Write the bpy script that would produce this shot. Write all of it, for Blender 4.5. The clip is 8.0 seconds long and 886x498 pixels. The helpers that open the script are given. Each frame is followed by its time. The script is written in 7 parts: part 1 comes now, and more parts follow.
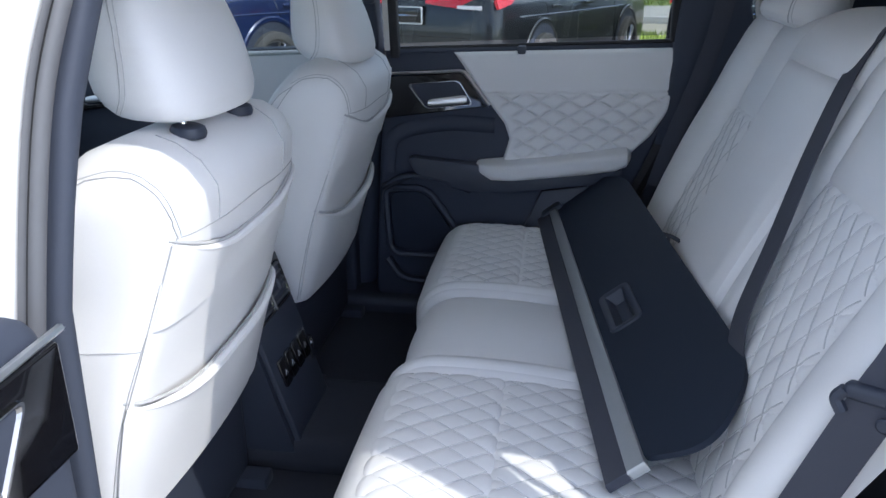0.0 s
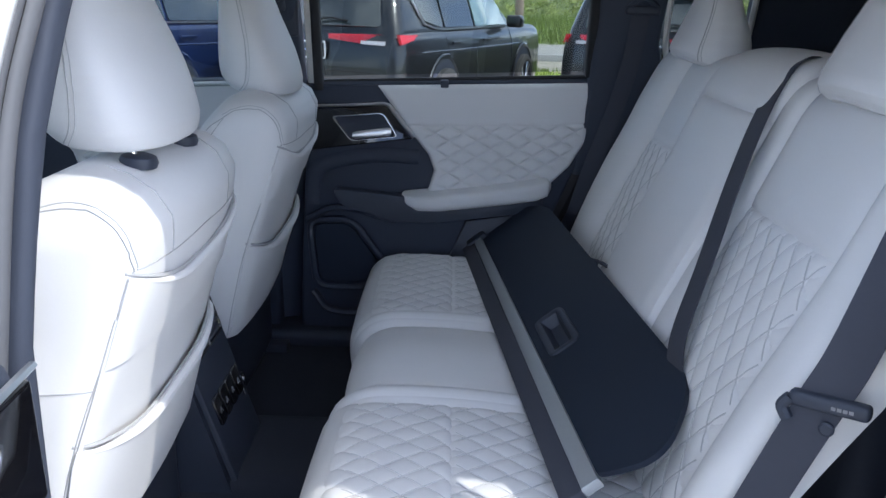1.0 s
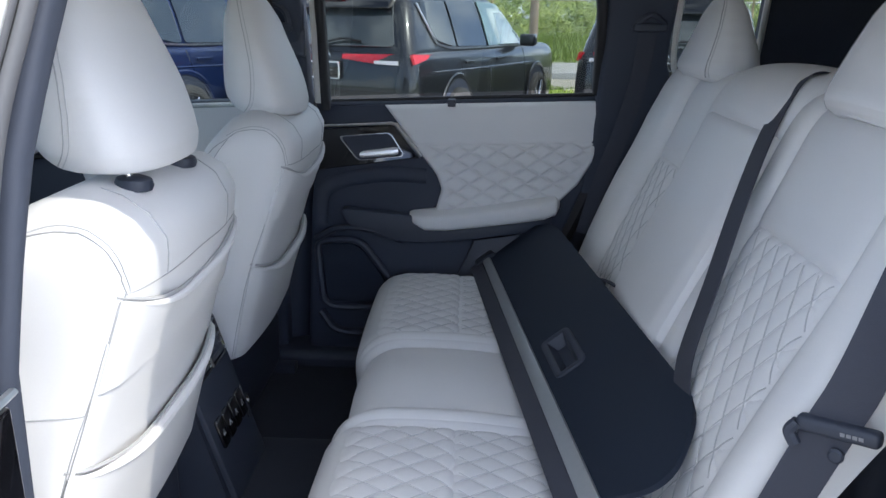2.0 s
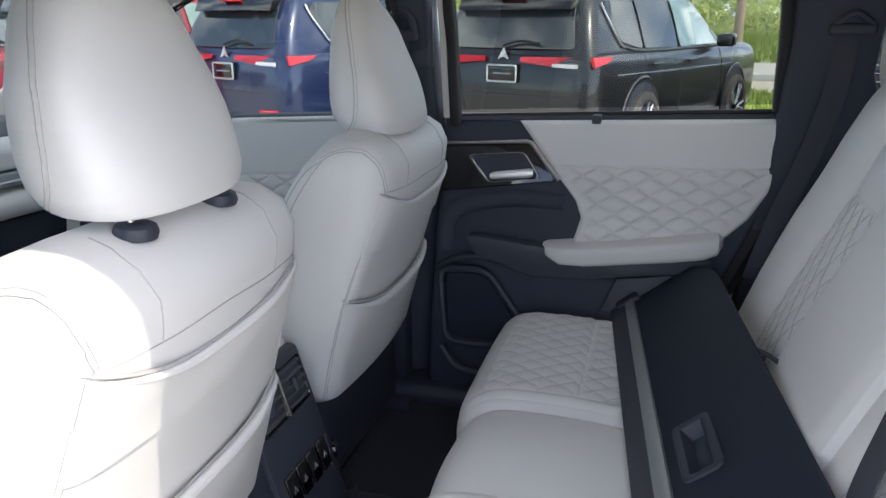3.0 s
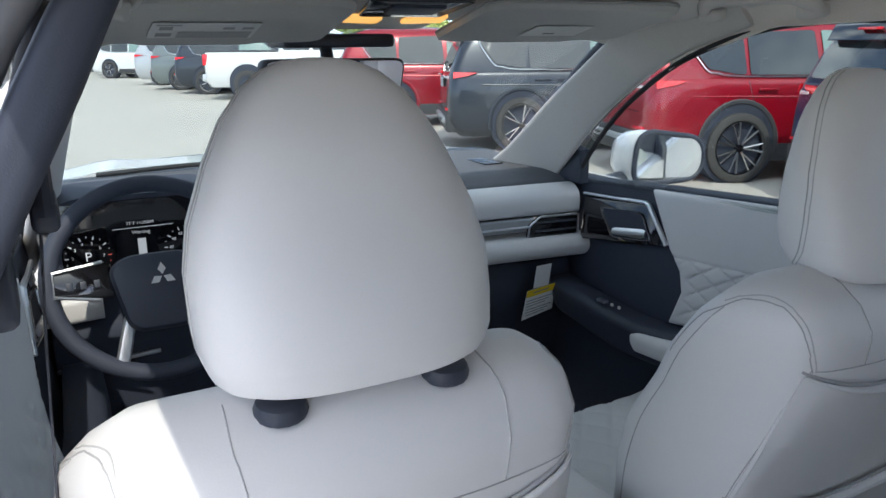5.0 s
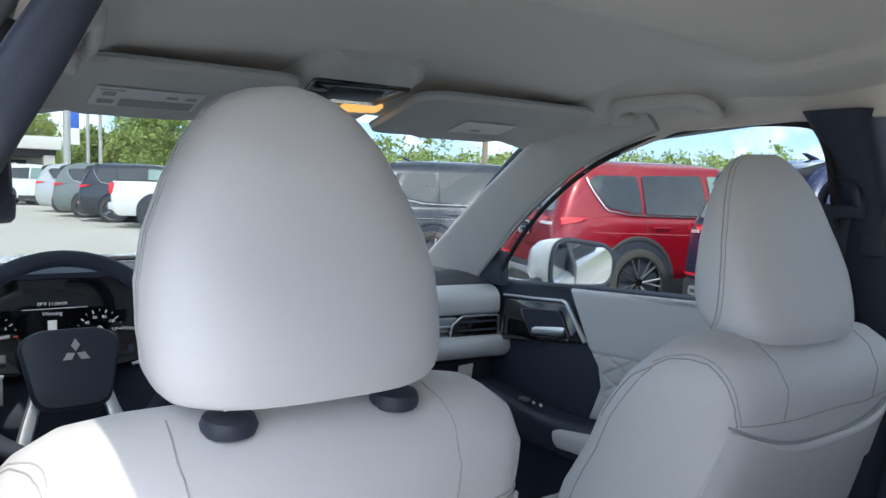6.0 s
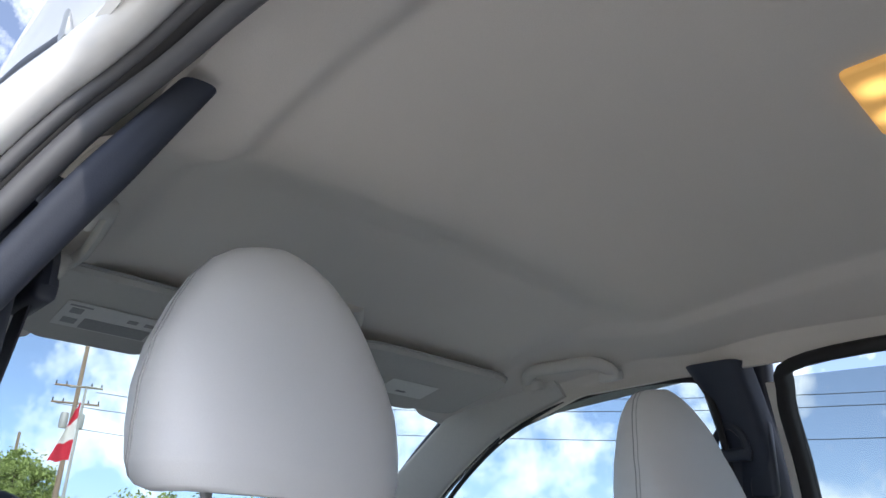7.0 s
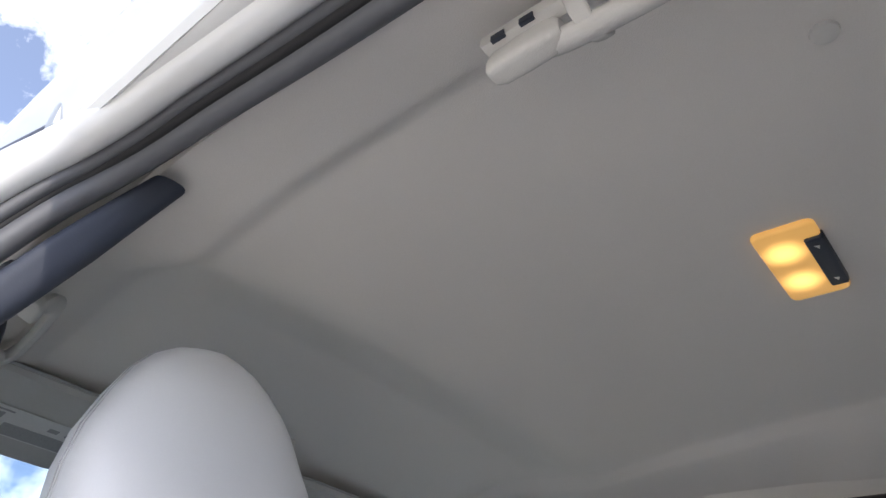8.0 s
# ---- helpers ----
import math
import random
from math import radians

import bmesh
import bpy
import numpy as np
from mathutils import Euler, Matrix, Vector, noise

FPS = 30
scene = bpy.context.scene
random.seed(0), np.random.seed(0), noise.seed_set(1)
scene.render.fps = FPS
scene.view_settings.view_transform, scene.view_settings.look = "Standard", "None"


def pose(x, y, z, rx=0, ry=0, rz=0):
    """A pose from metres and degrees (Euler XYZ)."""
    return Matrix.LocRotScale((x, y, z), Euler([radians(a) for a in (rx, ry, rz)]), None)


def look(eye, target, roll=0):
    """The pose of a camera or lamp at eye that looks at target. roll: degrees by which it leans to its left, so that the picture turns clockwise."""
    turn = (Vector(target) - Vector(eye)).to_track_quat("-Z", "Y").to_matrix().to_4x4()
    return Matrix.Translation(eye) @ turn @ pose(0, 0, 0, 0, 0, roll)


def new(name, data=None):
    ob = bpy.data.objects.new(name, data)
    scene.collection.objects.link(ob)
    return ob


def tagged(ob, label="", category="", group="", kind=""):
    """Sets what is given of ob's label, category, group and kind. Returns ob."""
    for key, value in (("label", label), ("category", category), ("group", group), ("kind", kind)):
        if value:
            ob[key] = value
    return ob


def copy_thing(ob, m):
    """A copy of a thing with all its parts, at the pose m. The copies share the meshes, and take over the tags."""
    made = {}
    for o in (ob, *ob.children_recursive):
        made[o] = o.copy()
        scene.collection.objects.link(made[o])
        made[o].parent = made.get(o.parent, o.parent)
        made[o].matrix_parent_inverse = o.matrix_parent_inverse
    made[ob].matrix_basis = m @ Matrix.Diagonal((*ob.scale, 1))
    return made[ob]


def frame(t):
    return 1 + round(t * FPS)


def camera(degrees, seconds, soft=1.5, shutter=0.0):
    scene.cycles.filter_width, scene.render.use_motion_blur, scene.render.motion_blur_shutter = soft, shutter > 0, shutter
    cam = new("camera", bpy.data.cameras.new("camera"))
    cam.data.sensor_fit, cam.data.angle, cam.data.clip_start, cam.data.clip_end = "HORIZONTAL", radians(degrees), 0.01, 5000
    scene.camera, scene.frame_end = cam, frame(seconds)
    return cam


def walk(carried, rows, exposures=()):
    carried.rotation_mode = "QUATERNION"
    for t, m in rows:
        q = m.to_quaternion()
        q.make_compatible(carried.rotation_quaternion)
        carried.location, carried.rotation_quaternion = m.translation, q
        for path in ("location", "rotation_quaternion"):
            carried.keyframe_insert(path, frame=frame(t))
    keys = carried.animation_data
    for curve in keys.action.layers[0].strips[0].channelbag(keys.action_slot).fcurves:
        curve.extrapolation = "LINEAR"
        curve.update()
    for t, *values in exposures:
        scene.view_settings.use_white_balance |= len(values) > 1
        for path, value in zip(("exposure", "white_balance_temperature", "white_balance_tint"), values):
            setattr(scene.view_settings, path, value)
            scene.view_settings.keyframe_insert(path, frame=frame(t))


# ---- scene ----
cam = camera(60.7, 8.0)
PATH = [
    (0, (0.0, 0.074, 1.41), (-0.27, 1.922, 0.693), 0.1),
    (0.5, (-0.06, 0.061, 1.409), (-0.166, 1.938, 0.728), 0.9),
    (1, (-0.075, 0.051, 1.407), (-0.084, 1.949, 0.776), 1.6),
    (2.3, (-0.048, 0.087, 1.406), (-0.122, 1.999, 0.826), 1.1),
    (2.5, (-0.048, 0.132, 1.399), (-0.16, 2.044, 0.822), 1.5),
    (3, (0.055, 0.336, 1.415), (-0.475, 2.172, 0.828), -0.2),
    (3.5, (0.111, 0.588, 1.447), (-0.982, 2.158, 0.863), -1.6),
    (4, (0.101, 0.776, 1.475), (-1.378, 1.998, 0.91), -1.9),
    (4.5, (0.113, 0.823, 1.496), (-1.551, 1.784, 0.942), -1.1),
    (4.7, (0.112, 0.824, 1.5), (-1.582, 1.735, 0.951), -0.7),
    (5.8, (0.119, 0.801, 1.448), (-1.551, 1.854, 1.128), 1.5),
    (6, (0.124, 0.77, 1.401), (-1.506, 1.916, 1.23), 1.7),
    (6.5, (0.147, 0.676, 1.261), (-1.345, 1.976, 1.557), 1.2),
    (7, (0.168, 0.662, 1.176), (-1.205, 1.904, 1.933), 2.2),
    (7.5, (0.176, 0.66, 1.13), (-1.091, 1.828, 2.146), 5.0),
    (8, (0.186, 0.656, 1.113), (-0.949, 1.82, 2.25), 5.64),
]
walk(cam, [(t, look(eye, target, roll)) for t, eye, target, roll in PATH], [(0, 1.82, 6100, 9), (1.2, 1.78, 6000, 9), (2.5, 1.98, 6650, 8), (3.0, 2.10, 7050, 9), (3.5, 2.06, 7450, 9), (4.5, 1.76, 6700, 8), (6.0, 1.78, 6500, 8), (6.5, 1.74, 6600, 8), (7.0, 1.54, 6600, 9), (8, 1.80, 6700, 11)])

# ---------- world, sun, exposure ----------
SUN_DIR = Vector((0.80, -0.30, 1.0)).normalized()   # towards the sun
SKY_LIGHT, SUN_LIGHT = 0.15, 1.0
world = bpy.data.worlds.new("world")
scene.world = world
world.use_nodes = True
wn, wl = world.node_tree.nodes, world.node_tree.links
wn.clear()
w_out, w_bg, w_sky = wn.new("ShaderNodeOutputWorld"), wn.new("ShaderNodeBackground"), wn.new("ShaderNodeTexSky")
w_sky.sky_type, w_sky.sun_disc = "NISHITA", False
w_sky.air_density, w_sky.dust_density, w_sky.ozone_density = 0.40, 1.3, 3.0
w_sky.sun_elevation = math.asin(SUN_DIR.z)
w_sky.sun_rotation = math.atan2(SUN_DIR.x, SUN_DIR.y)
w_cloud, w_ramp, w_mix = wn.new("ShaderNodeTexNoise"), wn.new("ShaderNodeValToRGB"), wn.new("ShaderNodeMixRGB")
w_cloud.inputs["Scale"].default_value, w_cloud.inputs["Detail"].default_value = 7.0, 10.0
w_cloud.inputs["Roughness"].default_value = 0.60
w_ramp.color_ramp.elements[0].position, w_ramp.color_ramp.elements[1].position = 0.47, 0.68
w_ramp.color_ramp.elements[0].color = (0.05, 0.05, 0.05, 1)
w_mix.inputs[2].default_value = (7.2, 7.5, 7.9, 1)
wl.new(w_cloud.outputs["Fac"], w_ramp.inputs[0])
wl.new(w_ramp.outputs[0], w_mix.inputs[0])
wl.new(w_sky.outputs[0], w_mix.inputs[1])
wl.new(w_mix.outputs[0], w_bg.inputs[0])
wl.new(w_bg.outputs[0], w_out.inputs[0])
w_bg.inputs[1].default_value = SKY_LIGHT
sun = new("sun", bpy.data.lights.new("sun", "SUN"))
sun.data.energy, sun.data.angle, sun.data.color = SUN_LIGHT, radians(0.55), (1.0, 0.95, 0.87)
sun.matrix_world = look(SUN_DIR * 30, (0, 0, 0))


# ---------- materials ----------
def mat(name, colour, rough=0.6, metal=0.0, var=0.06, var_scale=3.0, bump=0.0, bump_scale=200.0, coat=0.0, spec=0.5, kind="noise", fine=0.04, fine_scale=120.0):
    """A surface with slow and fine variation of colour and a fine relief."""
    m = bpy.data.materials.new(name)
    m.use_nodes = True
    n, l = m.node_tree.nodes, m.node_tree.links
    b = n["Principled BSDF"]
    b.inputs["Metallic"].default_value, b.inputs["Roughness"].default_value = metal, rough
    b.inputs["Coat Weight"].default_value, b.inputs["Specular IOR Level"].default_value = coat, spec
    b.inputs["Coat Roughness"].default_value = 0.04
    co = n.new("ShaderNodeTexCoord")
    big, small = n.new("ShaderNodeTexNoise"), n.new("ShaderNodeTexNoise")
    big.inputs["Scale"].default_value, small.inputs["Scale"].default_value = var_scale, fine_scale
    big.inputs["Detail"].default_value = 4.0
    l.new(co.outputs["Object"], big.inputs["Vector"])
    l.new(co.outputs["Object"], small.inputs["Vector"])
    add = n.new("ShaderNodeMath")
    add.operation = "MULTIPLY_ADD"
    add.inputs[1].default_value, add.inputs[2].default_value = 2 * var, 1 - var - fine
    l.new(big.outputs["Fac"], add.inputs[0])
    add2 = n.new("ShaderNodeMath")
    add2.operation = "MULTIPLY_ADD"
    add2.inputs[1].default_value = 2 * fine
    l.new(small.outputs["Fac"], add2.inputs[0])
    l.new(add.outputs[0], add2.inputs[2])
    mul = n.new("ShaderNodeVectorMath")
    mul.operation = "SCALE"
    mul.inputs[0].default_value = colour
    l.new(add2.outputs[0], mul.inputs["Scale"])
    l.new(mul.outputs["Vector"], b.inputs["Base Color"])
    if bump:
        tex = n.new("ShaderNodeTexVoronoi" if kind == "grain" else "ShaderNodeTexNoise")
        tex.inputs["Scale"].default_value = bump_scale
        l.new(co.outputs["Object"], tex.inputs["Vector"])
        bp = n.new("ShaderNodeBump")
        bp.inputs["Strength"].default_value, bp.inputs["Distance"].default_value = bump, 0.002
        l.new(tex.outputs["Distance" if kind == "grain" else "Fac"], bp.inputs["Height"])
        l.new(bp.outputs["Normal"], b.inputs["Normal"])
    return m


def glow(name, colour, strength):
    m = bpy.data.materials.new(name)
    m.use_nodes = True
    b = m.node_tree.nodes["Principled BSDF"]
    b.inputs["Base Color"].default_value = (*colour, 1)
    b.inputs["Emission Color"].default_value, b.inputs["Emission Strength"].default_value = (*colour, 1), strength
    return m


def pane_mat(name, tint, gloss):
    m = bpy.data.materials.new(name)
    m.use_nodes = True
    n, l = m.node_tree.nodes, m.node_tree.links
    n.clear()
    out, mix, tr, gl = n.new("ShaderNodeOutputMaterial"), n.new("ShaderNodeMixShader"), n.new("ShaderNodeBsdfTransparent"), n.new("ShaderNodeBsdfGlossy")
    tr.inputs[0].default_value = (*tint, 1)
    gl.inputs["Roughness"].default_value = 0.01
    mix.inputs[0].default_value = gloss
    l.new(tr.outputs[0], mix.inputs[1])
    l.new(gl.outputs[0], mix.inputs[2])
    l.new(mix.outputs[0], out.inputs[0])
    return m


M_LEATHER = mat("leather_light_grey", (0.74, 0.735, 0.725), 0.46, var=0.04, var_scale=6, bump=0.05, bump_scale=800, kind="grain", fine=0.02, fine_scale=500)
M_STITCH = mat("stitching_grey", (0.50, 0.50, 0.50), 0.7)
# grey for the shade in seams and slits
M_SEAM = mat("seam_shadow_grey", (0.42, 0.42, 0.42), 0.8)
M_BLACK = mat("black_plastic", (0.034, 0.041, 0.060), 0.5, bump=0.10, bump_scale=900, var=0.1)
M_SOFT = mat("black_soft_trim", (0.036, 0.044, 0.066), 0.70, bump=0.1, bump_scale=700, var=0.1)
M_GLOSS = mat("piano_black", (0.008, 0.008, 0.010), 0.08, coat=0.6, fine=0.0)
M_CHROME = mat("satin_chrome", (0.80, 0.81, 0.82), 0.34, 1.0, var=0.02, fine=0.0)
M_DARKCHROME = mat("dark_chrome", (0.30, 0.30, 0.31), 0.16, 1.0, var=0.02, fine=0.0)
M_STEEL = mat("bright_steel", (0.78, 0.78, 0.78), 0.12, 1.0, var=0.02, fine=0.0)
M_CARPET = mat("black_carpet", (0.024, 0.028, 0.040), 0.95, bump=0.7, bump_scale=500, var=0.2)
M_LINER = mat("headliner_fabric", (0.76, 0.72, 0.675), 0.92, bump=0.35, bump_scale=900, var=0.03, var_scale=2, fine=0.05, fine_scale=700)
M_GREYTRIM = mat("light_grey_trim", (0.64, 0.62, 0.585), 0.62, bump=0.15, bump_scale=700, var=0.03)
M_VISOR = mat("grey_visor_vinyl", (0.55, 0.54, 0.52), 0.7, bump=0.2, bump_scale=600, var=0.03)
M_BELT = mat("black_webbing", (0.050, 0.054, 0.072), 0.8, bump=0.5, bump_scale=1200, var=0.08)
M_COVER = mat("black_cover_board", (0.016, 0.023, 0.039), 0.6, spec=0.25, bump=0.35, bump_scale=1300, var=0.08)
M_ALU = mat("grey_aluminium", (0.40, 0.42, 0.43), 0.45, 0.6, var=0.03)
M_RUBBER = mat("black_rubber", (0.016, 0.016, 0.018), 0.7, var=0.1)
# black trim lifted to grey: windscreen reflection and skylight put into the colour
M_DASH_SHEEN = mat("dashboard_top_sheen", (0.085, 0.090, 0.100), 0.6, bump=0.15, bump_scale=700, var=0.08)
M_SEAL = mat("grey_rubber_seal", (0.105, 0.108, 0.118), 0.55, var=0.1, var_scale=9)
M_WHITE = mat("white_car_paint", (0.80, 0.80, 0.79), 0.25, coat=0.7, var=0.01, fine=0.01)
M_LENS = glow("warm_lit_lens", (0.95, 0.50, 0.14), 0.30)
M_GLASS = pane_mat("clear_glass", (0.74, 0.78, 0.775), 0.04)
M_TINT = pane_mat("lightly_tinted_glass", (0.66, 0.69, 0.68), 0.04)
M_DARKPANE = pane_mat("dark_privacy_glass", (0.24, 0.26, 0.26), 0.06)
M_PRIVACY = pane_mat("privacy_glass", (0.58, 0.61, 0.61), 0.05)
M_PAPER = mat("white_paper", (0.80, 0.80, 0.78), 0.8)
M_PRINT = mat("grey_print", (0.25, 0.25, 0.26), 0.8)
M_YELLOW = mat("yellow_print", (0.80, 0.58, 0.02), 0.7)
M_MIRROR = mat("mirror_silver", (0.9, 0.9, 0.9), 0.01, 1.0, var=0.0, fine=0.0)


# ---------- mesh helpers ----------
def thing(name, label, category, at=(0, 0, 0), group="", kind=""):
    ob = new(name)
    ob.location = at
    return tagged(ob, label, category, group, kind)


def mesh_of(name, bm, material, smooth=True):
    me = bpy.data.meshes.new(name)
    bm.normal_update()
    bm.to_mesh(me)
    bm.free()
    me.materials.append(material)
    if smooth:
        me.polygons.foreach_set("use_smooth", [True] * len(me.polygons))
        me.set_sharp_from_angle(angle=radians(38))
    return me


def part(name, bm, material, parent=None, label="", smooth=True):
    """One mesh object of its own under a thing; the mesh is in the thing's own space, or in the world's if the thing stands elsewhere."""
    ob = new(name, mesh_of(name, bm, material, smooth))
    if parent is not None:
        ob.parent = parent
        root = parent
        while root.parent is not None:
            root = root.parent
        if parent is root:
            ob.matrix_parent_inverse = Matrix.Translation(-root.location)
    return tagged(ob, label)


def solo(name, bm, material, label, category="", group="", kind="", smooth=True):
    return tagged(new(name, mesh_of(name, bm, material, smooth)), label, category, group, kind)


def lerp(a, b, t):
    return a + (b - a) * t


def sstep(a, b, x):
    t = min(1.0, max(0.0, (x - a) / (b - a)))
    return t * t * (3 - 2 * t)


def curve1(keys, x):
    """Smooth value of a table of (x, y) rows."""
    if x <= keys[0][0]:
        return keys[0][1]
    for (a, ya), (b, yb) in zip(keys, keys[1:]):
        if x <= b:
            return lerp(ya, yb, (x - a) / (b - a))
    return keys[-1][1]


def spline(pts, n=8, closed=False):
    """Catmull-Rom through points."""
    pts = [Vector(p) for p in pts]
    k = len(pts)
    out = []
    for i in range(k if closed else k - 1):
        p1, p2 = pts[i], pts[(i + 1) % k]
        p0 = pts[i - 1] if (closed or i > 0) else p1 * 2 - p2
        p3 = pts[(i + 2) % k] if (closed or i + 2 < k) else p2 * 2 - p1
        for j in range(n):
            t = j / n
            out.append(0.5 * (2 * p1 + (p2 - p0) * t + (2 * p0 - 5 * p1 + 4 * p2 - p3) * t * t + (3 * p1 - p0 - 3 * p2 + p3) * t ** 3))
    if not closed:
        out.append(pts[-1])
    return out


def loft(bm, rings, closed=True, caps=True):
    vs = [[bm.verts.new(p) for p in r] for r in rings]
    n = len(vs[0])
    for a, b in zip(vs, vs[1:]):
        for i in range(n if closed else n - 1):
            j = (i + 1) % n
            bm.faces.new((a[i], a[j], b[j], b[i]))
    if caps and closed:
        bm.faces.new(vs[0][::-1])
        bm.faces.new(vs[-1])
    return vs


def tidy(bm):
    bmesh.ops.recalc_face_normals(bm, faces=bm.faces)
    return bm


def sheet(fn, nu, nv, thick=0.0, flip=False):
    """A grid fn(u, v), 0..1, thickened along its normals where asked."""
    bm = bmesh.new()
    g = [[bm.verts.new(fn(i / nu, j / nv)) for j in range(nv + 1)] for i in range(nu + 1)]
    for i in range(nu):
        for j in range(nv):
            q = (g[i][j], g[i + 1][j], g[i + 1][j + 1], g[i][j + 1])
            bm.faces.new(q[::-1] if flip else q)
    if thick:
        bm.normal_update()
        back = [[bm.verts.new(v.co - v.normal * thick) for v in row] for row in g]
        for i in range(nu):
            for j in range(nv):
                q = (back[i][j], back[i][j + 1], back[i + 1][j + 1], back[i + 1][j])
                bm.faces.new(q[::-1] if flip else q)
        rim = [(i, 0) for i in range(nu)] + [(nu, j) for j in range(nv)] + [(i, nv) for i in range(nu, 0, -1)] + [(0, j) for j in range(nv, 0, -1)]
        for (a, b), (c, d) in zip(rim, rim[1:] + rim[:1]):
            q = (g[a][b], back[a][b], back[c][d], g[c][d])
            bm.faces.new(q[::-1] if flip else q)
    return bm


def tube(bm, pts, r, n=8, flat=1.0, up=None, caps=True):
    """A round (or flattened) cord along points. r: a number or one for each point."""
    pts = [Vector(p) for p in pts]
    rings = []
    side = None
    for i, p in enumerate(pts):
        d = (pts[min(i + 1, len(pts) - 1)] - pts[max(i - 1, 0)]).normalized()
        ref = Vector(up) if up is not None else (side if side is not None else (Vector((0, 0, 1)) if abs(d.z) < 0.9 else Vector((1, 0, 0))))
        a = d.cross(ref)
        if a.length < 1e-6:
            a = d.orthogonal()
        a.normalize()
        b = a.cross(d).normalized()
        side = b
        rr = r[i] if isinstance(r, (list, tuple)) else r
        rings.append([p + a * math.cos(t) * rr + b * math.sin(t) * rr * flat for t in (2 * math.pi * k / n for k in range(n))])
    loft(bm, rings, True, caps)
    return bm


def rbox(bm, lo, hi, r=0.01, seg=2, m=None):
    """A box with rounded edges."""
    lo, hi = Vector(lo), Vector(hi)
    made = bmesh.ops.create_cube(bm, size=1.0, matrix=Matrix.Translation((lo + hi) / 2) @ Matrix.Diagonal((*(hi - lo), 1)))
    vs = made["verts"]
    es = list({e for v in vs for e in v.link_edges})
    if r > 0:
        made = bmesh.ops.bevel(bm, geom=es, offset=r, segments=seg, profile=0.6, affect="EDGES", clamp_overlap=True)
        vs = list({v for f in made["faces"] for v in f.verts} | {v for v in vs if v.is_valid})
    if m is not None:
        bmesh.ops.transform(bm, matrix=m, verts=[v for v in vs if v.is_valid])
    return bm


def prism(bm, poly, place, depth, r=0.0, seg=2):
    """A plate: a 2D outline laid out by place(a, b, h), h from 0 to depth, with the edge of its front rounded by r."""
    k = len(poly)
    area = sum(poly[i][0] * poly[(i + 1) % k][1] - poly[(i + 1) % k][0] * poly[i][1] for i in range(k))
    if area < 0:
        poly = poly[::-1]
    c = (sum(p[0] for p in poly) / k, sum(p[1] for p in poly) / k)

    def inset(d):
        out = []
        for i in range(k):
            p, a, b = poly[i], poly[i - 1], poly[(i + 1) % k]
            e1, e2 = Vector((p[0] - a[0], p[1] - a[1])), Vector((b[0] - p[0], b[1] - p[1]))
            if e1.length < 1e-9 or e2.length < 1e-9:
                out.append(p)
                continue
            n1, n2 = Vector((-e1.y, e1.x)).normalized(), Vector((-e2.y, e2.x)).normalized()
            nn = n1 + n2
            nn = nn / max(0.5, nn.length_squared / 2) if nn.length > 1e-6 else n1
            out.append((p[0] + nn.x * d, p[1] + nn.y * d))
        return out
    rings = [[place(a, b, 0) for a, b in poly]]
    if r > 0:
        for j in range(seg + 1):
            t = j / seg * math.pi / 2
            rings.append([place(a, b, depth - r + r * math.sin(t)) for a, b in inset(r * (1 - math.cos(t)))])
    else:
        rings.append([place(a, b, depth) for a, b in poly])
    loft(bm, rings)
    return tidy(bm)


def roundpoly(corners, radii, seg=5, edge=4):
    """An outline with rounded corners and subdivided edges, always with the same number of points."""
    k = len(corners)
    if not isinstance(radii, (list, tuple)):
        radii = [radii] * k
    arcs = []
    for i in range(k):
        p, a, b = (Vector(corners[j]) for j in (i, i - 1, (i + 1) % k))
        d1, d2 = (a - p), (b - p)
        r = min(radii[i], d1.length * 0.49, d2.length * 0.49)
        s, e = p + d1.normalized() * r, p + d2.normalized() * r
        arcs.append([((1 - t) ** 2 * s + 2 * t * (1 - t) * p + t * t * e) for t in (j / seg for j in range(seg + 1))])
    out = []
    for i in range(k):
        out += arcs[i]
        a, b = arcs[i][-1], arcs[(i + 1) % k][0]
        out += [a.lerp(b, j / edge) for j in range(1, edge)]
    return out


def lathe(bm, profile, centre, axis, n=24, caps=True):
    """Turns (radius, height) rows round an axis."""
    ax = Vector(axis).normalized()
    u = ax.orthogonal().normalized()
    v = ax.cross(u)
    c = Vector(centre)
    rings = [[c + ax * h + (u * math.cos(t) + v * math.sin(t)) * max(r, 1e-4) for t in (2 * math.pi * k / n for k in range(n))] for r, h in profile]
    loft(bm, rings, True, caps)
    return tidy(bm)


def quilt(a, b, la, lb, depth=0.006, width=0.075):
    """Depth of diamond stitching at (a, b); la, lb: the diamond's length and breadth."""
    p, q = a / la + b / lb, a / la - b / lb
    d = min(abs(p - round(p)), abs(q - round(q)))
    pillow = (math.sin(math.pi * (p % 1.0)) * math.sin(math.pi * (q % 1.0))) ** 0.5
    return depth * (0.40 * pillow - 0.60 * math.exp(-(d / width) ** 2))


# ---------- the car's shell; the car faces -x, its right side is +y ----------
from mathutils.bvhtree import BVHTree

CY = 1.44                       # the car's middle


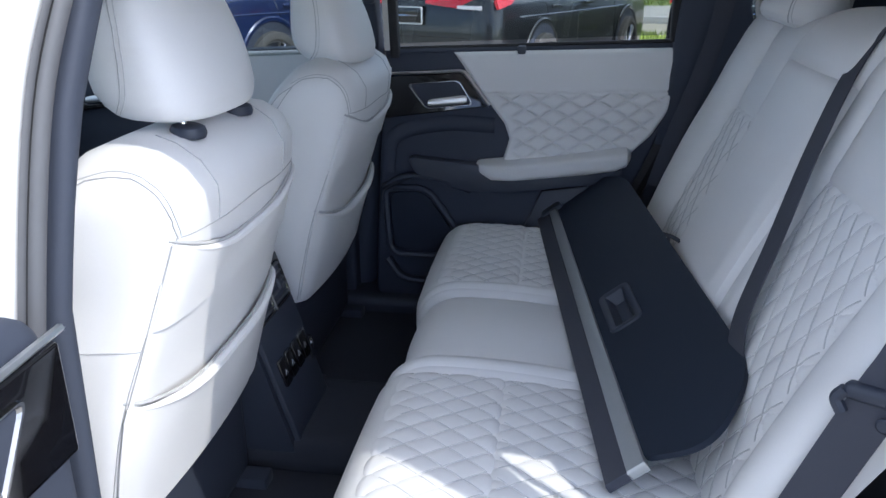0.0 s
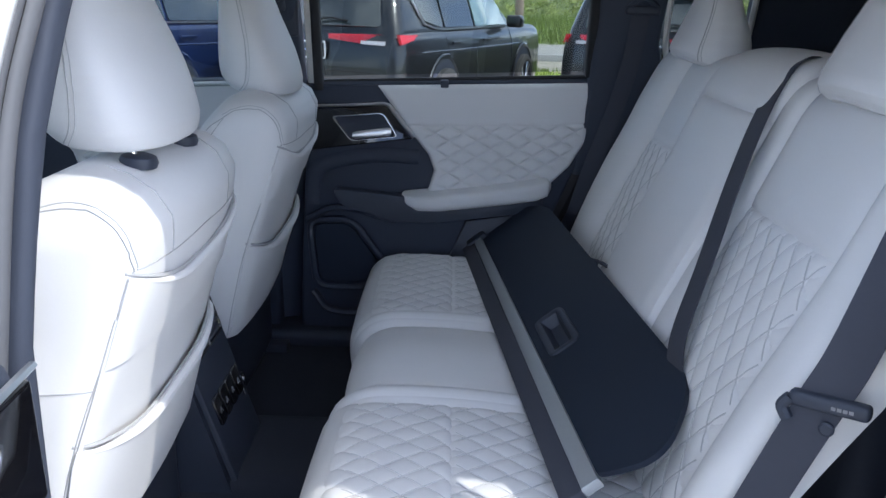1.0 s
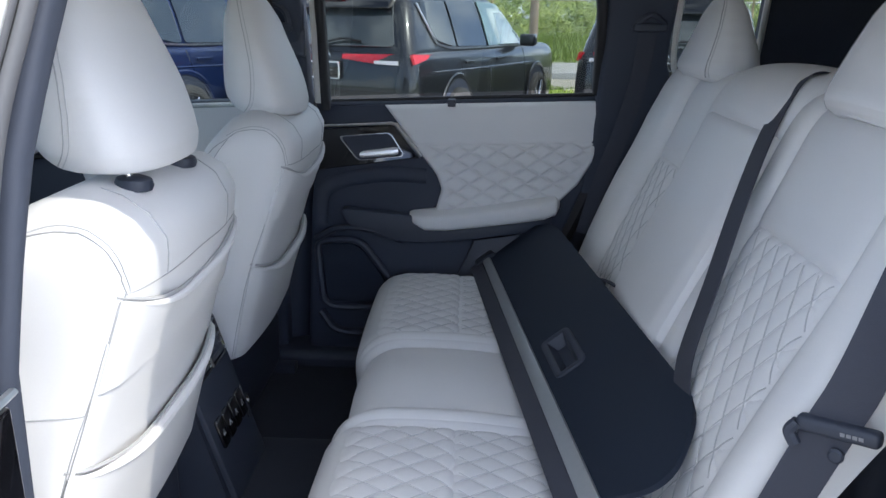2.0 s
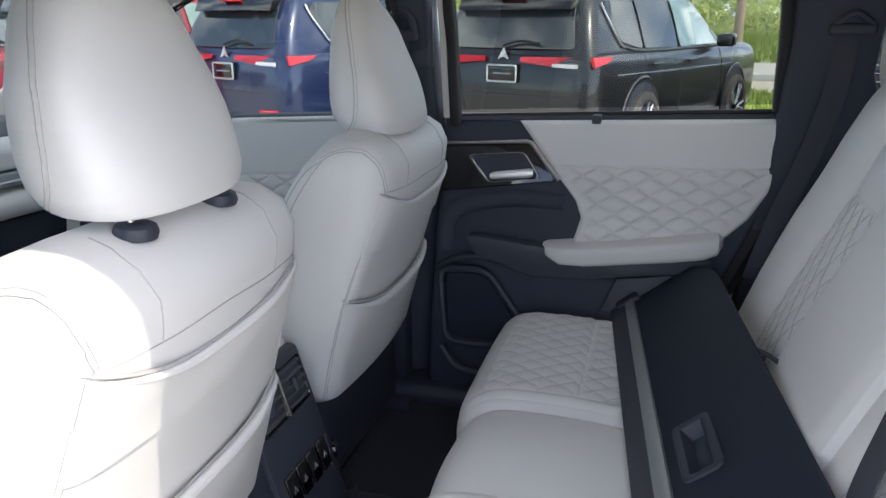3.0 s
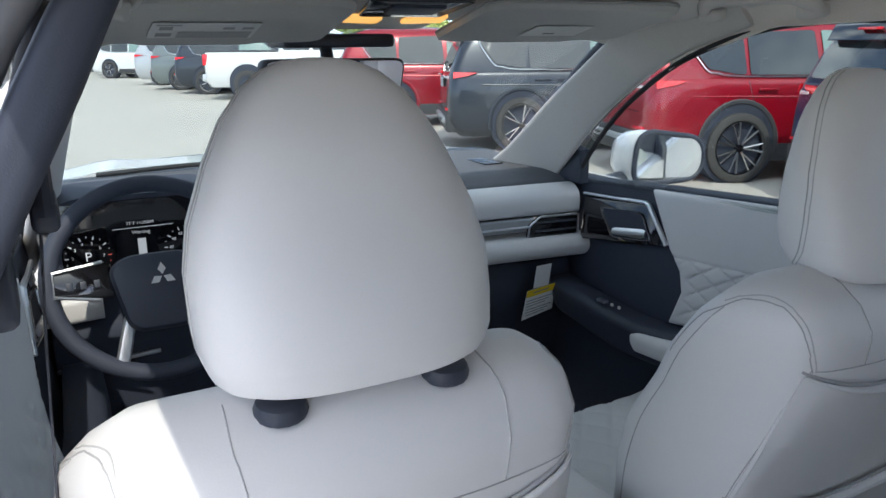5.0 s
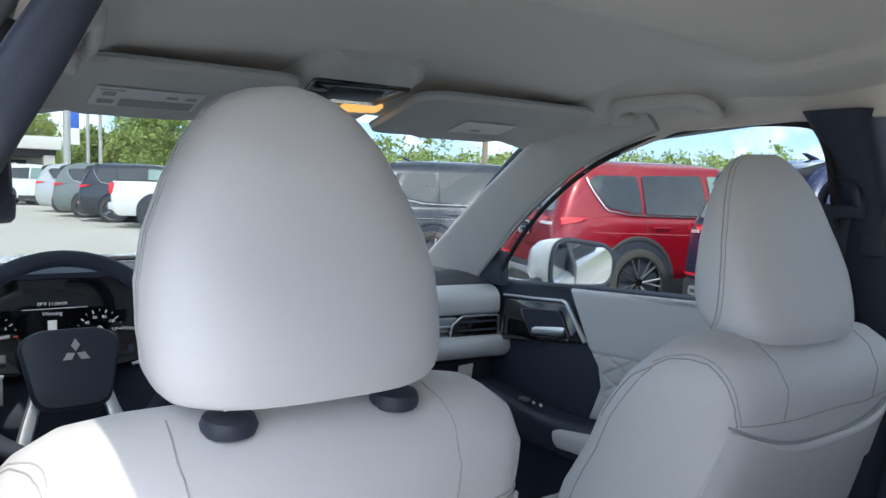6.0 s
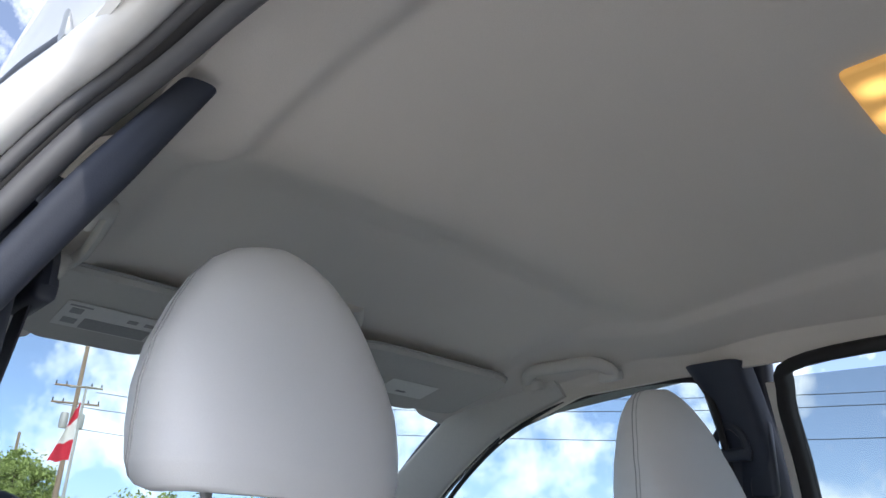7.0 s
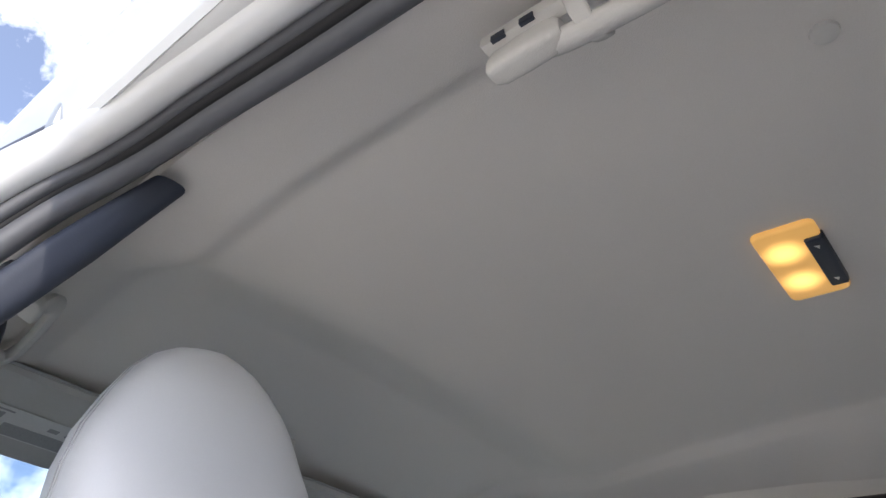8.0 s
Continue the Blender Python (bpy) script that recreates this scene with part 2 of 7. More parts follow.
def liner_z(x, y):
    """Height of the headliner."""
    d = abs(y - CY)
    z = curve1([(-1.35, 1.520), (-1.1, 1.574), (-0.9, 1.608), (-0.76, 1.644), (-0.70, 1.655), (-0.66, 1.650), (-0.625, 1.639), (-0.59, 1.625), (-0.555, 1.615), (-0.515, 1.615), (-0.46, 1.628), (-0.36, 1.646), (-0.20, 1.656), (-0.05, 1.660), (0.4, 1.664), (1.0, 1.650), (1.9, 1.58)], x)
    if y > CY:      # the fold dies out towards the far windows
        z = lerp(z, curve1([(-1.35, 1.520), (-1.1, 1.574), (-0.9, 1.608), (-0.7, 1.630), (-0.56, 1.622), (-0.4, 1.638), (-0.20, 1.655), (0.4, 1.664), (1.0, 1.650), (1.9, 1.58)], x), sstep(0.36, 0.48, d))
    z -= 0.025 * (d / 0.5) ** 2
    z -= lerp(0.012, 0.046, sstep(-0.48, -0.05, x)) * max(0.0, (d - 0.440) / 0.125) + 0.014 * sstep(0.432, 0.458, d)
    z += 0.020 * math.exp(-((x + 0.84) / 0.13) ** 4 - ((d - 0.475) / 0.05) ** 2)     # hollows over the front handles
    return z


def seam_on(bvh, pts, r=0.0012, lift=0.0004, n=6):
    """A cord that lies on a surface along points near it."""
    out = []
    for p in spline(pts, n):
        hit = bvh.find_nearest(p)
        if hit[0] is not None:
            out.append(hit[0] + hit[1] * lift)
    return tube(bmesh.new(), out, r, 5)


def add_seam(name, bvh, pts, parent, r=0.0012, material=None, lift=0.0004, n=6):
    return part(name, seam_on(bvh, pts, r, lift, n), material or M_STITCH, parent)


# floor, tunnel and sills
bm = bmesh.new()
rbox(bm, (-1.75, 0.80, 0.34), (0.35, 2.10, 0.42), 0.02)
rbox(bm, (-1.75, 1.30, 0.40), (0.0, 1.58, 0.50), 0.05, 4)
rbox(bm, (-0.62, 0.84, 0.42), (-0.10, 1.30, 0.432), 0.006)
rbox(bm, (-0.62, 1.58, 0.42), (-0.10, 2.06, 0.432), 0.006)
solo("floor", bm, M_CARPET, "black carpeted car floor with low centre tunnel", "floor", kind="structure")

# cargo floor behind the bench
bm = bmesh.new()
rbox(bm, (0.35, 0.80, 0.40), (1.75, 2.08, 0.62), 0.02)
solo("cargo_floor", bm, M_CARPET, "black carpeted load floor behind the rear bench", "floor", kind="structure")

# headliner
bm = sheet(lambda u, v: Vector((lerp(-1.26, 1.75, u), CY - 0.565 + 1.13 * v, liner_z(lerp(-1.26, 1.75, u), CY - 0.565 + 1.13 * v))), 220, 90, 0.012, True)
solo("ceiling", bm, M_LINER, "beige-grey knitted fabric headliner of the car", "ceiling", kind="structure")

# fabric edge between the headliner and the tops of the side windows
CANT = [(-1.22, 1.37), (-1.05, 1.462), (-0.85, 1.520), (-0.62, 1.526), (-0.36, 1.529), (0.0, 1.532), (0.22, 1.522), (0.32, 1.50)]
for sgn, x1 in ((1, 0.32), (-1, -0.60)):
    def cant(u, v, sgn=sgn, x1=x1):
        x = lerp(-1.10, x1, u)
        low, top = curve1(CANT, x), liner_z(x, CY + sgn * 0.560) + 0.004
        return Vector((x, CY + sgn * (lerp(0.573, 0.558, v) + 0.010 * math.sin(math.pi * v)), lerp(low, max(top, low + 0.02), v)))
    solo("trim", sheet(cant, 60, 8, 0.006, sgn < 0), M_LINER, "beige-grey fabric edge of the headliner above the side windows", "trim", kind="structure")

# outer roof skin, white
def roof_z(x, y):
    d = abs(y - CY)
    return curve1([(-1.75, 1.30), (-1.35, 1.575), (-1.0, 1.665), (-0.4, 1.715), (0.4, 1.725), (1.2, 1.69), (1.8, 1.60)], x) - 0.05 * (d / 0.6) ** 2 - 0.10 * sstep(0.5, 0.68, d) ** 2


bm = sheet(lambda u, v: Vector((lerp(-1.30, 1.8, u), CY - 0.66 + 1.32 * v, roof_z(lerp(-1.30, 1.8, u), CY - 0.66 + 1.32 * v))), 50, 30, 0.008)
car_shell = thing("car", "white family car with its rear side door open", "car", (-0.3, CY, 0.0))
part("roof", bm, M_WHITE, car_shell)


def strip(pts, half_w, half_t, side):
    """A flat bar of given half breadth and thickness along points; side: the direction of its breadth."""
    bm = bmesh.new()
    side = Vector(side).normalized()
    rings = []
    pts = [Vector(p) for p in pts]
    for i, p in enumerate(pts):
        d = (pts[min(i + 1, len(pts) - 1)] - pts[max(i - 1, 0)]).normalized()
        s = (side - d * side.dot(d)).normalized()
        n = d.cross(s).normalized()
        hw = half_w[i] if isinstance(half_w, list) else half_w
        rings.append([p + s * a + n * b for a, b in roundpoly([(-hw, -half_t), (hw, -half_t), (hw, half_t), (-hw, half_t)], half_t * 0.8, 3, 3)])
    loft(bm, rings)
    return tidy(bm)


# roof rails of the door openings: painted body, seal and inner trim, both sides
for sgn, who in ((-1, "near"), (1, "far")):
    yy = CY + sgn * 0.565
    line = [(x, yy - sgn * (0.0 + 0.02 * sstep(-0.9, -1.4, x)), curve1([(-1.95, 1.11), (-1.75, 1.20), (-1.5, 1.352), (-1.3, 1.468), (-1.1, 1.535), (-0.9, 1.565), (-0.5, 1.585), (0.3, 1.575), (1.0, 1.53), (1.5, 1.44)], x)) for x in [lerp(-1.0 if sgn > 0 else -1.35, 1.5, i / 40) for i in range(41)]]
    part("roof_rail", strip([Vector(p) + Vector((0, sgn * (0.06 if sgn > 0 else 0.082), 0.01 if sgn > 0 else 0.022)) for p in line], 0.045, 0.025, (0, 0.35 * sgn, 1)), M_WHITE, car_shell)

# A pillars, light grey trim
for sgn in (-1, 1):
    pts = [(-1.80, CY + sgn * 0.63, 1.06), (-1.66, CY + sgn * 0.61, 1.155), (-1.43, CY + sgn * 0.575, 1.335), (-1.23, CY + sgn * 0.55, 1.463), (-1.08, CY + sgn * 0.54, 1.535), (-0.92, CY + sgn * 0.54, 1.585)]
    side = Vector((0.31, sgn * 0.32, -0.43)).normalized()
    tagged(solo("trim", strip([p + side * (0.017 * sstep(2, 18, k) if sgn > 0 else 0.045) for k, p in enumerate(spline(pts, 6))], [(0.095 if sgn > 0 else 0.060) - (0.035 if sgn > 0 else 0.010) * sstep(0, 16, k) for k in range(31)], 0.014, side), M_GREYTRIM, "light grey moulded windscreen pillar trim", "pillar", kind="structure"))
    part("pillar_front", strip([Vector(p) + Vector((-0.03, sgn * 0.05, 0.0)) for p in spline(pts, 6)], 0.070 if sgn > 0 else 0.055, 0.016, (0.31, sgn * 0.32, -0.43)), M_BLACK, car_shell)

# B pillars: black trim, leaning in towards the roof
def b_pillar(sgn):
    def fn(z, a):
        lean = curve1([(0.42, 0.735), (1.1, 0.735), (1.3, 0.675), (1.45, 0.620), (1.57, 0.545)] if sgn > 0 else [(0.42, 0.735), (1.1, 0.735), (1.3, 0.683), (1.45, 0.636), (1.52, 0.610), (1.562, 0.560)], z)
        return lean
    rings = []
    for i in range(25):
        z = lerp(0.42, 1.562 if sgn < 0 else 1.540, i / 24)
        w = curve1([(0.42, 0.16), (0.7, 0.115), (1.1, 0.085), (1.4, 0.080), (1.5, 0.10), (1.565, 0.13)], z)
        xm = curve1([(0.42, -0.60), (1.1, -0.505), (1.565, -0.475)], z)
        y0 = fn(z, 0)
        ring = roundpoly([(xm - w, y0 + 0.045), (xm - w * 0.95, y0 - 0.018), (min(-0.482, xm + w * 0.30), y0 - 0.018), (-0.474, y0 + 0.045)], [0.012, 0.03, 0.02, 0.008], 4, 4)
        if sgn < 0:
            xr = curve1([(0.42, -0.475), (1.1, -0.455), (1.28, -0.447), (1.40, -0.436), (1.487, -0.424), (1.535, -0.410), (1.562, -0.400)], z)
            dt = curve1([(0.42, 0.780), (1.09, 0.772), (1.28, 0.717), (1.40, 0.662), (1.487, 0.619), (1.535, 0.590), (1.562, 0.574)], z)
            di = curve1([(0.42, 0.757), (1.09, 0.748), (1.20, 0.718), (1.28, 0.684), (1.40, 0.622), (1.45, 0.594), (1.535, 0.553), (1.562, 0.540)], z)
            ring = roundpoly([(xr - 0.20, dt), (xr - 0.185, di), (xr, di), (xr - 0.004, dt)], [0.012, 0.03, 0.018, 0.012], 4, 4)
        rings.append([Vector((p.x, CY + sgn * p.y, z)) for p in ring])
    bm = bmesh.new()
    loft(bm, rings)
    return tidy(bm)


for sgn in (-1, 1):
    pil = thing("pillar", "black plastic centre pillar trim with belt slot", "pillar", (-0.5, CY + sgn * 0.7, 0.42), kind="structure")
    part("trim_cover", b_pillar(sgn), M_SOFT, pil)
    # belt height adjuster
    bm = bmesh.new()
    rbox(bm, (-0.525, CY + sgn * 0.655 - 0.012, 1.30), (-0.475, CY + sgn * 0.655 + 0.012, 1.44), 0.010, 3, None)
    part("belt_slider", bm, M_BLACK, pil)
    part("pillar_outer", strip([(-0.60, CY + sgn * 0.80, 0.45), (-0.548, CY + sgn * 0.80, 1.10), (-0.54, CY + sgn * 0.70, 1.42), (-0.54, CY + sgn * (0.655 if sgn > 0 else 0.685), 1.58 if sgn > 0 else 1.46)], [0.075, 0.065, 0.06, 0.08 if sgn > 0 else 0.055], 0.02, (1, 0, 0)), M_WHITE if sgn < 0 else M_BLACK, car_shell)
# the near door opening's seals, up the pillar and on along the roof
OPENING = [(-0.56, 0.645, 0.50), (-0.50, 0.648, 0.90), (-0.472, 0.655, 1.09), (-0.466, 0.712, 1.28), (-0.452, 0.768, 1.40), (-0.438, 0.810, 1.487), (-0.415, 0.838, 1.533), (-0.360, 0.852, 1.552), (-0.285, 0.857, 1.556), (-0.137, 0.866, 1.556), (0.05, 0.872, 1.556), (0.25, 0.872, 1.550), (0.50, 0.868, 1.535)]
for dx, dy, dz, r, m in ((0.0, -0.006, 0.002, 0.0115, M_SEAL), (-0.003, -0.019, 0.004, 0.0060, M_RUBBER), (0.0, -0.026, 0.008, 0.0070, M_SEAL)):
    part("door_seal", tube(bmesh.new(), spline([(x + dx, y + dy, z + dz) for x, y, z in OPENING], 6), r, 10), m, car_shell, "sunlit grey rubber door seal")

part("door_flange", tube(bmesh.new(), spline([(x - 0.006, y - 0.050, z + 0.016) for x, y, z in OPENING], 6), 0.0200, 12), M_WHITE, car_shell, "white painted flange of the door opening")

# C pillar and rear quarter, dark trim with a quarter window opening, both sides
for sgn in (-1, 1):
    yy = lambda z: CY + sgn * curve1([(0.4, 0.72), (1.15, 0.72), (1.3, 0.68), (1.45, 0.63), (1.6, 0.56)], z)
    bm = bmesh.new()
    # front post
    prism(bm, ([(0.30, 1.16), (0.285, 1.56), (0.465, 1.56), (0.470, 1.30), (0.50, 1.225), (0.50, 0.62), (0.24, 0.62), (0.27, 0.95)] if sgn > 0 else [(0.42, 1.16), (0.36, 1.48), (0.30, 1.56), (0.465, 1.56), (0.470, 1.30), (0.50, 1.225), (0.50, 0.62), (0.26, 0.62), (0.31, 0.80), (0.40, 0.95)]), lambda a, b, h: Vector((a, yy(b) + sgn * (0.05 - h), b)), 0.06, 0.015, 3)
    # below and behind the quarter window
    prism(bm, [(0.50, 0.62), (0.50, 1.225), (0.56, 1.195), (0.64, 1.200), (0.70, 1.26), (0.68, 1.56), (1.75, 1.50), (1.75, 0.62)], lambda a, b, h: Vector((a, yy(b) + sgn * (0.05 - h), b)), 0.055, 0.012, 3)
    prism(bm, [(0.465, 1.50), (0.465, 1.57), (0.72, 1.57), (0.72, 1.49)], lambda a, b, h: Vector((a, yy(b) + sgn * (0.05 - h), b)), 0.05, 0.01, 2)
    q = thing("pillar", "black plastic rear quarter trim beside the bench", "pillar", (0.4, CY + sgn * 0.72, 0.62), kind="structure")
    part("trim_cover", tidy(bm), M_SOFT, q)
    part("window_seal", tube(bmesh.new(), spline([(0.472, yy(1.5) + sgn * -0.012, 1.50), (0.476, yy(1.36) - sgn * 0.012, 1.36), (0.490, yy(1.28) - sgn * 0.012, 1.275), (0.53, yy(1.23) - sgn * 0.012, 1.222), (0.60, yy(1.205) - sgn * 0.012, 1.205), (0.66, yy(1.22) - sgn * 0.012, 1.222), (0.69, yy(1.3) - sgn * 0.012, 1.30), (0.68, yy(1.5) - sgn * 0.012, 1.50)], 5), 0.008, 6), M_GREYTRIM, q, "pale grey window rim")
    bm = bmesh.new()
    prism(bm, [(0.47, 1.53), (0.47, 1.25), (0.55, 1.195), (0.64, 1.195), (0.71, 1.26), (0.69, 1.53)], lambda a, b, h: Vector((a, yy(b) + sgn * (0.045 + h), b)), 0.004)
    gl = part("quarter_glass", bm, M_PRIVACY if sgn > 0 else M_DARKPANE, car_shell, "tinted rear quarter glass", False)
    gl.visible_shadow = False

# tailgate: dark lower trim, tinted glass
tg = thing("tailgate", "closed tailgate with black inner trim and tinted glass", "tailgate", (1.9, CY, 0.6))
bm = bmesh.new()
rbox(bm, (1.72, 0.80, 0.60), (1.80, 2.08, 1.18), 0.03, 3)
part("trim_panel", bm, M_BLACK, tg)
for s0, s1 in ((0.80, 0.95), (1.93, 2.08)):
    bm = bmesh.new()
    rbox(bm, (1.70, s0, 1.1), (1.80, s1, 1.58), 0.03, 3)
    part("frame", bm, M_BLACK, tg)
bm = bmesh.new()
rbox(bm, (1.66, 0.85, 1.50), (1.80, 2.03, 1.62), 0.03, 3)
part("header_trim", bm, M_BLACK, tg)
bm = bmesh.new()
rbox(bm, (1.77, 0.93, 1.15), (1.775, 1.95, 1.53), 0.0)
g = part("pane", bm, M_DARKPANE, tg, "tinted rear window", False)
g.visible_shadow = False

# ---------- far side rear door (right), seen from inside ----------
def door_y(x, z):
    """Inner face of the right-hand doors: leaning out towards the sill, front tapering in."""
    base = curve1([(0.42, 2.10), (0.70, 2.112), (0.85, 2.13), (1.02, 2.157), (1.20, 2.178)], z)
    return base - 0.062 * sstep(-0.6, -1.5, x)


def on_door(a, b, h):
    return Vector((a, door_y(a, b) - h, b))


bm = bmesh.new()
prism(bm, roundpoly([(-0.50, 0.46), (-0.47, 1.176), (0.345, 1.208), (0.345, 1.12), (0.24, 0.86), (0.05, 0.46)], [0.04, 0.01, 0.03, 0.1, 0.1, 0.05], 5, 10), lambda a, b, h: Vector((a, door_y(a, b) + 0.07 - h, b)), 0.07, 0.012, 3)
door_r = part("rear_door", bm, M_SOFT, car_shell, "closed rear door with black trim and quilted light grey panel")
CLOTH = [(-0.278, 1.172), (-0.175, 1.037), (-0.132, 0.985), (-0.117, 0.945), (-0.128, 0.905), (-0.142, 0.860), (0.20, 0.905), (0.262, 0.965), (0.302, 1.032), (0.325, 1.11), (0.325, 1.178), (0.312, 1.194)]


def inside(poly, x, z):
    c = False
    for (ax, az), (bx, bz) in zip(poly, poly[1:] + poly[:1]):
        if (az > z) != (bz > z) and x < (bx - ax) * (z - az) / (bz - az) + ax:
            c = not c
    return c


def edge_gap(poly, x, z):
    best = 9.0
    for (ax, az), (bx, bz) in zip(poly, poly[1:] + poly[:1]):
        dx, dz = bx - ax, bz - az
        t = min(1, max(0, ((x - ax) * dx + (z - az) * dz) / (dx * dx + dz * dz)))
        best = min(best, math.hypot(x - ax - t * dx, z - az - t * dz))
    return best


def padded(poly, place, lift, roll, la, lb, line, step=0.005, slope=0.0):
    """A padded panel inside an outline; diamond quilting below the line a*slope + line."""
    xs, zs = [p[0] for p in poly], [p[1] for p in poly]
    x0, z0 = min(xs), min(zs)
    nx, nz = int((max(xs) - x0) / step) + 2, int((max(zs) - z0) / step) + 2
    bm = bmesh.new()
    grid = {}
    for i in range(nx + 1):
        for j in range(nz + 1):
            x, z = x0 + i * step, z0 + j * step
            gap = edge_gap(poly, x, z)
            ins = inside(poly, x, z)
            if not ins and gap > step * 1.5:
                continue
            if not ins:      # pull the rim onto the outline
                best, bp = 9, (x, z)
                for (ax, az), (bx, bz) in zip(poly, poly[1:] + poly[:1]):
                    dx, dz = bx - ax, bz - az
                    t = min(1, max(0, ((x - ax) * dx + (z - az) * dz) / (dx * dx + dz * dz)))
                    d = math.hypot(x - ax - t * dx, z - az - t * dz)
                    if d < best:
                        best, bp = d, (ax + t * dx, az + t * dz)
                x, z = bp
                gap = 0.0
            h = lift * min(1.0, math.sqrt(max(0.0, 1 - (1 - min(1, gap / roll)) ** 2)))
            top = line + slope * x
            if la and z < top + 0.01:
                k = sstep(top + 0.006, top - 0.012, z) * sstep(0.006, 0.04, gap)
                h += k * quilt(x, z - top, la, lb, 0.0085)
                h -= 0.003 * math.exp(-((z - top) / 0.003) ** 2)
            grid[i, j] = bm.verts.new(place(x, z, h))
    for i in range(nx):
        for j in range(nz):
            q = [grid.get(k) for k in ((i, j), (i + 1, j), (i + 1, j + 1), (i, j + 1))]
            q = [v for v in q if v]
            if len(q) >= 3 and len({tuple(round(c, 6) for c in v.co) for v in q}) == len(q):
                bm.faces.new(q)
    bmesh.ops.remove_doubles(bm, verts=bm.verts, dist=1e-5)
    return tidy(bm)


part("upholstered_panel", padded(CLOTH, on_door, 0.014, 0.012, 0.078, 0.044, 1.073, slope=0.035, step=0.0032), M_LEATHER, door_r, "light grey leatherette panel, diamond-quilted below")
# armrest
def armrest(pts, h_out, w):
    rings = []
    for (x, z, s) in pts:
        ring = roundpoly([(0.02, -0.028 * s), (-h_out * s, -0.024 * s), (-h_out * s, 0.020 * s), (0.02, 0.030 * s)], [0.004, 0.018 * s, 0.016 * s, 0.004], 5, 3)
        rings.append([Vector((x, door_y(x, z) + p.x, z + p.y)) for p in ring])
    bm = bmesh.new()
    loft(bm, rings)
    return tidy(bm)


part("armrest", armrest([(-0.205, 0.872, 0.25), (-0.195, 0.868, 0.55), (-0.16, 0.862, 0.9), (-0.10, 0.866, 1.0), (0.0, 0.878, 1.0), (0.10, 0.893, 1.05), (0.17, 0.905, 1.05), (0.20, 0.912, 0.9), (0.212, 0.915, 0.4)], 0.065, 0.05), M_LEATHER, door_r, "light grey padded armrest")
bm = bmesh.new()
prism(bm, roundpoly([(-0.40, 0.893), (-0.15, 0.872), (-0.02, 0.850), (0.19, 0.880), (0.19, 0.845), (-0.10, 0.805), (-0.24, 0.803), (-0.375, 0.846)], [0.02, 0.01, 0.01, 0.006, 0.006, 0.02, 0.03, 0.02], 5, 3), on_door, 0.034, 0.004, 2)
part("armrest_base", bm, M_BLACK, door_r)
# speaker, sculpted frame with grille
bm = bmesh.new()
SPK = roundpoly([(-0.468, 0.795), (-0.345, 0.80), (-0.245, 0.668), (-0.30, 0.60), (-0.45, 0.60)], [0.03, 0.04, 0.05, 0.04, 0.04], 6, 4)
tube(bm, [on_door(p.x, p.y, 0.004) for p in SPK + SPK[:1]], 0.010, 8)
part("speaker_frame", bm, M_BLACK, door_r)
bm = bmesh.new()
prism(bm, roundpoly([(-0.455, 0.785), (-0.352, 0.788), (-0.262, 0.668), (-0.31, 0.615), (-0.44, 0.615)], 0.03, 5, 4), on_door, 0.003, 0.002, 1)
part("speaker_grille", bm, M_COVER, door_r, "fine black speaker mesh")
bm = bmesh.new()
tube(bm, spline([on_door(-0.47, 0.80, 0.01), on_door(-0.40, 0.835, 0.02), on_door(-0.30, 0.83, 0.02), on_door(-0.22, 0.80, 0.012)], 6), 0.016, 8, 0.6)
part("pocket_rim", bm, M_BLACK, door_r)
bm = bmesh.new()
tube(bm, spline([on_door(-0.46, 0.585, 0.0), on_door(-0.40, 0.53, 0.01), on_door(-0.25, 0.54, 0.01), on_door(-0.12, 0.60, 0.0)], 6), 0.014, 8, 0.7)
part("pocket_rim", bm, M_BLACK, door_r)
part("trim_contour", tube(bmesh.new(), spline([on_door(-0.462, 0.84, -0.004), on_door(-0.452, 0.925, -0.002), on_door(-0.40, 0.962, 0.0), on_door(-0.28, 0.982, 0.0), on_door(-0.16, 0.978, -0.004)], 8), 0.022, 10, 0.45, (0, 1, 0)), M_SOFT, door_r)
part("edge_seal", tube(bmesh.new(), spline([on_door(0.06, 0.46, -0.03), on_door(0.16, 0.66, -0.03), on_door(0.255, 0.86, -0.03), on_door(0.335, 1.04, -0.03), on_door(0.362, 1.14, -0.03), on_door(0.362, 1.22, -0.03)], 6), 0.026, 8), M_RUBBER, door_r)
bm = bmesh.new()
prism(bm, [(-0.085, 0.66), (-0.022, 0.806), (0.20, 0.84), (0.10, 0.60), (0.0, 0.60)], on_door, 0.008, 0.006, 2)
part("lower_panel", bm, M_BLACK, door_r)


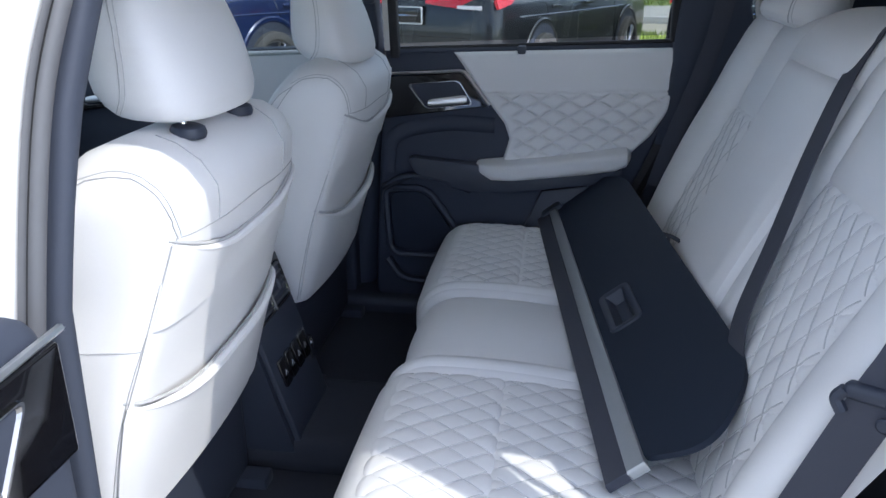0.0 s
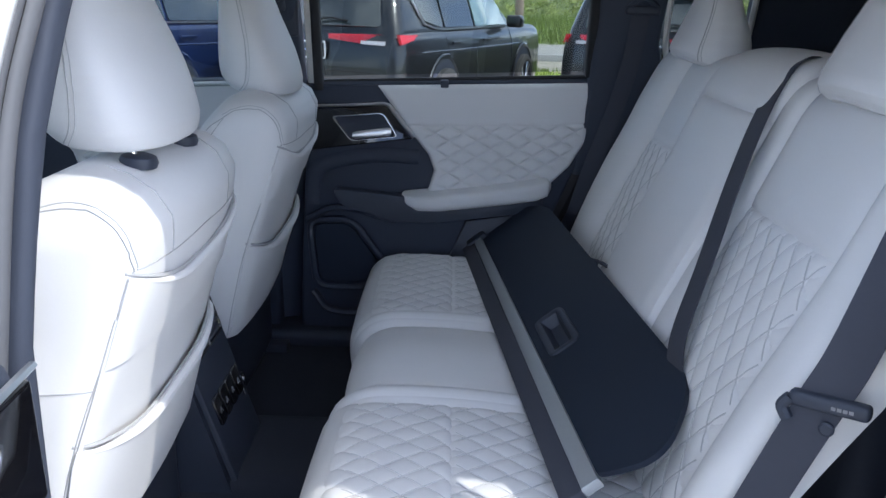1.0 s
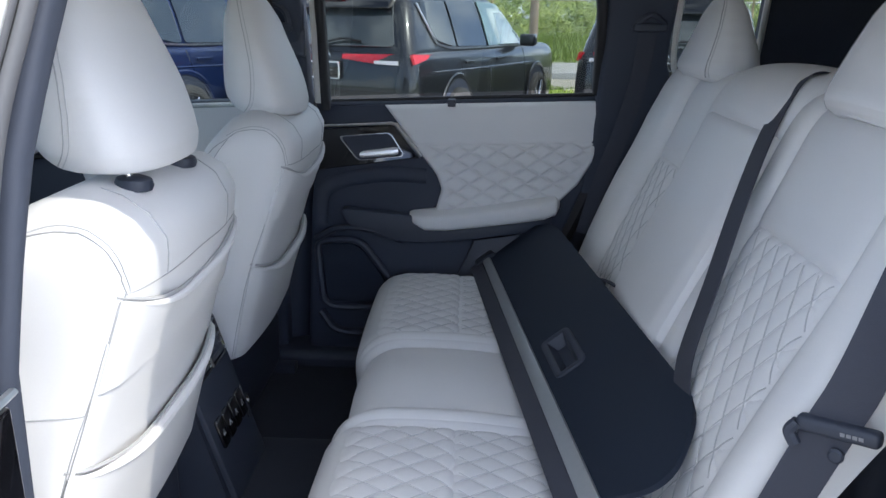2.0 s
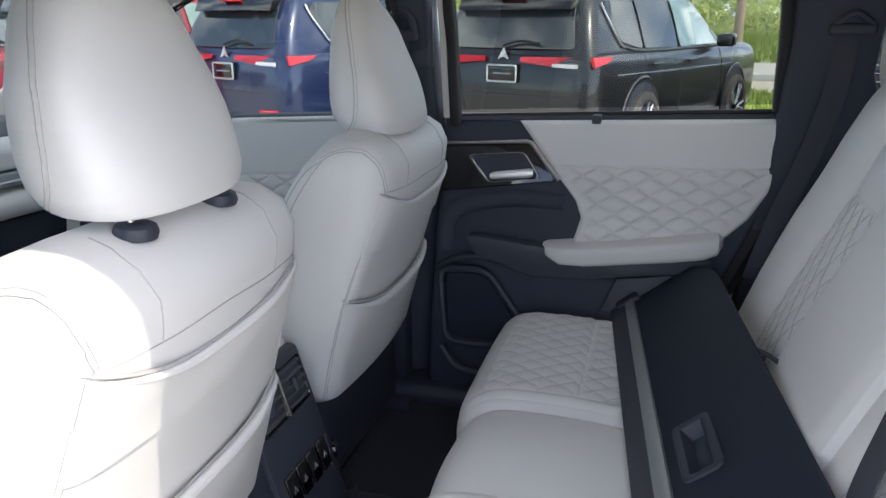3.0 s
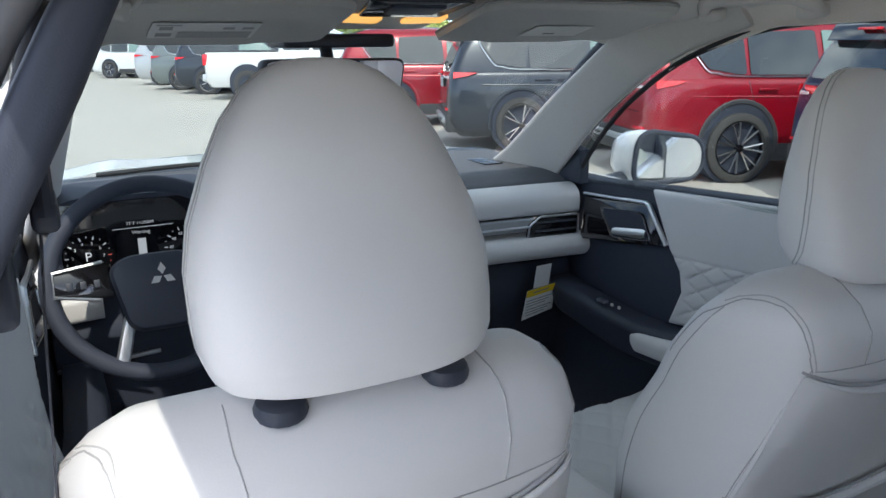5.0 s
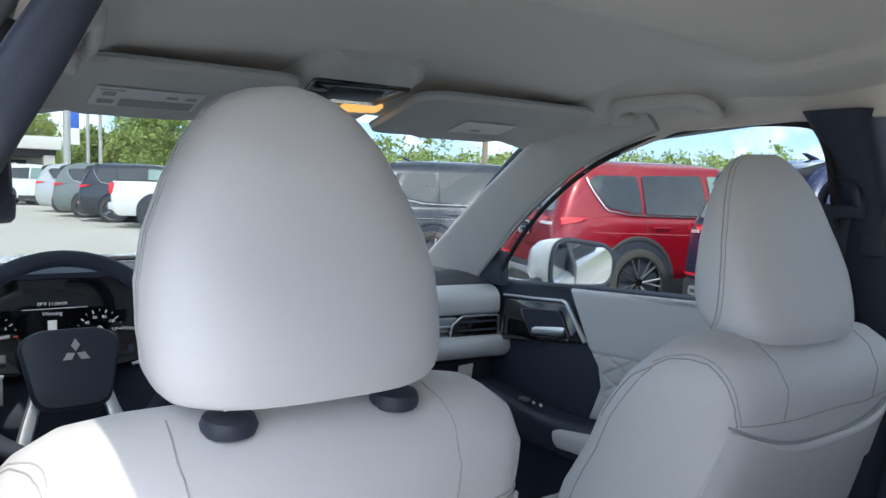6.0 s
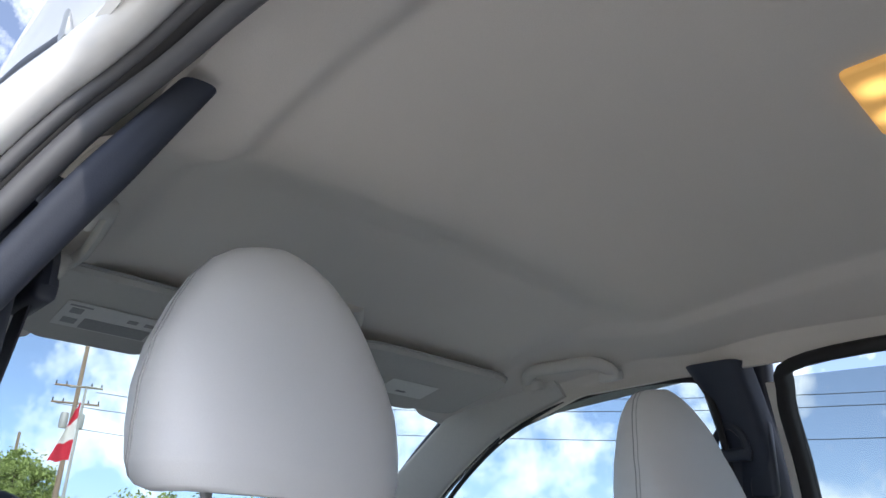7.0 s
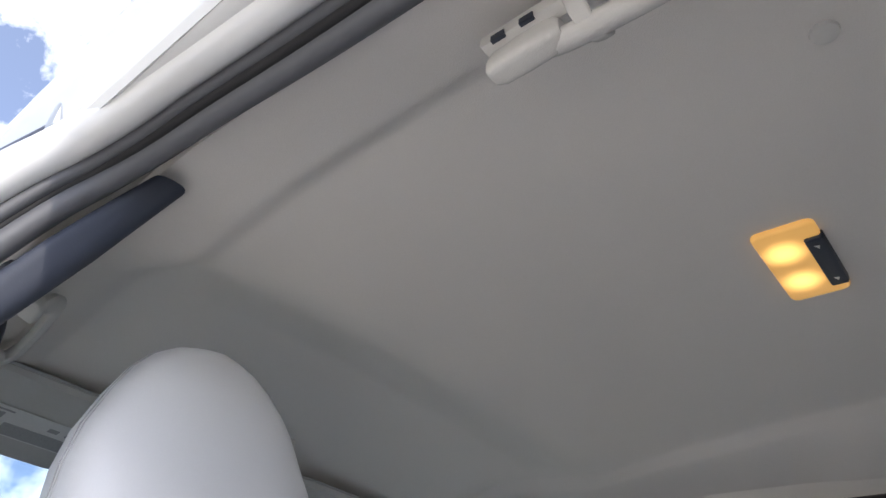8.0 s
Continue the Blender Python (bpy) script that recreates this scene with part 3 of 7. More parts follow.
def handle_set(parent, x0, flipx=1, dz=0.0, place=None):
    """Inner door handle with its bezel. x0: the foot of the chrome line's slant."""
    P = lambda a, b: (x0 + (a + 0.173) * flipx, b + dz)
    put = place or on_door
    bm = bmesh.new()
    prism(bm, roundpoly([P(-0.47, 1.103), P(-0.245, 1.120), P(-0.178, 1.03), P(-0.40, 1.0), P(-0.47, 0.99)], [0.005, 0.01, 0.006, 0.03, 0.005], 4, 3), put, 0.010, 0.004, 2)
    part("handle_bezel", bm, M_GLOSS, parent, "gloss black handle bezel")
    bm = bmesh.new()
    line = [put(*P(a, b), 0.010) for a, b in ((-0.475, 1.112), (-0.36, 1.118), (-0.258, 1.124), (-0.245, 1.120), (-0.175, 1.034))]
    tube(bm, line, [0.0045, 0.005, 0.0065, 0.0075, 0.007], 6, 0.8)
    part("chrome_line", bm, M_CHROME, parent, "satin chrome accent line")
    # a slanted bowl with a bright rim; the pull lies along its foot
    rim = roundpoly([P(-0.402, 1.086), P(-0.262, 1.098), P(-0.222, 1.036), P(-0.350, 1.022)], 0.014, 5, 4)
    mid = Vector((sum(p.x for p in rim) / len(rim), sum(p.y for p in rim) / len(rim)))
    grow = lambda k, h: [put(mid.x + (p.x - mid.x) * k, mid.y + (p.y - mid.y) * k, h) for p in rim]
    bm = bmesh.new()
    loft(bm, [grow(1.06, 0.010), grow(1.04, 0.0145), grow(0.99, 0.0145), grow(0.95, 0.0115)], True, False)
    part("recess_rim", tidy(bm), M_DARKCHROME, parent, "polished dark rim")
    bm = bmesh.new()
    loft(bm, [grow(0.97, 0.0112), grow(0.96, 0.0106)])
    part("recess", tidy(bm), M_SOFT, parent)
    bm = bmesh.new()
    rings = []
    for i in range(11):
        t = i / 10
        a, b = P(lerp(-0.345, -0.238, t), lerp(1.037, 1.050, t))
        ww = lerp(0.0095, 0.012, t) * (0.7 if i in (0, 10) else 1)
        rings.append([put(a, b + c * ww, 0.0165 + s * 0.0032) for c, s in ((math.cos(k), math.sin(k)) for k in (2 * math.pi * j / 10 for j in range(10)))])
    loft(bm, rings)
    part("handle", tidy(bm), M_CHROME, parent, "satin chrome pull handle")


handle_set(door_r, -0.173)
# sill strip and window rubber
bm = bmesh.new()
tube(bm, [(-0.48, 2.19, 1.174), (0.33, 2.19, 1.210)], 0.007, 6)
part("belt_rubber", bm, M_RUBBER, door_r, "black window rubber")
for xk, ww in ((-0.093, 0.011),):
    bm = bmesh.new()
    rbox(bm, (xk - ww, 2.150, 1.172), (xk + ww, 2.19, 1.192), 0.004)
    part("sill_clip", bm, M_BLACK, door_r)
bm = bmesh.new()
lathe(bm, [(0.003, 0), (0.003, 0.014), (0.006, 0.017), (0.006, 0.024), (0.002, 0.027)], (-0.435, 2.172, 1.168), (0, 0, 1), 10)
part("lock_knob", bm, M_BLACK, door_r)
# window frame of the door
bm = strip(spline([(-0.440, 2.175, 1.16), (-0.437, 2.13, 1.35), (-0.424, 2.06, 1.48), (-0.36, 2.02, 1.527), (0.0, 2.015, 1.53), (0.22, 2.02, 1.52), (0.275, 2.05, 1.46), (0.30, 2.17, 1.22)], 6), 0.022, 0.012, (0, 1, 0.4))
part("window_frame", bm, M_RUBBER, door_r)
part("channel", strip(spline([(-0.457, 2.158, 1.176), (-0.455, 2.118, 1.36), (-0.445, 2.05, 1.50)], 6), 0.010, 0.004, (1, 0, 0)), M_GREYTRIM, door_r, "pale sealing lip")


def glass_pane(name, pts, parent, material, label):
    bm = bmesh.new()
    a = [bm.verts.new(p) for p in pts]
    f = bm.faces.new(a)
    bmesh.ops.triangulate(bm, faces=[f])
    bm.normal_update()
    back = bmesh.ops.extrude_face_region(bm, geom=bm.faces[:])
    bmesh.ops.translate(bm, vec=(0.0, 0.004, 0.0), verts=[v for v in back["geom"] if isinstance(v, bmesh.types.BMVert)])
    ob = part(name, tidy(bm), material, parent, label, False)
    ob.visible_shadow = False
    return ob


glass_pane("window_pane", [(-0.455, 2.19, 1.19), (0.30, 2.19, 1.225), (0.275, 2.06, 1.49), (-0.42, 2.06, 1.51)], door_r, M_TINT, "lightly tinted rear door glass")

# ---------- far side front door ----------
bm = bmesh.new()
prism(bm, roundpoly([(-1.60, 0.46), (-1.62, 1.130), (-1.2, 1.156), (-0.56, 1.182), (-0.56, 0.46)], 0.02, 4, 14), lambda a, b, h: Vector((a, door_y(a, b) + 0.06 - h, b)), 0.06, 0.012, 3)
door_f = part("front_door", bm, M_SOFT, car_shell, "closed front passenger door with light grey quilted panel")
CLOTH_F = [(-1.232, 1.150), (-1.155, 1.020), (-1.115, 0.975), (-1.10, 0.93), (-1.12, 0.85), (-0.75, 0.89), (-0.62, 0.95), (-0.60, 1.176)]
part("upholstered_panel", padded(CLOTH_F, on_door, 0.014, 0.012, 0.078, 0.044, 1.046, slope=0.035, step=0.0038), M_LEATHER, door_f, "light grey leatherette panel, diamond-quilted below")
handle_set(door_f, -1.160, 1, -0.008)
part("armrest", armrest([(-1.195, 0.806, 0.3), (-1.18, 0.806, 0.7), (-1.14, 0.808, 1.0), (-1.05, 0.815, 1.1), (-0.9, 0.83, 1.1), (-0.7, 0.85, 1.0), (-0.66, 0.855, 0.4)], 0.085, 0.05), M_LEATHER, door_f, "light grey padded armrest")
bm = bmesh.new()
prism(bm, roundpoly([(-1.50, 0.88), (-1.2, 0.845), (-0.7, 0.86), (-0.7, 0.78), (-1.2, 0.76), (-1.45, 0.80)], 0.03, 4, 3), on_door, 0.07, 0.02, 4)
part("armrest_base", bm, M_BLACK, door_f)
for k, dx in enumerate((0.0, 0.036, 0.062)):
    bm = bmesh.new()
    s = 0.014 if k == 0 else 0.004
    rbox(bm, (-1.285 + dx - s, 2.025 - s * 0.6, 0.862), (-1.285 + dx + s, 2.025 + s * 0.6, 0.870), 0.002)
    part("window_switch", bm, M_CHROME if k == 0 else M_GREYTRIM, door_f)
part("window_frame", strip(spline([(-1.50, 2.095, 1.14), (-1.36, 2.06, 1.27), (-1.22, 2.03, 1.37), (-1.05, 2.016, 1.462), (-0.85, 2.022, 1.519), (-0.62, 2.022, 1.524), (-0.560, 2.026, 1.49), (-0.545, 2.06, 1.35), (-0.54, 2.13, 1.18)], 6), 0.005, 0.006, (0, 1, 0.5)), M_RUBBER, door_f)
bm = bmesh.new()
prism(bm, [(-1.62, 1.13), (-1.46, 1.13), (-1.46, 1.22), (-1.50, 1.225)], lambda a, b, h: Vector((a, 2.085 + 0.02 - h, b)), 0.03, 0.006, 2)
part("mirror_sail", bm, M_BLACK, door_f)
glass_pane("window_pane", [(-1.56, 2.105, 1.12), (-0.50, 2.16, 1.17), (-0.50, 2.034, 1.53), (-0.68, 2.028, 1.56), (-0.85, 2.028, 1.555), (-1.05, 2.034, 1.50), (-1.34, 2.070, 1.345)], door_f, M_GLASS, "clear front door glass")

# ---------- near side front door, closed ----------
def on_near(a, b, h):
    return Vector((a, 2 * CY - door_y(a, b) + h, b))


bm = bmesh.new()
prism(bm, roundpoly([(-1.60, 0.46), (-1.62, 1.135), (-1.2, 1.168), (-0.60, 1.19), (-0.60, 0.46)], 0.02, 4, 14), lambda a, b, h: on_near(a, b, h - 0.06), 0.06, 0.012, 3)
door_n = part("front_door", bm, M_SOFT, car_shell, "closed driver door with light grey quilted panel")
part("upholstered_panel", padded(CLOTH_F, on_near, 0.014, 0.012, 0.082, 0.052, 1.046, slope=0.035, step=0.010), M_LEATHER, door_n)
handle_set(door_n, -1.160, 1, -0.008, on_near)
bm = bmesh.new()
prism(bm, roundpoly([(-1.50, 0.88), (-1.2, 0.845), (-0.7, 0.86), (-0.7, 0.78), (-1.2, 0.76), (-1.45, 0.80)], 0.03, 4, 3), on_near, 0.07, 0.02, 4)
part("armrest_base", bm, M_BLACK, door_n)
part("window_frame", strip(spline([(x, 2 * CY - y - 0.035, z) for x, y, z in ((-1.50, 2.095, 1.14), (-1.36, 2.06, 1.27), (-1.22, 2.03, 1.37), (-1.05, 2.005, 1.46), (-0.85, 2.00, 1.518), (-0.66, 2.0, 1.522), (-0.615, 2.01, 1.49), (-0.605, 2.06, 1.35), (-0.60, 2.13, 1.18))], 6), 0.016, 0.012, (0, 1, -0.5)), M_RUBBER, door_n)
glass_pane("window_pane", [(x, 2 * CY - y, z) for x, y, z in ((-1.50, 2.11, 1.15), (-0.60, 2.15, 1.18), (-0.62, 2.03, 1.49), (-0.68, 2.01, 1.515), (-0.85, 2.01, 1.51), (-1.05, 2.02, 1.455), (-1.3, 2.06, 1.30))], door_n, M_GLASS, "clear driver door glass")

# ---------- windscreen, bonnet, door mirror ----------
def screen(u, v):
    y = CY + lerp(-1, 1, v) * lerp(0.66, 0.56, u)
    bow = (1 - (2 * v - 1) ** 2) * 0.12
    return Vector((lerp(-1.93, -1.24, u) - bow * (1 - 0.5 * u), y, lerp(1.165, 1.525, u) + 0.01 * math.sin(math.pi * u)))


g = part("windscreen", sheet(screen, 8, 16, 0.005), M_GLASS, car_shell, "clear windscreen")
g.visible_shadow = False
part("bonnet", sheet(lambda u, v: Vector((lerp(-2.02, -3.0, u) - 0.06 * (1 - (2 * v - 1) ** 2), CY + (2 * v - 1) * lerp(0.72, 0.66, u), curve1([(0, 1.160), (0.3, 1.146), (0.8, 1.05), (1, 0.92)], u) - 0.03 * (2 * v - 1) ** 4 + 0.012 * math.exp(-((abs(2 * v - 1) - 0.62) / 0.1) ** 2))), 24, 30, 0.01), M_WHITE, car_shell)
part("cowl", strip([(-1.99, 0.80, 1.148), (-2.10, CY, 1.153), (-1.99, 2.08, 1.148)], 0.05, 0.012, (1, 0, 0)), M_BLACK, car_shell)
for ya in (0.95, 1.42):
    bm = bmesh.new()
    tube(bm, spline([(-2.04, ya, 1.166), (-2.02, ya + 0.2, 1.176), (-2.00, ya + 0.42, 1.180)], 6), 0.007, 6)
    part("wiper", bm, M_RUBBER, car_shell)
# lower shell so that the place is closed
bm = bmesh.new()
rbox(bm, (-3.0, 0.60, 0.12), (1.85, 2.28, 0.34), 0.08, 3)
part("underbody", bm, M_BLACK, car_shell)
bm = bmesh.new()
prism(bm, [(-0.55, 0.30), (-0.53, 1.09), (-1.75, 1.04), (-2.0, 1.06), (-3.0, 0.85), (-3.0, 0.30)], lambda a, b, h: Vector((a, 2.20 + h, b)), 0.06, 0.03, 3)
prism(bm, [(-0.55, 0.30), (-0.53, 1.12), (1.80, 1.15), (1.80, 0.30)], lambda a, b, h: Vector((a, 2.20 + h, b)), 0.06, 0.03, 3)
part("side_panel", bm, M_WHITE, car_shell)
bm = bmesh.new()
prism(bm, [(-0.62, 0.30), (-0.62, 1.13), (-1.75, 1.10), (-2.0, 1.06), (-3.0, 0.85), (-3.0, 0.30)], lambda a, b, h: Vector((a, 0.68 - h, b)), 0.06, 0.03, 3)
prism(bm, [(0.62, 0.30), (0.36, 0.75), (0.36, 1.18), (1.80, 1.20), (1.80, 0.30)], lambda a, b, h: Vector((a, 0.68 - h, b)), 0.06, 0.03, 3)
part("side_panel", bm, M_WHITE, car_shell)
bm = bmesh.new()
rbox(bm, (-0.62, 0.60, 0.26), (0.62, 0.80, 0.40), 0.03, 3)
part("sill", bm, M_BLACK, car_shell)
bm = bmesh.new()
rbox(bm, (-1.60, 2.055, 0.34), (0.40, 2.19, 0.475), 0.025, 3)
part("sill", bm, M_BLACK, car_shell)

# painted outer skin of the far side
bm = sheet(lambda u, v: Vector((lerp(-1.62, 1.75, u), 2.210 + 0.045 * math.sin(math.pi * v) - 0.10 * sstep(1.0, 1.75, lerp(-1.62, 1.75, u)), lerp(0.44, 1.130 + 0.02 * u, v))), 40, 14, 0.006)
part("outer_skin", bm, M_WHITE, car_shell)

mir = thing("door_mirror", "white-backed door mirror with black foot outside the window", "mirror", (-1.5, 2.33, 1.1))
GM = pose(-1.475, 2.400, 1.175, 0, -2.0, -11)
GG = pose(-1.490, 2.400, 1.175, 0, -1.0, -26.5)
ringp = roundpoly([(-0.118, -0.078), (0.112, -0.066), (0.118, 0.050), (-0.100, 0.082)], [0.06, 0.075, 0.055, 0.06], 7, 3)
rings = []
for t, s, dy in ((-0.165, 0.40, -0.030), (-0.145, 0.72, -0.020), (-0.105, 0.93, -0.008), (-0.055, 1.02, -0.002), (-0.004, 1.04, 0.0), (0.004, 1.0, 0.0), (-0.010, 0.955, 0.0), (-0.060, 0.93, 0.0)):
    rings.append([GM @ Vector((t, p.x * s + dy, p.y * s)) for p in ringp])
bm = bmesh.new()
loft(bm, rings)
part("shell", tidy(bm), M_WHITE, mir)
bm = bmesh.new()
tube(bm, [GM @ Vector((0.003, p.x * 0.98, p.y * 0.98)) for p in ringp + ringp[:1]], 0.0080, 8)
part("rim", bm, M_BLACK, mir)
bm = bmesh.new()
prism(bm, [(p.x * 0.93, p.y * 0.94) for p in ringp], lambda a, b, h: GG @ Vector((h, a, b)), 0.003)
part("glass", bm, M_MIRROR, mir, "silvered mirror glass", False)
bm = bmesh.new()
tube(bm, [(-1.54, 2.13, 1.115), (-1.55, 2.24, 1.11), (-1.55, 2.34, 1.12)], [0.035, 0.028, 0.03], 10, 0.55)
part("foot", bm, M_BLACK, mir)


# ---------- front seats ----------
BACK_X = [(0.55, -0.565), (0.675, -0.545), (0.876, -0.497), (1.00, -0.455), (1.10, -0.425), (1.15, -0.418), (1.185, -0.430), (1.205, -0.455), (1.217, -0.49)]
FRONT_X = [(0.55, -0.73), (0.70, -0.72), (0.88, -0.70), (0.95, -0.685), (1.00, -0.662), (1.08, -0.625), (1.16, -0.578), (1.205, -0.54), (1.217, -0.515)]
HALF_B = [(0.55, 0.235), (0.675, 0.243), (0.80, 0.252), (0.876, 0.252), (0.95, 0.240), (1.0, 0.228), (1.10, 0.212), (1.15, 0.210), (1.185, 0.205), (1.205, 0.188), (1.217, 0.150)]
HALF_F = [(0.55, 0.255), (0.675, 0.268), (0.88, 0.284), (0.96, 0.284), (1.03, 0.268), (1.09, 0.272), (1.15, 0.262), (1.185, 0.238), (1.205, 0.205), (1.217, 0.155)]


def seat_back():
    rings = []
    zs = [0.668, 0.676] + [lerp(0.69, 1.15, i / 22) for i in range(23)] + [1.168, 1.184, 1.196, 1.205, 1.212, 1.217]
    for z in zs:
        zo = z if z < 1.10 else 1.10 + (z - 1.10) * 0.93
        xb, xf, wb, wf = (curve1(t, z) for t in (BACK_X, FRONT_X, HALF_B, HALF_F))
        if z < 0.68:
            k = 0.965 if z < 0.67 else 0.99
            wb, wf = wb * k, wf * k
        d = xb - xf
        ring = roundpoly([(xb, -wb), (xb, wb), (xf, wf), (xf, -wf)], [min(0.04, d * 0.3), min(0.04, d * 0.3), min(0.055, d * 0.4), min(0.055, d * 0.4)], 6, 10)
        out = []
        for p in ring:
            bulge = 0.016 * max(0, 1 - (p.y / max(wb, 0.05)) ** 2) * (1 if p.x > (xb + xf) / 2 else -0.6) * sstep(1.217, 1.12, z)
            out.append(Vector((p.x + bulge, p.y, zo)))
        rings.append(out)
    bm = bmesh.new()
    loft(bm, rings)
    return tidy(bm)


HEAD_W = [(1.206, 0.110), (1.209, 0.121), (1.216, 0.128), (1.230, 0.1335), (1.26, 0.1370), (1.30, 0.1375), (1.34, 0.130), (1.384, 0.112), (1.42, 0.093), (1.445, 0.073), (1.460, 0.053), (1.468, 0.032), (1.471, 0.012)]


def head_rest(w_keys=HEAD_W, z0=1.206, lean=0.18, xc=-0.505, rear=0.052, front=0.098, thin=0.45, squash=1.0, thin_rear=1.0):
    """A padded headrest: its rear face nearly flat, its front deep at the chin and thinner towards the top."""
    rings = []
    zs = sorted({k[0] for k in w_keys} | {lerp(1.21, 1.455, i / 14) for i in range(15)})
    zs = [z for z in zs if z >= z0]
    for z in zs:
        w = curve1(w_keys, z)
        end = min(1.0, 0.30 + 0.70 * math.sqrt(max(0, min(1, (1.475 - z) / 0.07)))) * min(1.0, 0.80 + 0.20 * math.sqrt(max(0, min(1, (z - 1.20) / 0.03))))
        df, dr = front * lerp(1.0, thin, sstep(1.23, 1.47, z)) * end, rear * end * (1 + 0.28 * sstep(1.38, 1.24, z)) * lerp(1.0, thin_rear, sstep(1.23, 1.47, z))
        cx = xc - lean * (z - 1.30) - 0.015 * sstep(1.28, 1.47, z)
        ring = []
        for k in range(44):
            t = 2 * math.pi * k / 44
            c, s = math.cos(t), math.sin(t)
            lift = 0.022 * max(0.0, -c) ** 1.5 * sstep(1.30, 1.206, z)
            ring.append(Vector((cx + (dr if c > 0 else df) * abs(c) ** 0.72 * (1 if c > 0 else -1), w * abs(s) ** 0.74 * (1 if s > 0 else -1), 1.206 + (z + lift - 1.206) * squash)))
        rings.append(ring)
    bm = bmesh.new()
    loft(bm, rings)
    return tidy(bm)


def snap(bvh, y, z, x=0.3, d=(-1, 0, 0)):
    hit = bvh.ray_cast(Vector((x, y, z)), Vector(d))
    return hit[0], hit[1]


def pocket(bvh, z_top, z_bot, half, sag, roll, puff):
    """A slack pocket on the back of a seat: a thick rolled lip, the cloth below drawn tight to the sides."""
    def fn(u, v):
        k = 1 - abs(2 * u - 1) ** 2.2
        z = lerp(z_top + 0.010 * abs(2 * u - 1) ** 2 - sag * k, z_bot, v)
        y = (2 * u - 1) * half(z)
        h = snap(bvh, y, z)
        p, n = h if h[0] is not None else (Vector((-0.45, y, z)), Vector((1, 0, 0)))
        out = 0.0012 + puff * k ** 0.6 * (1 - v) ** 1.3 + 0.0035 * math.sin(9 * u + 3 * v) * k * (1 - v)
        return p + n * out
    return fn


def front_seat(y0, with_cushion=True):
    st = thing("front_seat", "light grey leatherette front seat with stitched seams and rear pockets", "seat", (0, 0, 0), group="front seats")
    bm = seat_back()
    bvh = BVHTree.FromBMesh(bm)
    back = part("backrest", bm, M_LEATHER, st)
    # pockets
    for z_top, z_bot, sag, puff, lipr in ((1.086, 0.99, 0.030, 0.007, 0.0060), (0.880, 0.690, 0.030, 0.014, 0.0085)):
        fn = pocket(bvh, z_top, z_bot, lambda z: curve1(HALF_B, z) - 0.007, sag, 0.01, puff)
        part("pocket", sheet(fn, 28, 12, 0.004), M_LEATHER, st)
        lip = [fn(i / 28, 0) + Vector((0.0015, 0, 0)) for i in range(29)]
        part("pocket_lip", tube(bmesh.new(), lip, [lipr * (0.22 + 0.78 * (1 - abs(2 * i / 28 - 1) ** 3)) for i in range(29)], 8), M_LEATHER, st)
        # grey cord stands in for the shade inside the pocket opening
        lip2 = [fn(i / 28, 0.0) + Vector((-0.003, 0, 0.008 if lipr > 0.007 else 0.006)) for i in range(29)]
        part("pocket_slit_shade", tube(bmesh.new(), lip2, 0.0028, 6), M_SEAM, st)
    # seams: across the shoulders, down both edges, over the sides, top centre panel
    add_seam("seam", bvh, [(-0.41, -0.204, 1.10), (-0.405, -0.1, 1.098), (-0.40, 0, 1.102), (-0.405, 0.1, 1.098), (-0.41, 0.204, 1.10)], st, 0.0009, M_SEAM)
    for s in (-1, 1):
        add_seam("piping", bvh, [(-0.435, s * 0.222, 1.045), (-0.47, s * 0.236, 0.95), (-0.50, s * 0.248, 0.86), (-0.528, s * 0.246, 0.76), (-0.547, s * 0.240, 0.675)], st, 0.0042, M_LEATHER)
        add_seam("seam", bvh, [(-0.415, s * 0.208, 1.104), (-0.440, s * 0.228, 1.03), (-0.475, s * 0.243, 0.95), (-0.505, s * 0.255, 0.86), (-0.533, s * 0.252, 0.76), (-0.552, s * 0.247, 0.675)], st, 0.0009, M_SEAM)
        add_seam("seam", bvh, [(-0.42, s * 0.204, 1.10), (-0.425, s * 0.212, 1.13), (-0.445, s * 0.215, 1.165), (-0.49, s * 0.226, 1.188), (-0.54, s * 0.245, 1.165), (-0.585, s * 0.262, 1.13), (-0.61, s * 0.266, 1.08)], st, 0.0009, M_SEAM)
        add_seam("stitching", bvh, [(-0.42, s * 0.198, 1.104), (-0.424, s * 0.205, 1.132), (-0.445, s * 0.207, 1.168), (-0.49, s * 0.218, 1.192), (-0.54, s * 0.237, 1.170)], st, 0.0009)
        add_seam("seam", bvh, [(-0.405, s * 0.118, 1.10), (-0.405, s * 0.120, 1.15), (-0.43, s * 0.125, 1.195), (-0.48, s * 0.122, 1.214)], st, 0.0008, M_SEAM)
        add_seam("side_seam", bvh, [(-0.48, s * 0.225, 0.965), (-0.55, s * 0.25, 0.968), (-0.66, s * 0.285, 0.972)], st, 0.0009, M_SEAM)
        add_seam("bolster_seam", bvh, [(-0.535, s * 0.245, 1.165), (-0.585, s * 0.27, 1.09), (-0.625, s * 0.275, 1.00), (-0.655, s * 0.282, 0.90), (-0.675, s * 0.275, 0.78)], st, 0.0009, M_SEAM)
        # headrest guides and posts
        yy = 0.078 * s
        bm = bmesh.new()
        lathe(bm, [(0.013, 0.0), (0.022, 0.001), (0.0235, 0.007), (0.021, 0.014), (0.013, 0.017)], (-0.462, yy, 1.196), (0.10, 0, 1), 16)
        part("post_guide", bm, M_BLACK, st, "black plastic headrest guide")
        bm = bmesh.new()
        tube(bm, [(-0.462, yy, 1.185), (-0.474, yy, 1.245)], 0.0055, 10)
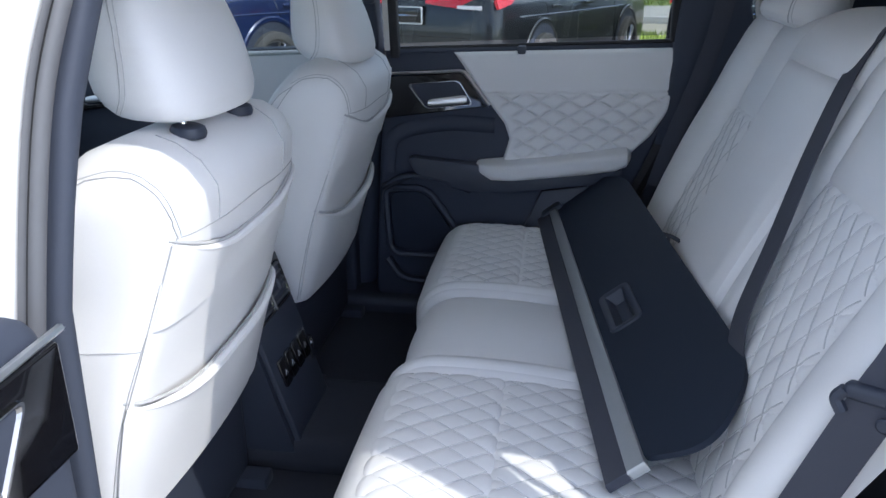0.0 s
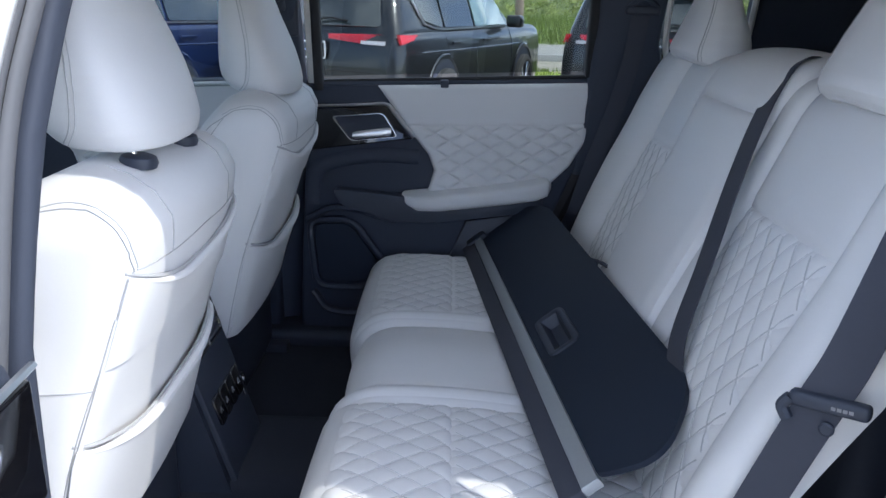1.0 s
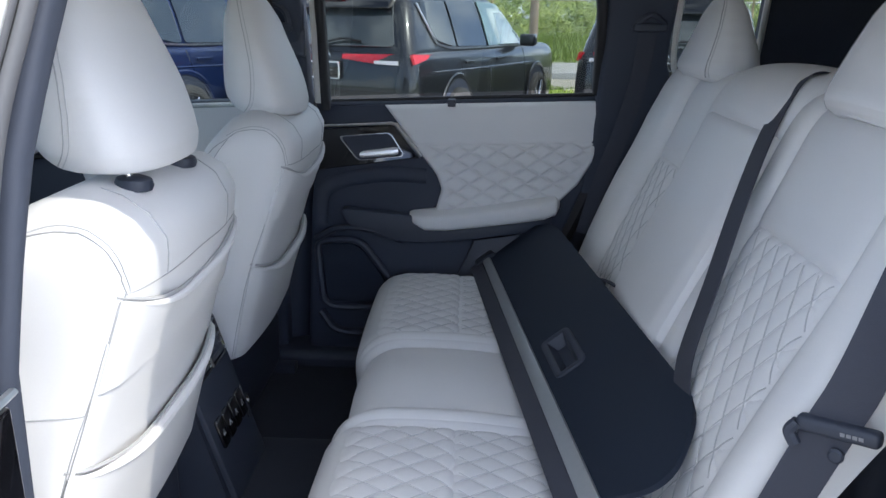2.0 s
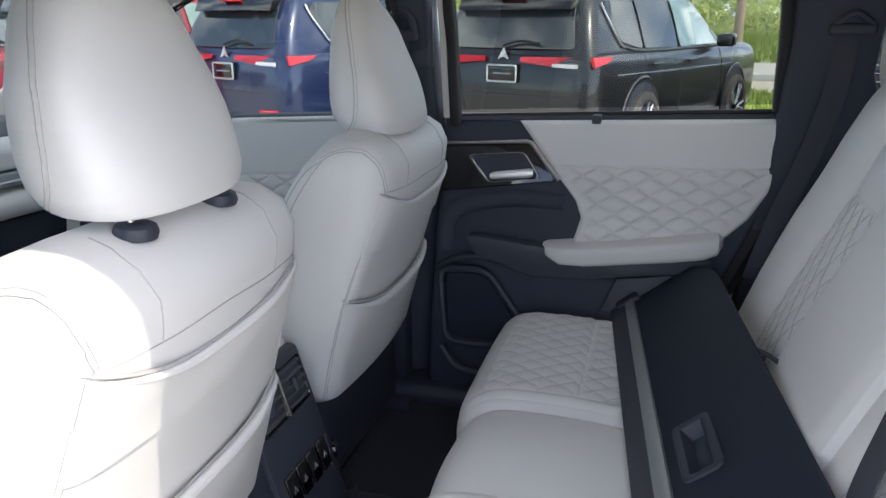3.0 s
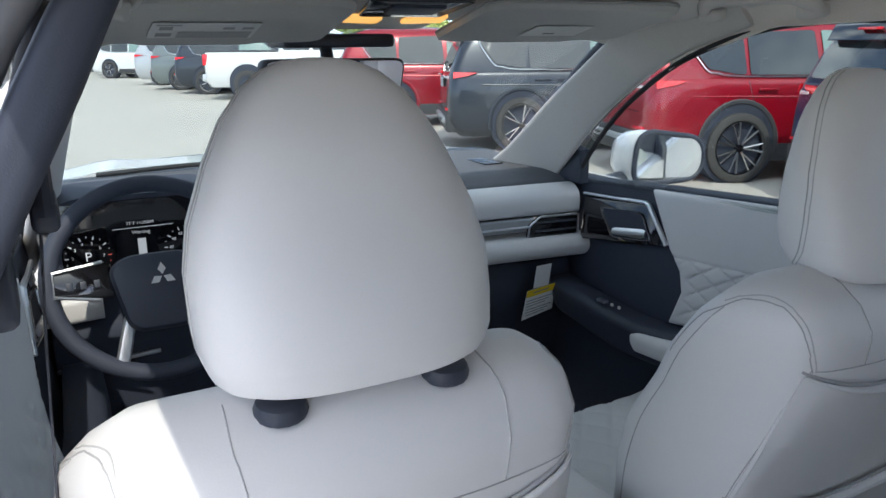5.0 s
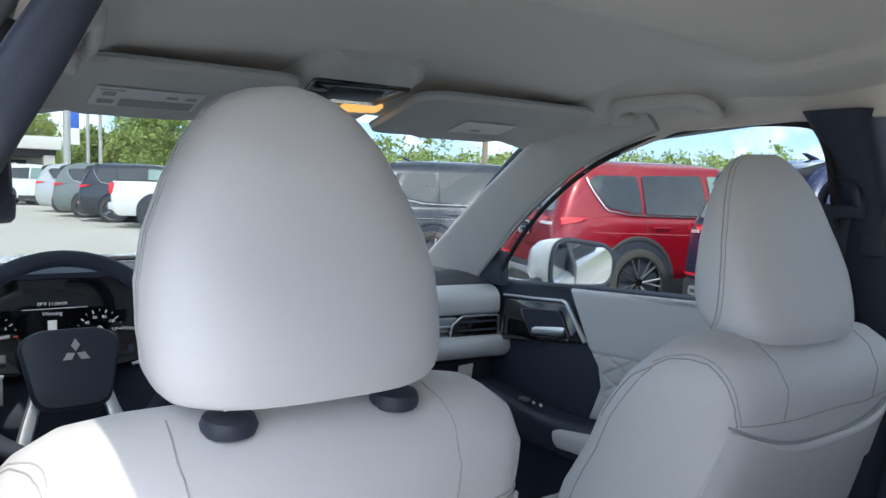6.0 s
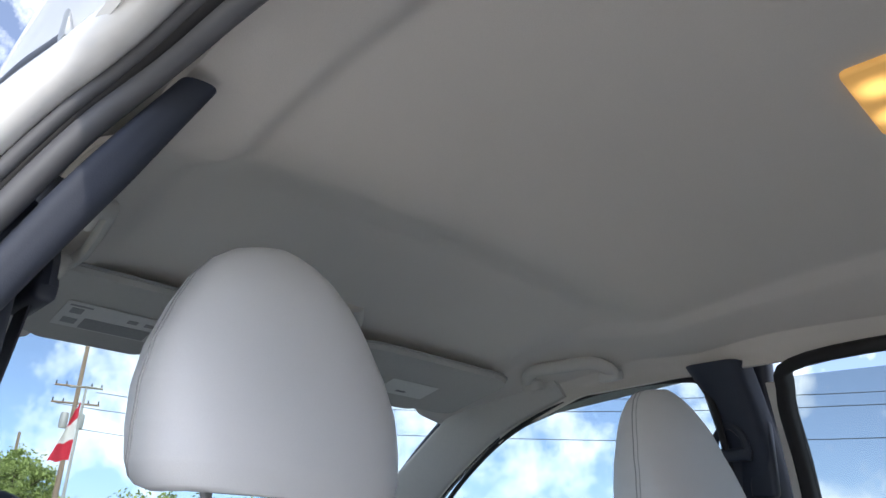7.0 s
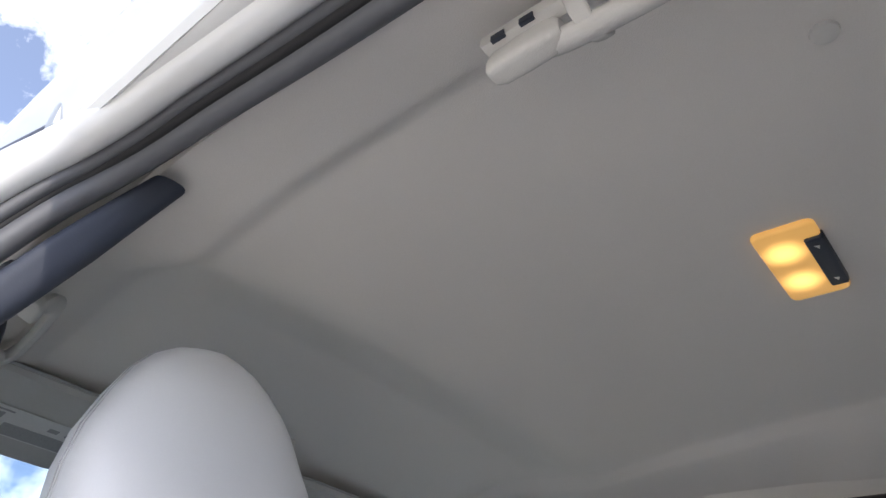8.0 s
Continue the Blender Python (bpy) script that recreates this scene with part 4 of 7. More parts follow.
        part("post", bm, M_STEEL, st, "bright steel headrest post")
    hb = head_rest()
    hv = BVHTree.FromBMesh(hb)
    hr = part("headrest", hb, M_LEATHER, st)
    for s in (-1, 1):
        loop = [(-0.535, s * 0.118, 1.212), (-0.515, s * 0.138, 1.24), (-0.51, s * 0.140, 1.30), (-0.52, s * 0.128, 1.36), (-0.535, s * 0.103, 1.41), (-0.55, s * 0.066, 1.45), (-0.56, s * 0.03, 1.472)]
        add_seam("seam", hv, loop, hr, 0.0009, M_SEAM)
        add_seam("stitching", hv, [Vector(p) + Vector((0.007, -s * 0.001, 0)) for p in loop], hr, 0.0007)
    # cushion
    rings = []
    for x in (-1.16, -1.15, -1.12, -1.05, -0.95, -0.85, -0.75, -0.66, -0.62):
        k = sstep(-1.17, -1.10, x)
        w, top = lerp(0.20, 0.262, k), lerp(0.645, 0.690, k) - 0.03 * sstep(-1.0, -0.7, x)
        ring = roundpoly([(-w, 0.50), (w, 0.50), (w * 1.0, top + 0.018), (w * 0.55, top), (-w * 0.55, top), (-w, top + 0.018)], [0.03, 0.03, 0.05, 0.06, 0.06, 0.05], 4, 4)
        rings.append([Vector((x, p.x, p.y)) for p in ring])
    bm = bmesh.new()
    loft(bm, rings)
    part("cushion", tidy(bm), M_LEATHER, st)

    def pad(u, v):
        x, y = lerp(-1.11, -0.70, u), lerp(-0.15, 0.15, v)
        return Vector((x, y, 0.684 - 0.03 * sstep(-1.0, -0.7, x) + 0.010 * (1 - (2 * v - 1) ** 4) * (1 - (2 * u - 1) ** 8) + quilt(x, y, 0.10, 0.085, 0.005)))
    part("quilted_insert", sheet(pad, 60, 46, 0.006, True), M_LEATHER, st, "diamond-quilted seat centre")
    # hard black shell, recliner and runners
    bm = bmesh.new()
    rbox(bm, (-0.80, -0.238, 0.44), (-0.572, 0.238, 0.685), 0.025, 3)
    part("base_cover", bm, M_BLACK, st)
    for s in (-1, 1):
        bm = bmesh.new()
        rbox(bm, (-1.05, s * 0.24 - 0.015, 0.43), (-0.805, s * 0.24 + 0.015, 0.56), 0.02, 3)
        part("side_cover", bm, M_BLACK, st)
    for s in (-1, 1):
        bm = bmesh.new()
        rbox(bm, (-1.10, s * 0.2 - 0.022, 0.42), (-0.52, s * 0.2 + 0.022, 0.455), 0.006)
        part("runner", bm, M_BLACK, st)
    st.location = (0, y0, 0)
    return st


driver = front_seat(1.053)
passenger = copy_thing(driver, pose(0, 1.825, 0))
driver["label"] = "light grey leatherette driver seat, headrest raised on steel posts"
passenger["label"] = "light grey leatherette front passenger seat with headrest lowered"
for ch in passenger.children:
    if ch.name.startswith("headrest"):
        ch.matrix_parent_inverse = Matrix.Translation((0, 0, -0.012)) @ ch.matrix_parent_inverse
for ch in list(passenger.children):
    if ch.name.startswith(("side_seam", "post_guide")):
        bpy.data.objects.remove(ch)
for ch in driver.children:
    if ch.name.startswith("headrest"):
        ch.matrix_parent_inverse = Matrix.Translation((0, 0, 0.014)) @ ch.matrix_parent_inverse

# ---------- rear bench ----------
bench = thing("rear_bench", "light grey leatherette rear bench with diamond-quilted seats", "seat", (0.1, CY, 0.42))
CUSH = [(-0.245, 0.50), (-0.268, 0.58), (-0.272, 0.64), (-0.260, 0.676), (-0.225, 0.700), (-0.17, 0.706), (-0.06, 0.704), (0.05, 0.694), (0.16, 0.680), (0.32, 0.67)]
CUSH_LINE = spline([(a, 0, b) for a, b in CUSH], 10)
CUSH_LEN = [0.0]
for a, b in zip(CUSH_LINE, CUSH_LINE[1:]):
    CUSH_LEN.append(CUSH_LEN[-1] + (b - a).length)


def along(line, lens, s):
    s = min(max(s, 0), lens[-1])
    for i in range(len(line) - 1):
        if s <= lens[i + 1]:
            t = (s - lens[i]) / max(1e-9, lens[i + 1] - lens[i])
            d = (line[i + 1] - line[i]).normalized()
            return line[i].lerp(line[i + 1], t), d
    return line[-1], (line[-1] - line[-2]).normalized()


def cushion(y0, y1, quilted, s0, s1, nu, nv, crown=0.004, drop=0.0, grooves=(), back=0.0):
    """One pad of the bench between y0 and y1 along the stretch s0..s1 of its profile."""
    def fn(u, v):
        s, y = lerp(s0, s1, u), lerp(y0, y1, v)
        p, d = along(CUSH_LINE, CUSH_LEN, s)
        n = Vector((-d.z, 0, d.x))
        e = min(v, 1 - v) * (y1 - y0)
        h = crown * (1 - (2 * v - 1) ** 2) - drop - 0.022 * (1 - min(1, e / 0.03)) ** 2.2
        f = min(u, 1 - u) * (s1 - s0)
        h -= 0.012 * (1 - min(1, f / 0.014)) ** 2
        if quilted:
            h += quilt(s, y, 0.064, 0.046, 0.0065) * sstep(0.0, 0.02, e) * sstep(0.0, 0.015, f)
        for g in grooves:
            h -= 0.006 * math.exp(-((y - g) / 0.004) ** 2)
        return Vector((p.x + back * (1 - s / SE), y, p.z)) + n * h
    return sheet(fn, nu, nv, 0.02, True)


SB = next(CUSH_LEN[i] for i in range(len(CUSH_LINE)) if CUSH_LINE[i].x > -0.215)
SM = next(CUSH_LEN[i] for i in range(len(CUSH_LINE)) if CUSH_LINE[i].x > -0.062)
SE = CUSH_LEN[-1]
SEATS = []
for a, b in ((0.815, 1.245), (1.635, 2.065)):
    part("cushion_front_roll", cushion(a - 0.012, b + 0.012, False, 0, SB - 0.005, 22, 44, 0.004), M_LEATHER, bench)
    for s0, s1, n in ((SB - 0.03, SM, 70), (SM, SE, 110)):
        SEATS.append((part("quilted_cushion", cushion(a, b, True, s0, s1, n, 160), M_LEATHER, bench), max(s0 + 0.008, SB), s1 - 0.008, a + 0.015, b - 0.015))
for a, b in ((1.235, 1.30), (1.58, 1.645)):
    part("cushion_bolster", cushion(a, b, False, 0, SE, 60, 20, 0.010, -0.002, ((a + b) / 2 - 0.01, (a + b) / 2 + 0.012), 0.022), M_LEATHER, bench)
part("centre_cushion", cushion(1.295, 1.585, False, 0, SE, 60, 30, 0.012, 0.006, (), 0.034), M_LEATHER, bench)
bm = bmesh.new()
rbox(bm, (-0.235, 0.83, 0.42), (0.30, 2.05, 0.66), 0.03, 3)
part("bench_base", bm, M_SOFT, bench)

# backrests: profile in the x-z plane from the seat up to the shoulder
BACK = [(0.255, 0.66), (0.27, 0.74), (0.305, 0.84), (0.355, 0.96), (0.415, 1.09), (0.455, 1.19), (0.480, 1.25), (0.505, 1.278), (0.55, 1.285), (0.60, 1.27), (0.625, 1.22)]
BACK_LINE = spline([(a, 0, b) for a, b in BACK], 10)
BACK_LEN = [0.0]
for a, b in zip(BACK_LINE, BACK_LINE[1:]):
    BACK_LEN.append(BACK_LEN[-1] + (b - a).length)
SQ = next(BACK_LEN[i] for i in range(len(BACK_LINE)) if BACK_LINE[i].z > 1.10)
ST = BACK_LEN[-1]


def rest(y0, y1, quilted, s0, s1, nu, nv, crown=0.01, lift=0.0, soft=0.035, fall=0.024, outline=None):
    def fn(u, v):
        s = lerp(s0, s1, u)
        a, b = (y0, y1) if outline is None else outline(s / ST)
        y = lerp(a, b, v)
        p, d = along(BACK_LINE, BACK_LEN, s)
        n = Vector((-d.z, 0, d.x))
        e = min(v, 1 - v) * (b - a)
        f = min(u, 1 - u) * (s1 - s0)
        h = lift + crown * (1 - (2 * v - 1) ** 2) - fall * (1 - min(1, e / soft)) ** 2.2 - 0.010 * (1 - min(1, f / 0.012)) ** 2
        if quilted:
            h += quilt(s - SQ, y, 0.078, 0.041, 0.0065) * sstep(0.0, 0.02, e) * sstep(0.0, 0.015, f)
        return Vector((p.x, y, p.z)) + n * h
    return sheet(fn, nu, nv, 0.02, True)


PADS = []
for sgn in (-1, 1):
    c = CY + sgn * 0.385
    q0, q1 = sorted((CY + sgn * 0.215, CY + sgn * (0.400 if sgn > 0 else 0.508)))
    PADS.append((part("quilted_backrest", rest(q0, q1, True, 0.02, SQ, 190, 110, 0.006), M_LEATHER, bench), 0.04, SQ - 0.008, q0 + 0.012, q1 - 0.012))
    part("upper_backrest", rest(q0 - 0.004, q1 + 0.004, False, SQ, ST, 40, 24, 0.006, 0.001), M_LEATHER, bench)
    i0, i1 = sorted((CY + sgn * 0.160, CY + sgn * 0.218))
    part("inner_bolster", rest(i0, i1, False, 0.02, ST, 60, 14, 0.004, 0.004, 0.018, 0.012), M_LEATHER, bench)

    def outer(t, sgn=sgn):
        far = curve1([(0, 0.575), (0.25, 0.612), (0.45, 0.638), (0.65, 0.635), (0.78, 0.605), (0.88, 0.56), (1, 0.50)], t)
        a, b = CY + sgn * (0.397 if sgn > 0 else 0.505), CY + sgn * far
        return (a, b) if sgn > 0 else (b, a)
    part("outer_bolster", rest(0, 1, False, 0.02, ST, 60, 20, 0.012, 0.010, 0.05, 0.05, outer), M_LEATHER, bench)
    # headrest
    wk = [(1.196, 0.095), (1.200, 0.112), (1.208, 0.122), (1.225, 0.128), (1.26, 0.130), (1.30, 0.126), (1.34, 0.117), (1.384, 0.100), (1.42, 0.082), (1.445, 0.062), (1.460, 0.045), (1.468, 0.028), (1.471, 0.010)]
    hb = head_rest(wk, 1.196, -0.10, 0.0, 0.056, 0.076, 0.40, 0.69, 0.55)
    bmesh.ops.transform(hb, matrix=Matrix.Translation((0.512, c, 0.077)), verts=hb.verts)
    hv = BVHTree.FromBMesh(hb)
    hr = part("headrest", hb, M_LEATHER, bench)
    for s in (-1, 1):
        lp = [(0.445, c + s * 0.105, 1.285), (0.440, c + s * 0.110, 1.33), (0.455, c + s * 0.095, 1.39), (0.480, c + s * 0.060, 1.44), (0.500, c + s * 0.02, 1.462)]
        add_seam("seam", hv, lp, hr, 0.0012, M_SEAM)
        add_seam("stitching", hv, [Vector(p) + Vector((0, s * 0.012, 0)) for p in lp], hr, 0.0008)
    for s in (-1, 1):
        part("post", tube(bmesh.new(), [(0.51, c + s * 0.065, 1.26), (0.49, c + s * 0.065, 1.33)], 0.006, 8), M_BLACK, bench)
# thread in the valleys of the quilting
def thread(name, pad, line, lens, offset, s0, s1, y0, y1, la, lb):
    """Two crossing families of stitched lines laid on a quilted pad."""
    bvh = BVHTree.FromPolygons([v.co for v in pad.data.vertices], [tuple(p.vertices) for p in pad.data.polygons])
    bm = bmesh.new()
    for way in (-1, 1):
        ends = [(s - offset) / la + way * y / lb for s in (s0, s1) for y in (y0, y1)]
        for k in range(math.ceil(min(ends)), math.floor(max(ends)) + 1):
            run = []
            n = int((s1 - s0) / 0.006)
            for i in range(n + 1):
                s = lerp(s0, s1, i / n)
                y = way * (k - (s - offset) / la) * lb
                if y0 < y < y1:
                    p, d = along(line, lens, s)
                    up = Vector((-d.z, 0, d.x))
                    hit = bvh.ray_cast(Vector((p.x, y, p.z)) + up * 0.05, -up, 0.08)
                    if hit[0] is not None:
                        run.append(hit[0] + up * 0.0002)
            if len(run) > 2:
                tube(bm, run, 0.0011, 4, caps=False)
    return tagged(part(name, bm, M_STITCH, pad), kind="stuff")


for pad, s0, s1, y0, y1 in PADS:
    thread("stitching", pad, BACK_LINE, BACK_LEN, SQ, s0, s1, y0, y1, 0.078, 0.041)
for pad, s0, s1, y0, y1 in SEATS:
    thread("stitching", pad, CUSH_LINE, CUSH_LEN, 0.0, s0, s1, y0, y1, 0.064, 0.046)
# crease shade as dark cords: across at the head of the quilting, between pads
M_CREASE_SHADE = mat("crease_shade_grey", (0.10, 0.10, 0.105), 0.8)


def back_at(s, y, h):
    p, d = along(BACK_LINE, BACK_LEN, s)
    return Vector((p.x, y, p.z)) + Vector((-d.z, 0, d.x)) * h


for sgn in (-1, 1):
    part("crease", tube(bmesh.new(), [back_at(SQ, CY + sgn * lerp(0.220, 0.396 if sgn > 0 else 0.503, k / 8), 0.010 + 0.006 * math.sin(math.pi * k / 8)) for k in range(9)], 0.0026, 6), M_CREASE_SHADE, bench)
    for off, h in ((0.3985 if sgn > 0 else 0.5065, 0.001), (0.2165, 0.001)):
        part("piping", tube(bmesh.new(), [back_at(lerp(0.04, ST - 0.05, k / 30), CY + sgn * off, h) for k in range(31)], 0.0032, 6), M_STITCH, bench)
    part("crease", tube(bmesh.new(), [back_at(lerp(0.04, ST - 0.05, k / 30), CY + sgn * 0.1605, 0.000) for k in range(31)], 0.0050, 6), M_CREASE_SHADE, bench)
    part("piping", tube(bmesh.new(), [back_at(lerp(0.04, 0.56, k / 24), CY + sgn * 0.184, 0.0085) for k in range(25)], 0.0032, 6), M_LEATHER, bench)
    # thin grey cord for the shade beside the piping
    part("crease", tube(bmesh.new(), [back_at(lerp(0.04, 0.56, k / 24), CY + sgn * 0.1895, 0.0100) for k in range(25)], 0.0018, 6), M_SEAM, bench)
# folded centre armrest and the pad above it
part("centre_armrest", rest(CY - 0.158, CY + 0.158, False, 0.03, 0.60, 60, 32, 0.006, 0.026, 0.016, 0.026), M_LEATHER, bench, "folded-up padded centre armrest")
part("upper_centre", rest(CY - 0.165, CY + 0.165, False, 0.605, ST, 34, 26, 0.010, 0.022, 0.025, 0.026), M_LEATHER, bench)
# dark cord stands in for the shaded gap under the upper pad
bm = tube(bmesh.new(), [back_at(0.602, CY + lerp(-0.135, 0.135, k / 10), 0.035 + 0.006 * math.sin(math.pi * k / 10)) for k in range(11)], 0.0062, 8)
part("armrest_slot_shade", bm, M_SOFT, bench)
bm = bmesh.new()
rbox(bm, (0.45, 0.88, 0.62), (0.62, 2.00, 1.20), 0.03, 3)
part("back_shell", bm, M_SOFT, bench)


# ---------- cargo cover lying on the bench ----------
cover = thing("cargo_cover", "black roller cargo cover lying across the rear bench", "cargo cover", (0.2, 1.5, 0.74))
C0, C1 = Vector((-0.006, 2.088, 0.728)), Vector((0.118, 0.955, 0.730))      # front edge, far and near end
C_AX = (C1 - C0).normalized()
C_UP = Vector((0.78, 0.0, 0.60))
C_UP = (C_UP - C_AX * C_UP.dot(C_AX)).normalized()
C_N = C_AX.cross(C_UP)
if C_N.z < 0:
    C_N = -C_N
C_LEN = (C1 - C0).length


def on_cover(a, b, h):
    """a: along from the far end, b: up the board from its front edge, h: proud."""
    return C0 + C_AX * a + C_UP * b + C_N * h


POCK = (0.640, 0.765, 0.080, 0.120)     # a0, a1, b0, b1 of the hand hole
out = roundpoly([(0.0, 0.045), (C_LEN - 0.02, 0.045), (C_LEN + 0.03, 0.14), (C_LEN - 0.07, 0.240), (0.10, 0.245), (0.0, 0.20)], [0.01, 0.02, 0.07, 0.09, 0.06, 0.03], 8, 1)
inn = [Vector(p) for p in ((POCK[0], POCK[2]), (POCK[1], POCK[2]), (POCK[1], POCK[3]), (POCK[0], POCK[3]))]
bm = bmesh.new()
for h0, h1, flip in ((0.010, 0.010, False), (0.0, 0.0, True)):
    vo = [bm.verts.new(on_cover(p.x, p.y, h0)) for p in out]
    vi = [bm.verts.new(on_cover(p.x, p.y, h1)) for p in inn]
    es = [bm.edges.new((vo[i], vo[(i + 1) % len(vo)])) for i in range(len(vo))] + [bm.edges.new((vi[i], vi[(i + 1) % 4])) for i in range(4)]
    bmesh.ops.triangle_fill(bm, use_beauty=True, use_dissolve=False, edges=es)
    if flip:
        for i in range(len(vo)):
            bm.faces.new((vo[i], vo[(i + 1) % len(vo)], top_o[(i + 1) % len(vo)], top_o[i]))
        for i in range(4):
            bm.faces.new((vi[i], vi[(i + 1) % 4], top_i[(i + 1) % 4], top_i[i]))
    top_o, top_i = vo, vi
part("board", tidy(bm), M_COVER, cover)
def well(grow, h):
    return [on_cover(p.x, p.y, h) for p in roundpoly([(POCK[0] - grow, POCK[2] - grow), (POCK[1] + grow, POCK[2] - grow), (POCK[1] + grow, POCK[3] + grow), (POCK[0] - grow, POCK[3] + grow)], 0.004 + max(0.0, grow), 5, 3)]


bm = bmesh.new()
loft(bm, [well(0.014, 0.010), well(0.013, 0.0135), well(0.007, 0.0145), well(0.0, 0.0120), well(-0.010, -0.012)], True, False)
part("handle_rim", tidy(bm), M_BLACK, cover)
bm = bmesh.new()
loft(bm, [well(-0.008, -0.016), well(-0.008, -0.010)])
part("handle_well", tidy(bm), M_SOFT, cover)
bm = bmesh.new()
prism(bm, [(-0.005, 0.022), (C_LEN, 0.020), (C_LEN, 0.050), (-0.005, 0.046)], on_cover, 0.018, 0.005, 2)
part("edge_rail", bm, M_ALU, cover, "grey aluminium edge rail")
bm = bmesh.new()
prism(bm, [(-0.012, -0.018), (C_LEN, -0.016), (C_LEN, 0.022), (-0.012, 0.022)], on_cover, 0.016, 0.005, 2)
part("fabric_edge", bm, M_BELT, cover)
bm = bmesh.new()
prism(bm, roundpoly([(-0.03, 0.0), (0.012, 0.0), (0.012, 0.065), (-0.03, 0.06)], 0.012, 4, 2), lambda a, b, h: on_cover(a, b, h - 0.004), 0.026, 0.008, 3)
part("end_cap", bm, M_BLACK, cover)

# ---------- seat belts ----------
def belt(pts, w=0.047, n=8, side=(0, 1, 0)):
    return strip(spline(pts, n), w / 2, 0.0011, side)


cb = thing("seat_belt", "black seat belt drawn diagonally over the rear backrest", "seat belt", (0.4, 1.25, 1.0), group="seat belts")
part("webbing", belt([(0.560, 1.362, 1.310), (0.488, 1.326, 1.320), (0.436, 1.292, 1.258), (0.383, 1.238, 1.150), (0.330, 1.172, 1.025), (0.285, 1.118, 0.915), (0.285, 1.085, 0.840), (0.30, 1.06, 0.78)], 0.050, 8, (-0.2, 0.9, -0.4)), M_BELT, cb)
bm = bmesh.new()
rbox(bm, (0.535, 1.325, 1.296), (0.585, 1.400, 1.322), 0.008, 3)
part("outlet", bm, M_BLACK, cb)
nb = thing("seat_belt", "black seat belt hanging beside the bench, with its latch tongue", "seat belt", (0.3, 0.8, 0.7), group="seat belts")
part("webbing", belt([(0.480, 0.800, 1.42), (0.422, 0.800, 1.25), (0.368, 0.795, 1.06), (0.344, 0.798, 0.99), (0.318, 0.808, 0.90), (0.285, 0.820, 0.78), (0.270, 0.832, 0.68)], 0.050, 8, (0.75, -0.65, 0)), M_BELT, nb)
TM = Matrix.Translation((0.350, 0.790, 0.995)) @ Matrix.Rotation(radians(-42), 4, "Z") @ Matrix.Rotation(radians(-6), 4, "Y")
bm = bmesh.new()
rbox(bm, (-0.042, -0.009, -0.009), (0.042, 0.009, 0.009), 0.007, 3, TM)
tongue = part("tongue", bm, M_BLACK, nb, "black plastic latch tongue")
bm = bmesh.new()
tube(bm, [TM @ Vector(p) for p in spline([(-0.040, -0.004, 0.0), (-0.048, -0.006, -0.012), (-0.042, -0.006, -0.026)], 5)], 0.007, 8)
part("hook", bm, M_BLACK, tongue)
bm = bmesh.new()
lathe(bm, [(0.008, 0), (0.0085, 0.004), (0.006, 0.006)], TM @ Vector((0.0, -0.002, -0.028)), TM.to_3x3() @ Vector((0, -1, 0)), 14)
part("stop_button", bm, M_BLACK, tongue)
for k in range(4):
    bm = bmesh.new()
    rbox(bm, (0.004 + k * 0.006, -0.0098, -0.002), (0.0085 + k * 0.006, -0.0085, 0.002), 0.0, 1, TM)
    part("mark", bm, M_PRINT, tongue)
fb = thing("seat_belt", "black seat belt and guide on the dark quarter trim", "seat belt", (0.42, 2.1, 1.1), group="seat belts")
part("webbing", belt([(0.405, 2.078, 1.385), (0.395, 2.105, 1.25), (0.365, 2.115, 1.12), (0.32, 2.11, 0.98), (0.28, 2.09, 0.84)], 0.047, 6, (1, 0, 0)), M_BELT, fb)
bm = bmesh.new()
rbox(bm, (0.362, 2.060, 1.378), (0.450, 2.085, 1.400), 0.008, 3)
tube(bm, spline([(0.372, 2.07, 1.398), (0.406, 2.062, 1.420), (0.442, 2.07, 1.398)], 5), 0.008, 8)
part("guide", bm, M_BLACK, fb)
# front belts on the centre pillars
for sgn, yb in ((-1, 0.80), (1, 2.075)):
    f = thing("seat_belt", "black front seat belt hanging on the centre pillar", "seat belt", (-0.55, yb, 0.6), group="seat belts")
    part("webbing", belt([(-0.545, yb + sgn * -0.018, 1.365), (-0.565, yb + sgn * -0.006, 1.22), (-0.59, yb + sgn * 0.005, 1.0), (-0.62, yb, 0.6)], 0.047, 6, (1, 0, 0)), M_BELT, f)
    bm = bmesh.new()
    m = Matrix.Translation((-0.54, yb + sgn * -0.022, 1.375))
    rbox(bm, (-0.04, -0.010, -0.012), (0.04, 0.010, 0.012), 0.008, 3, m)
    tube(bm, [m @ Vector(p) for p in spline([(-0.034, 0, 0.0), (-0.026, 0, 0.035), (0.0, 0, 0.055), (0.026, 0, 0.035), (0.034, 0, 0.0)], 5)], 0.008, 8)
    part("guide_loop", bm, M_BLACK, f)
# black strap by the centre armrest
st = thing("strap", "thin black pull strap at the foot of the centre armrest", "strap", (0.24, 1.62, 0.85))
part("cord", tube(bmesh.new(), spline([(0.205, 1.655, 0.845), (0.222, 1.630, 0.868), (0.250, 1.590, 0.878), (0.275, 1.560, 0.872)], 6), 0.0065, 6, 0.5), M_BELT, st)
part("loop", tube(bmesh.new(), spline([(0.250, 1.590, 0.878), (0.240, 1.570, 0.855), (0.232, 1.555, 0.82), (0.222, 1.540, 0.79)], 6), 0.004, 6), M_BELT, st)
bm = bmesh.new()
rbox(bm, (0.200, 1.48, 0.735), (0.240, 1.56, 0.80), 0.008, 3)
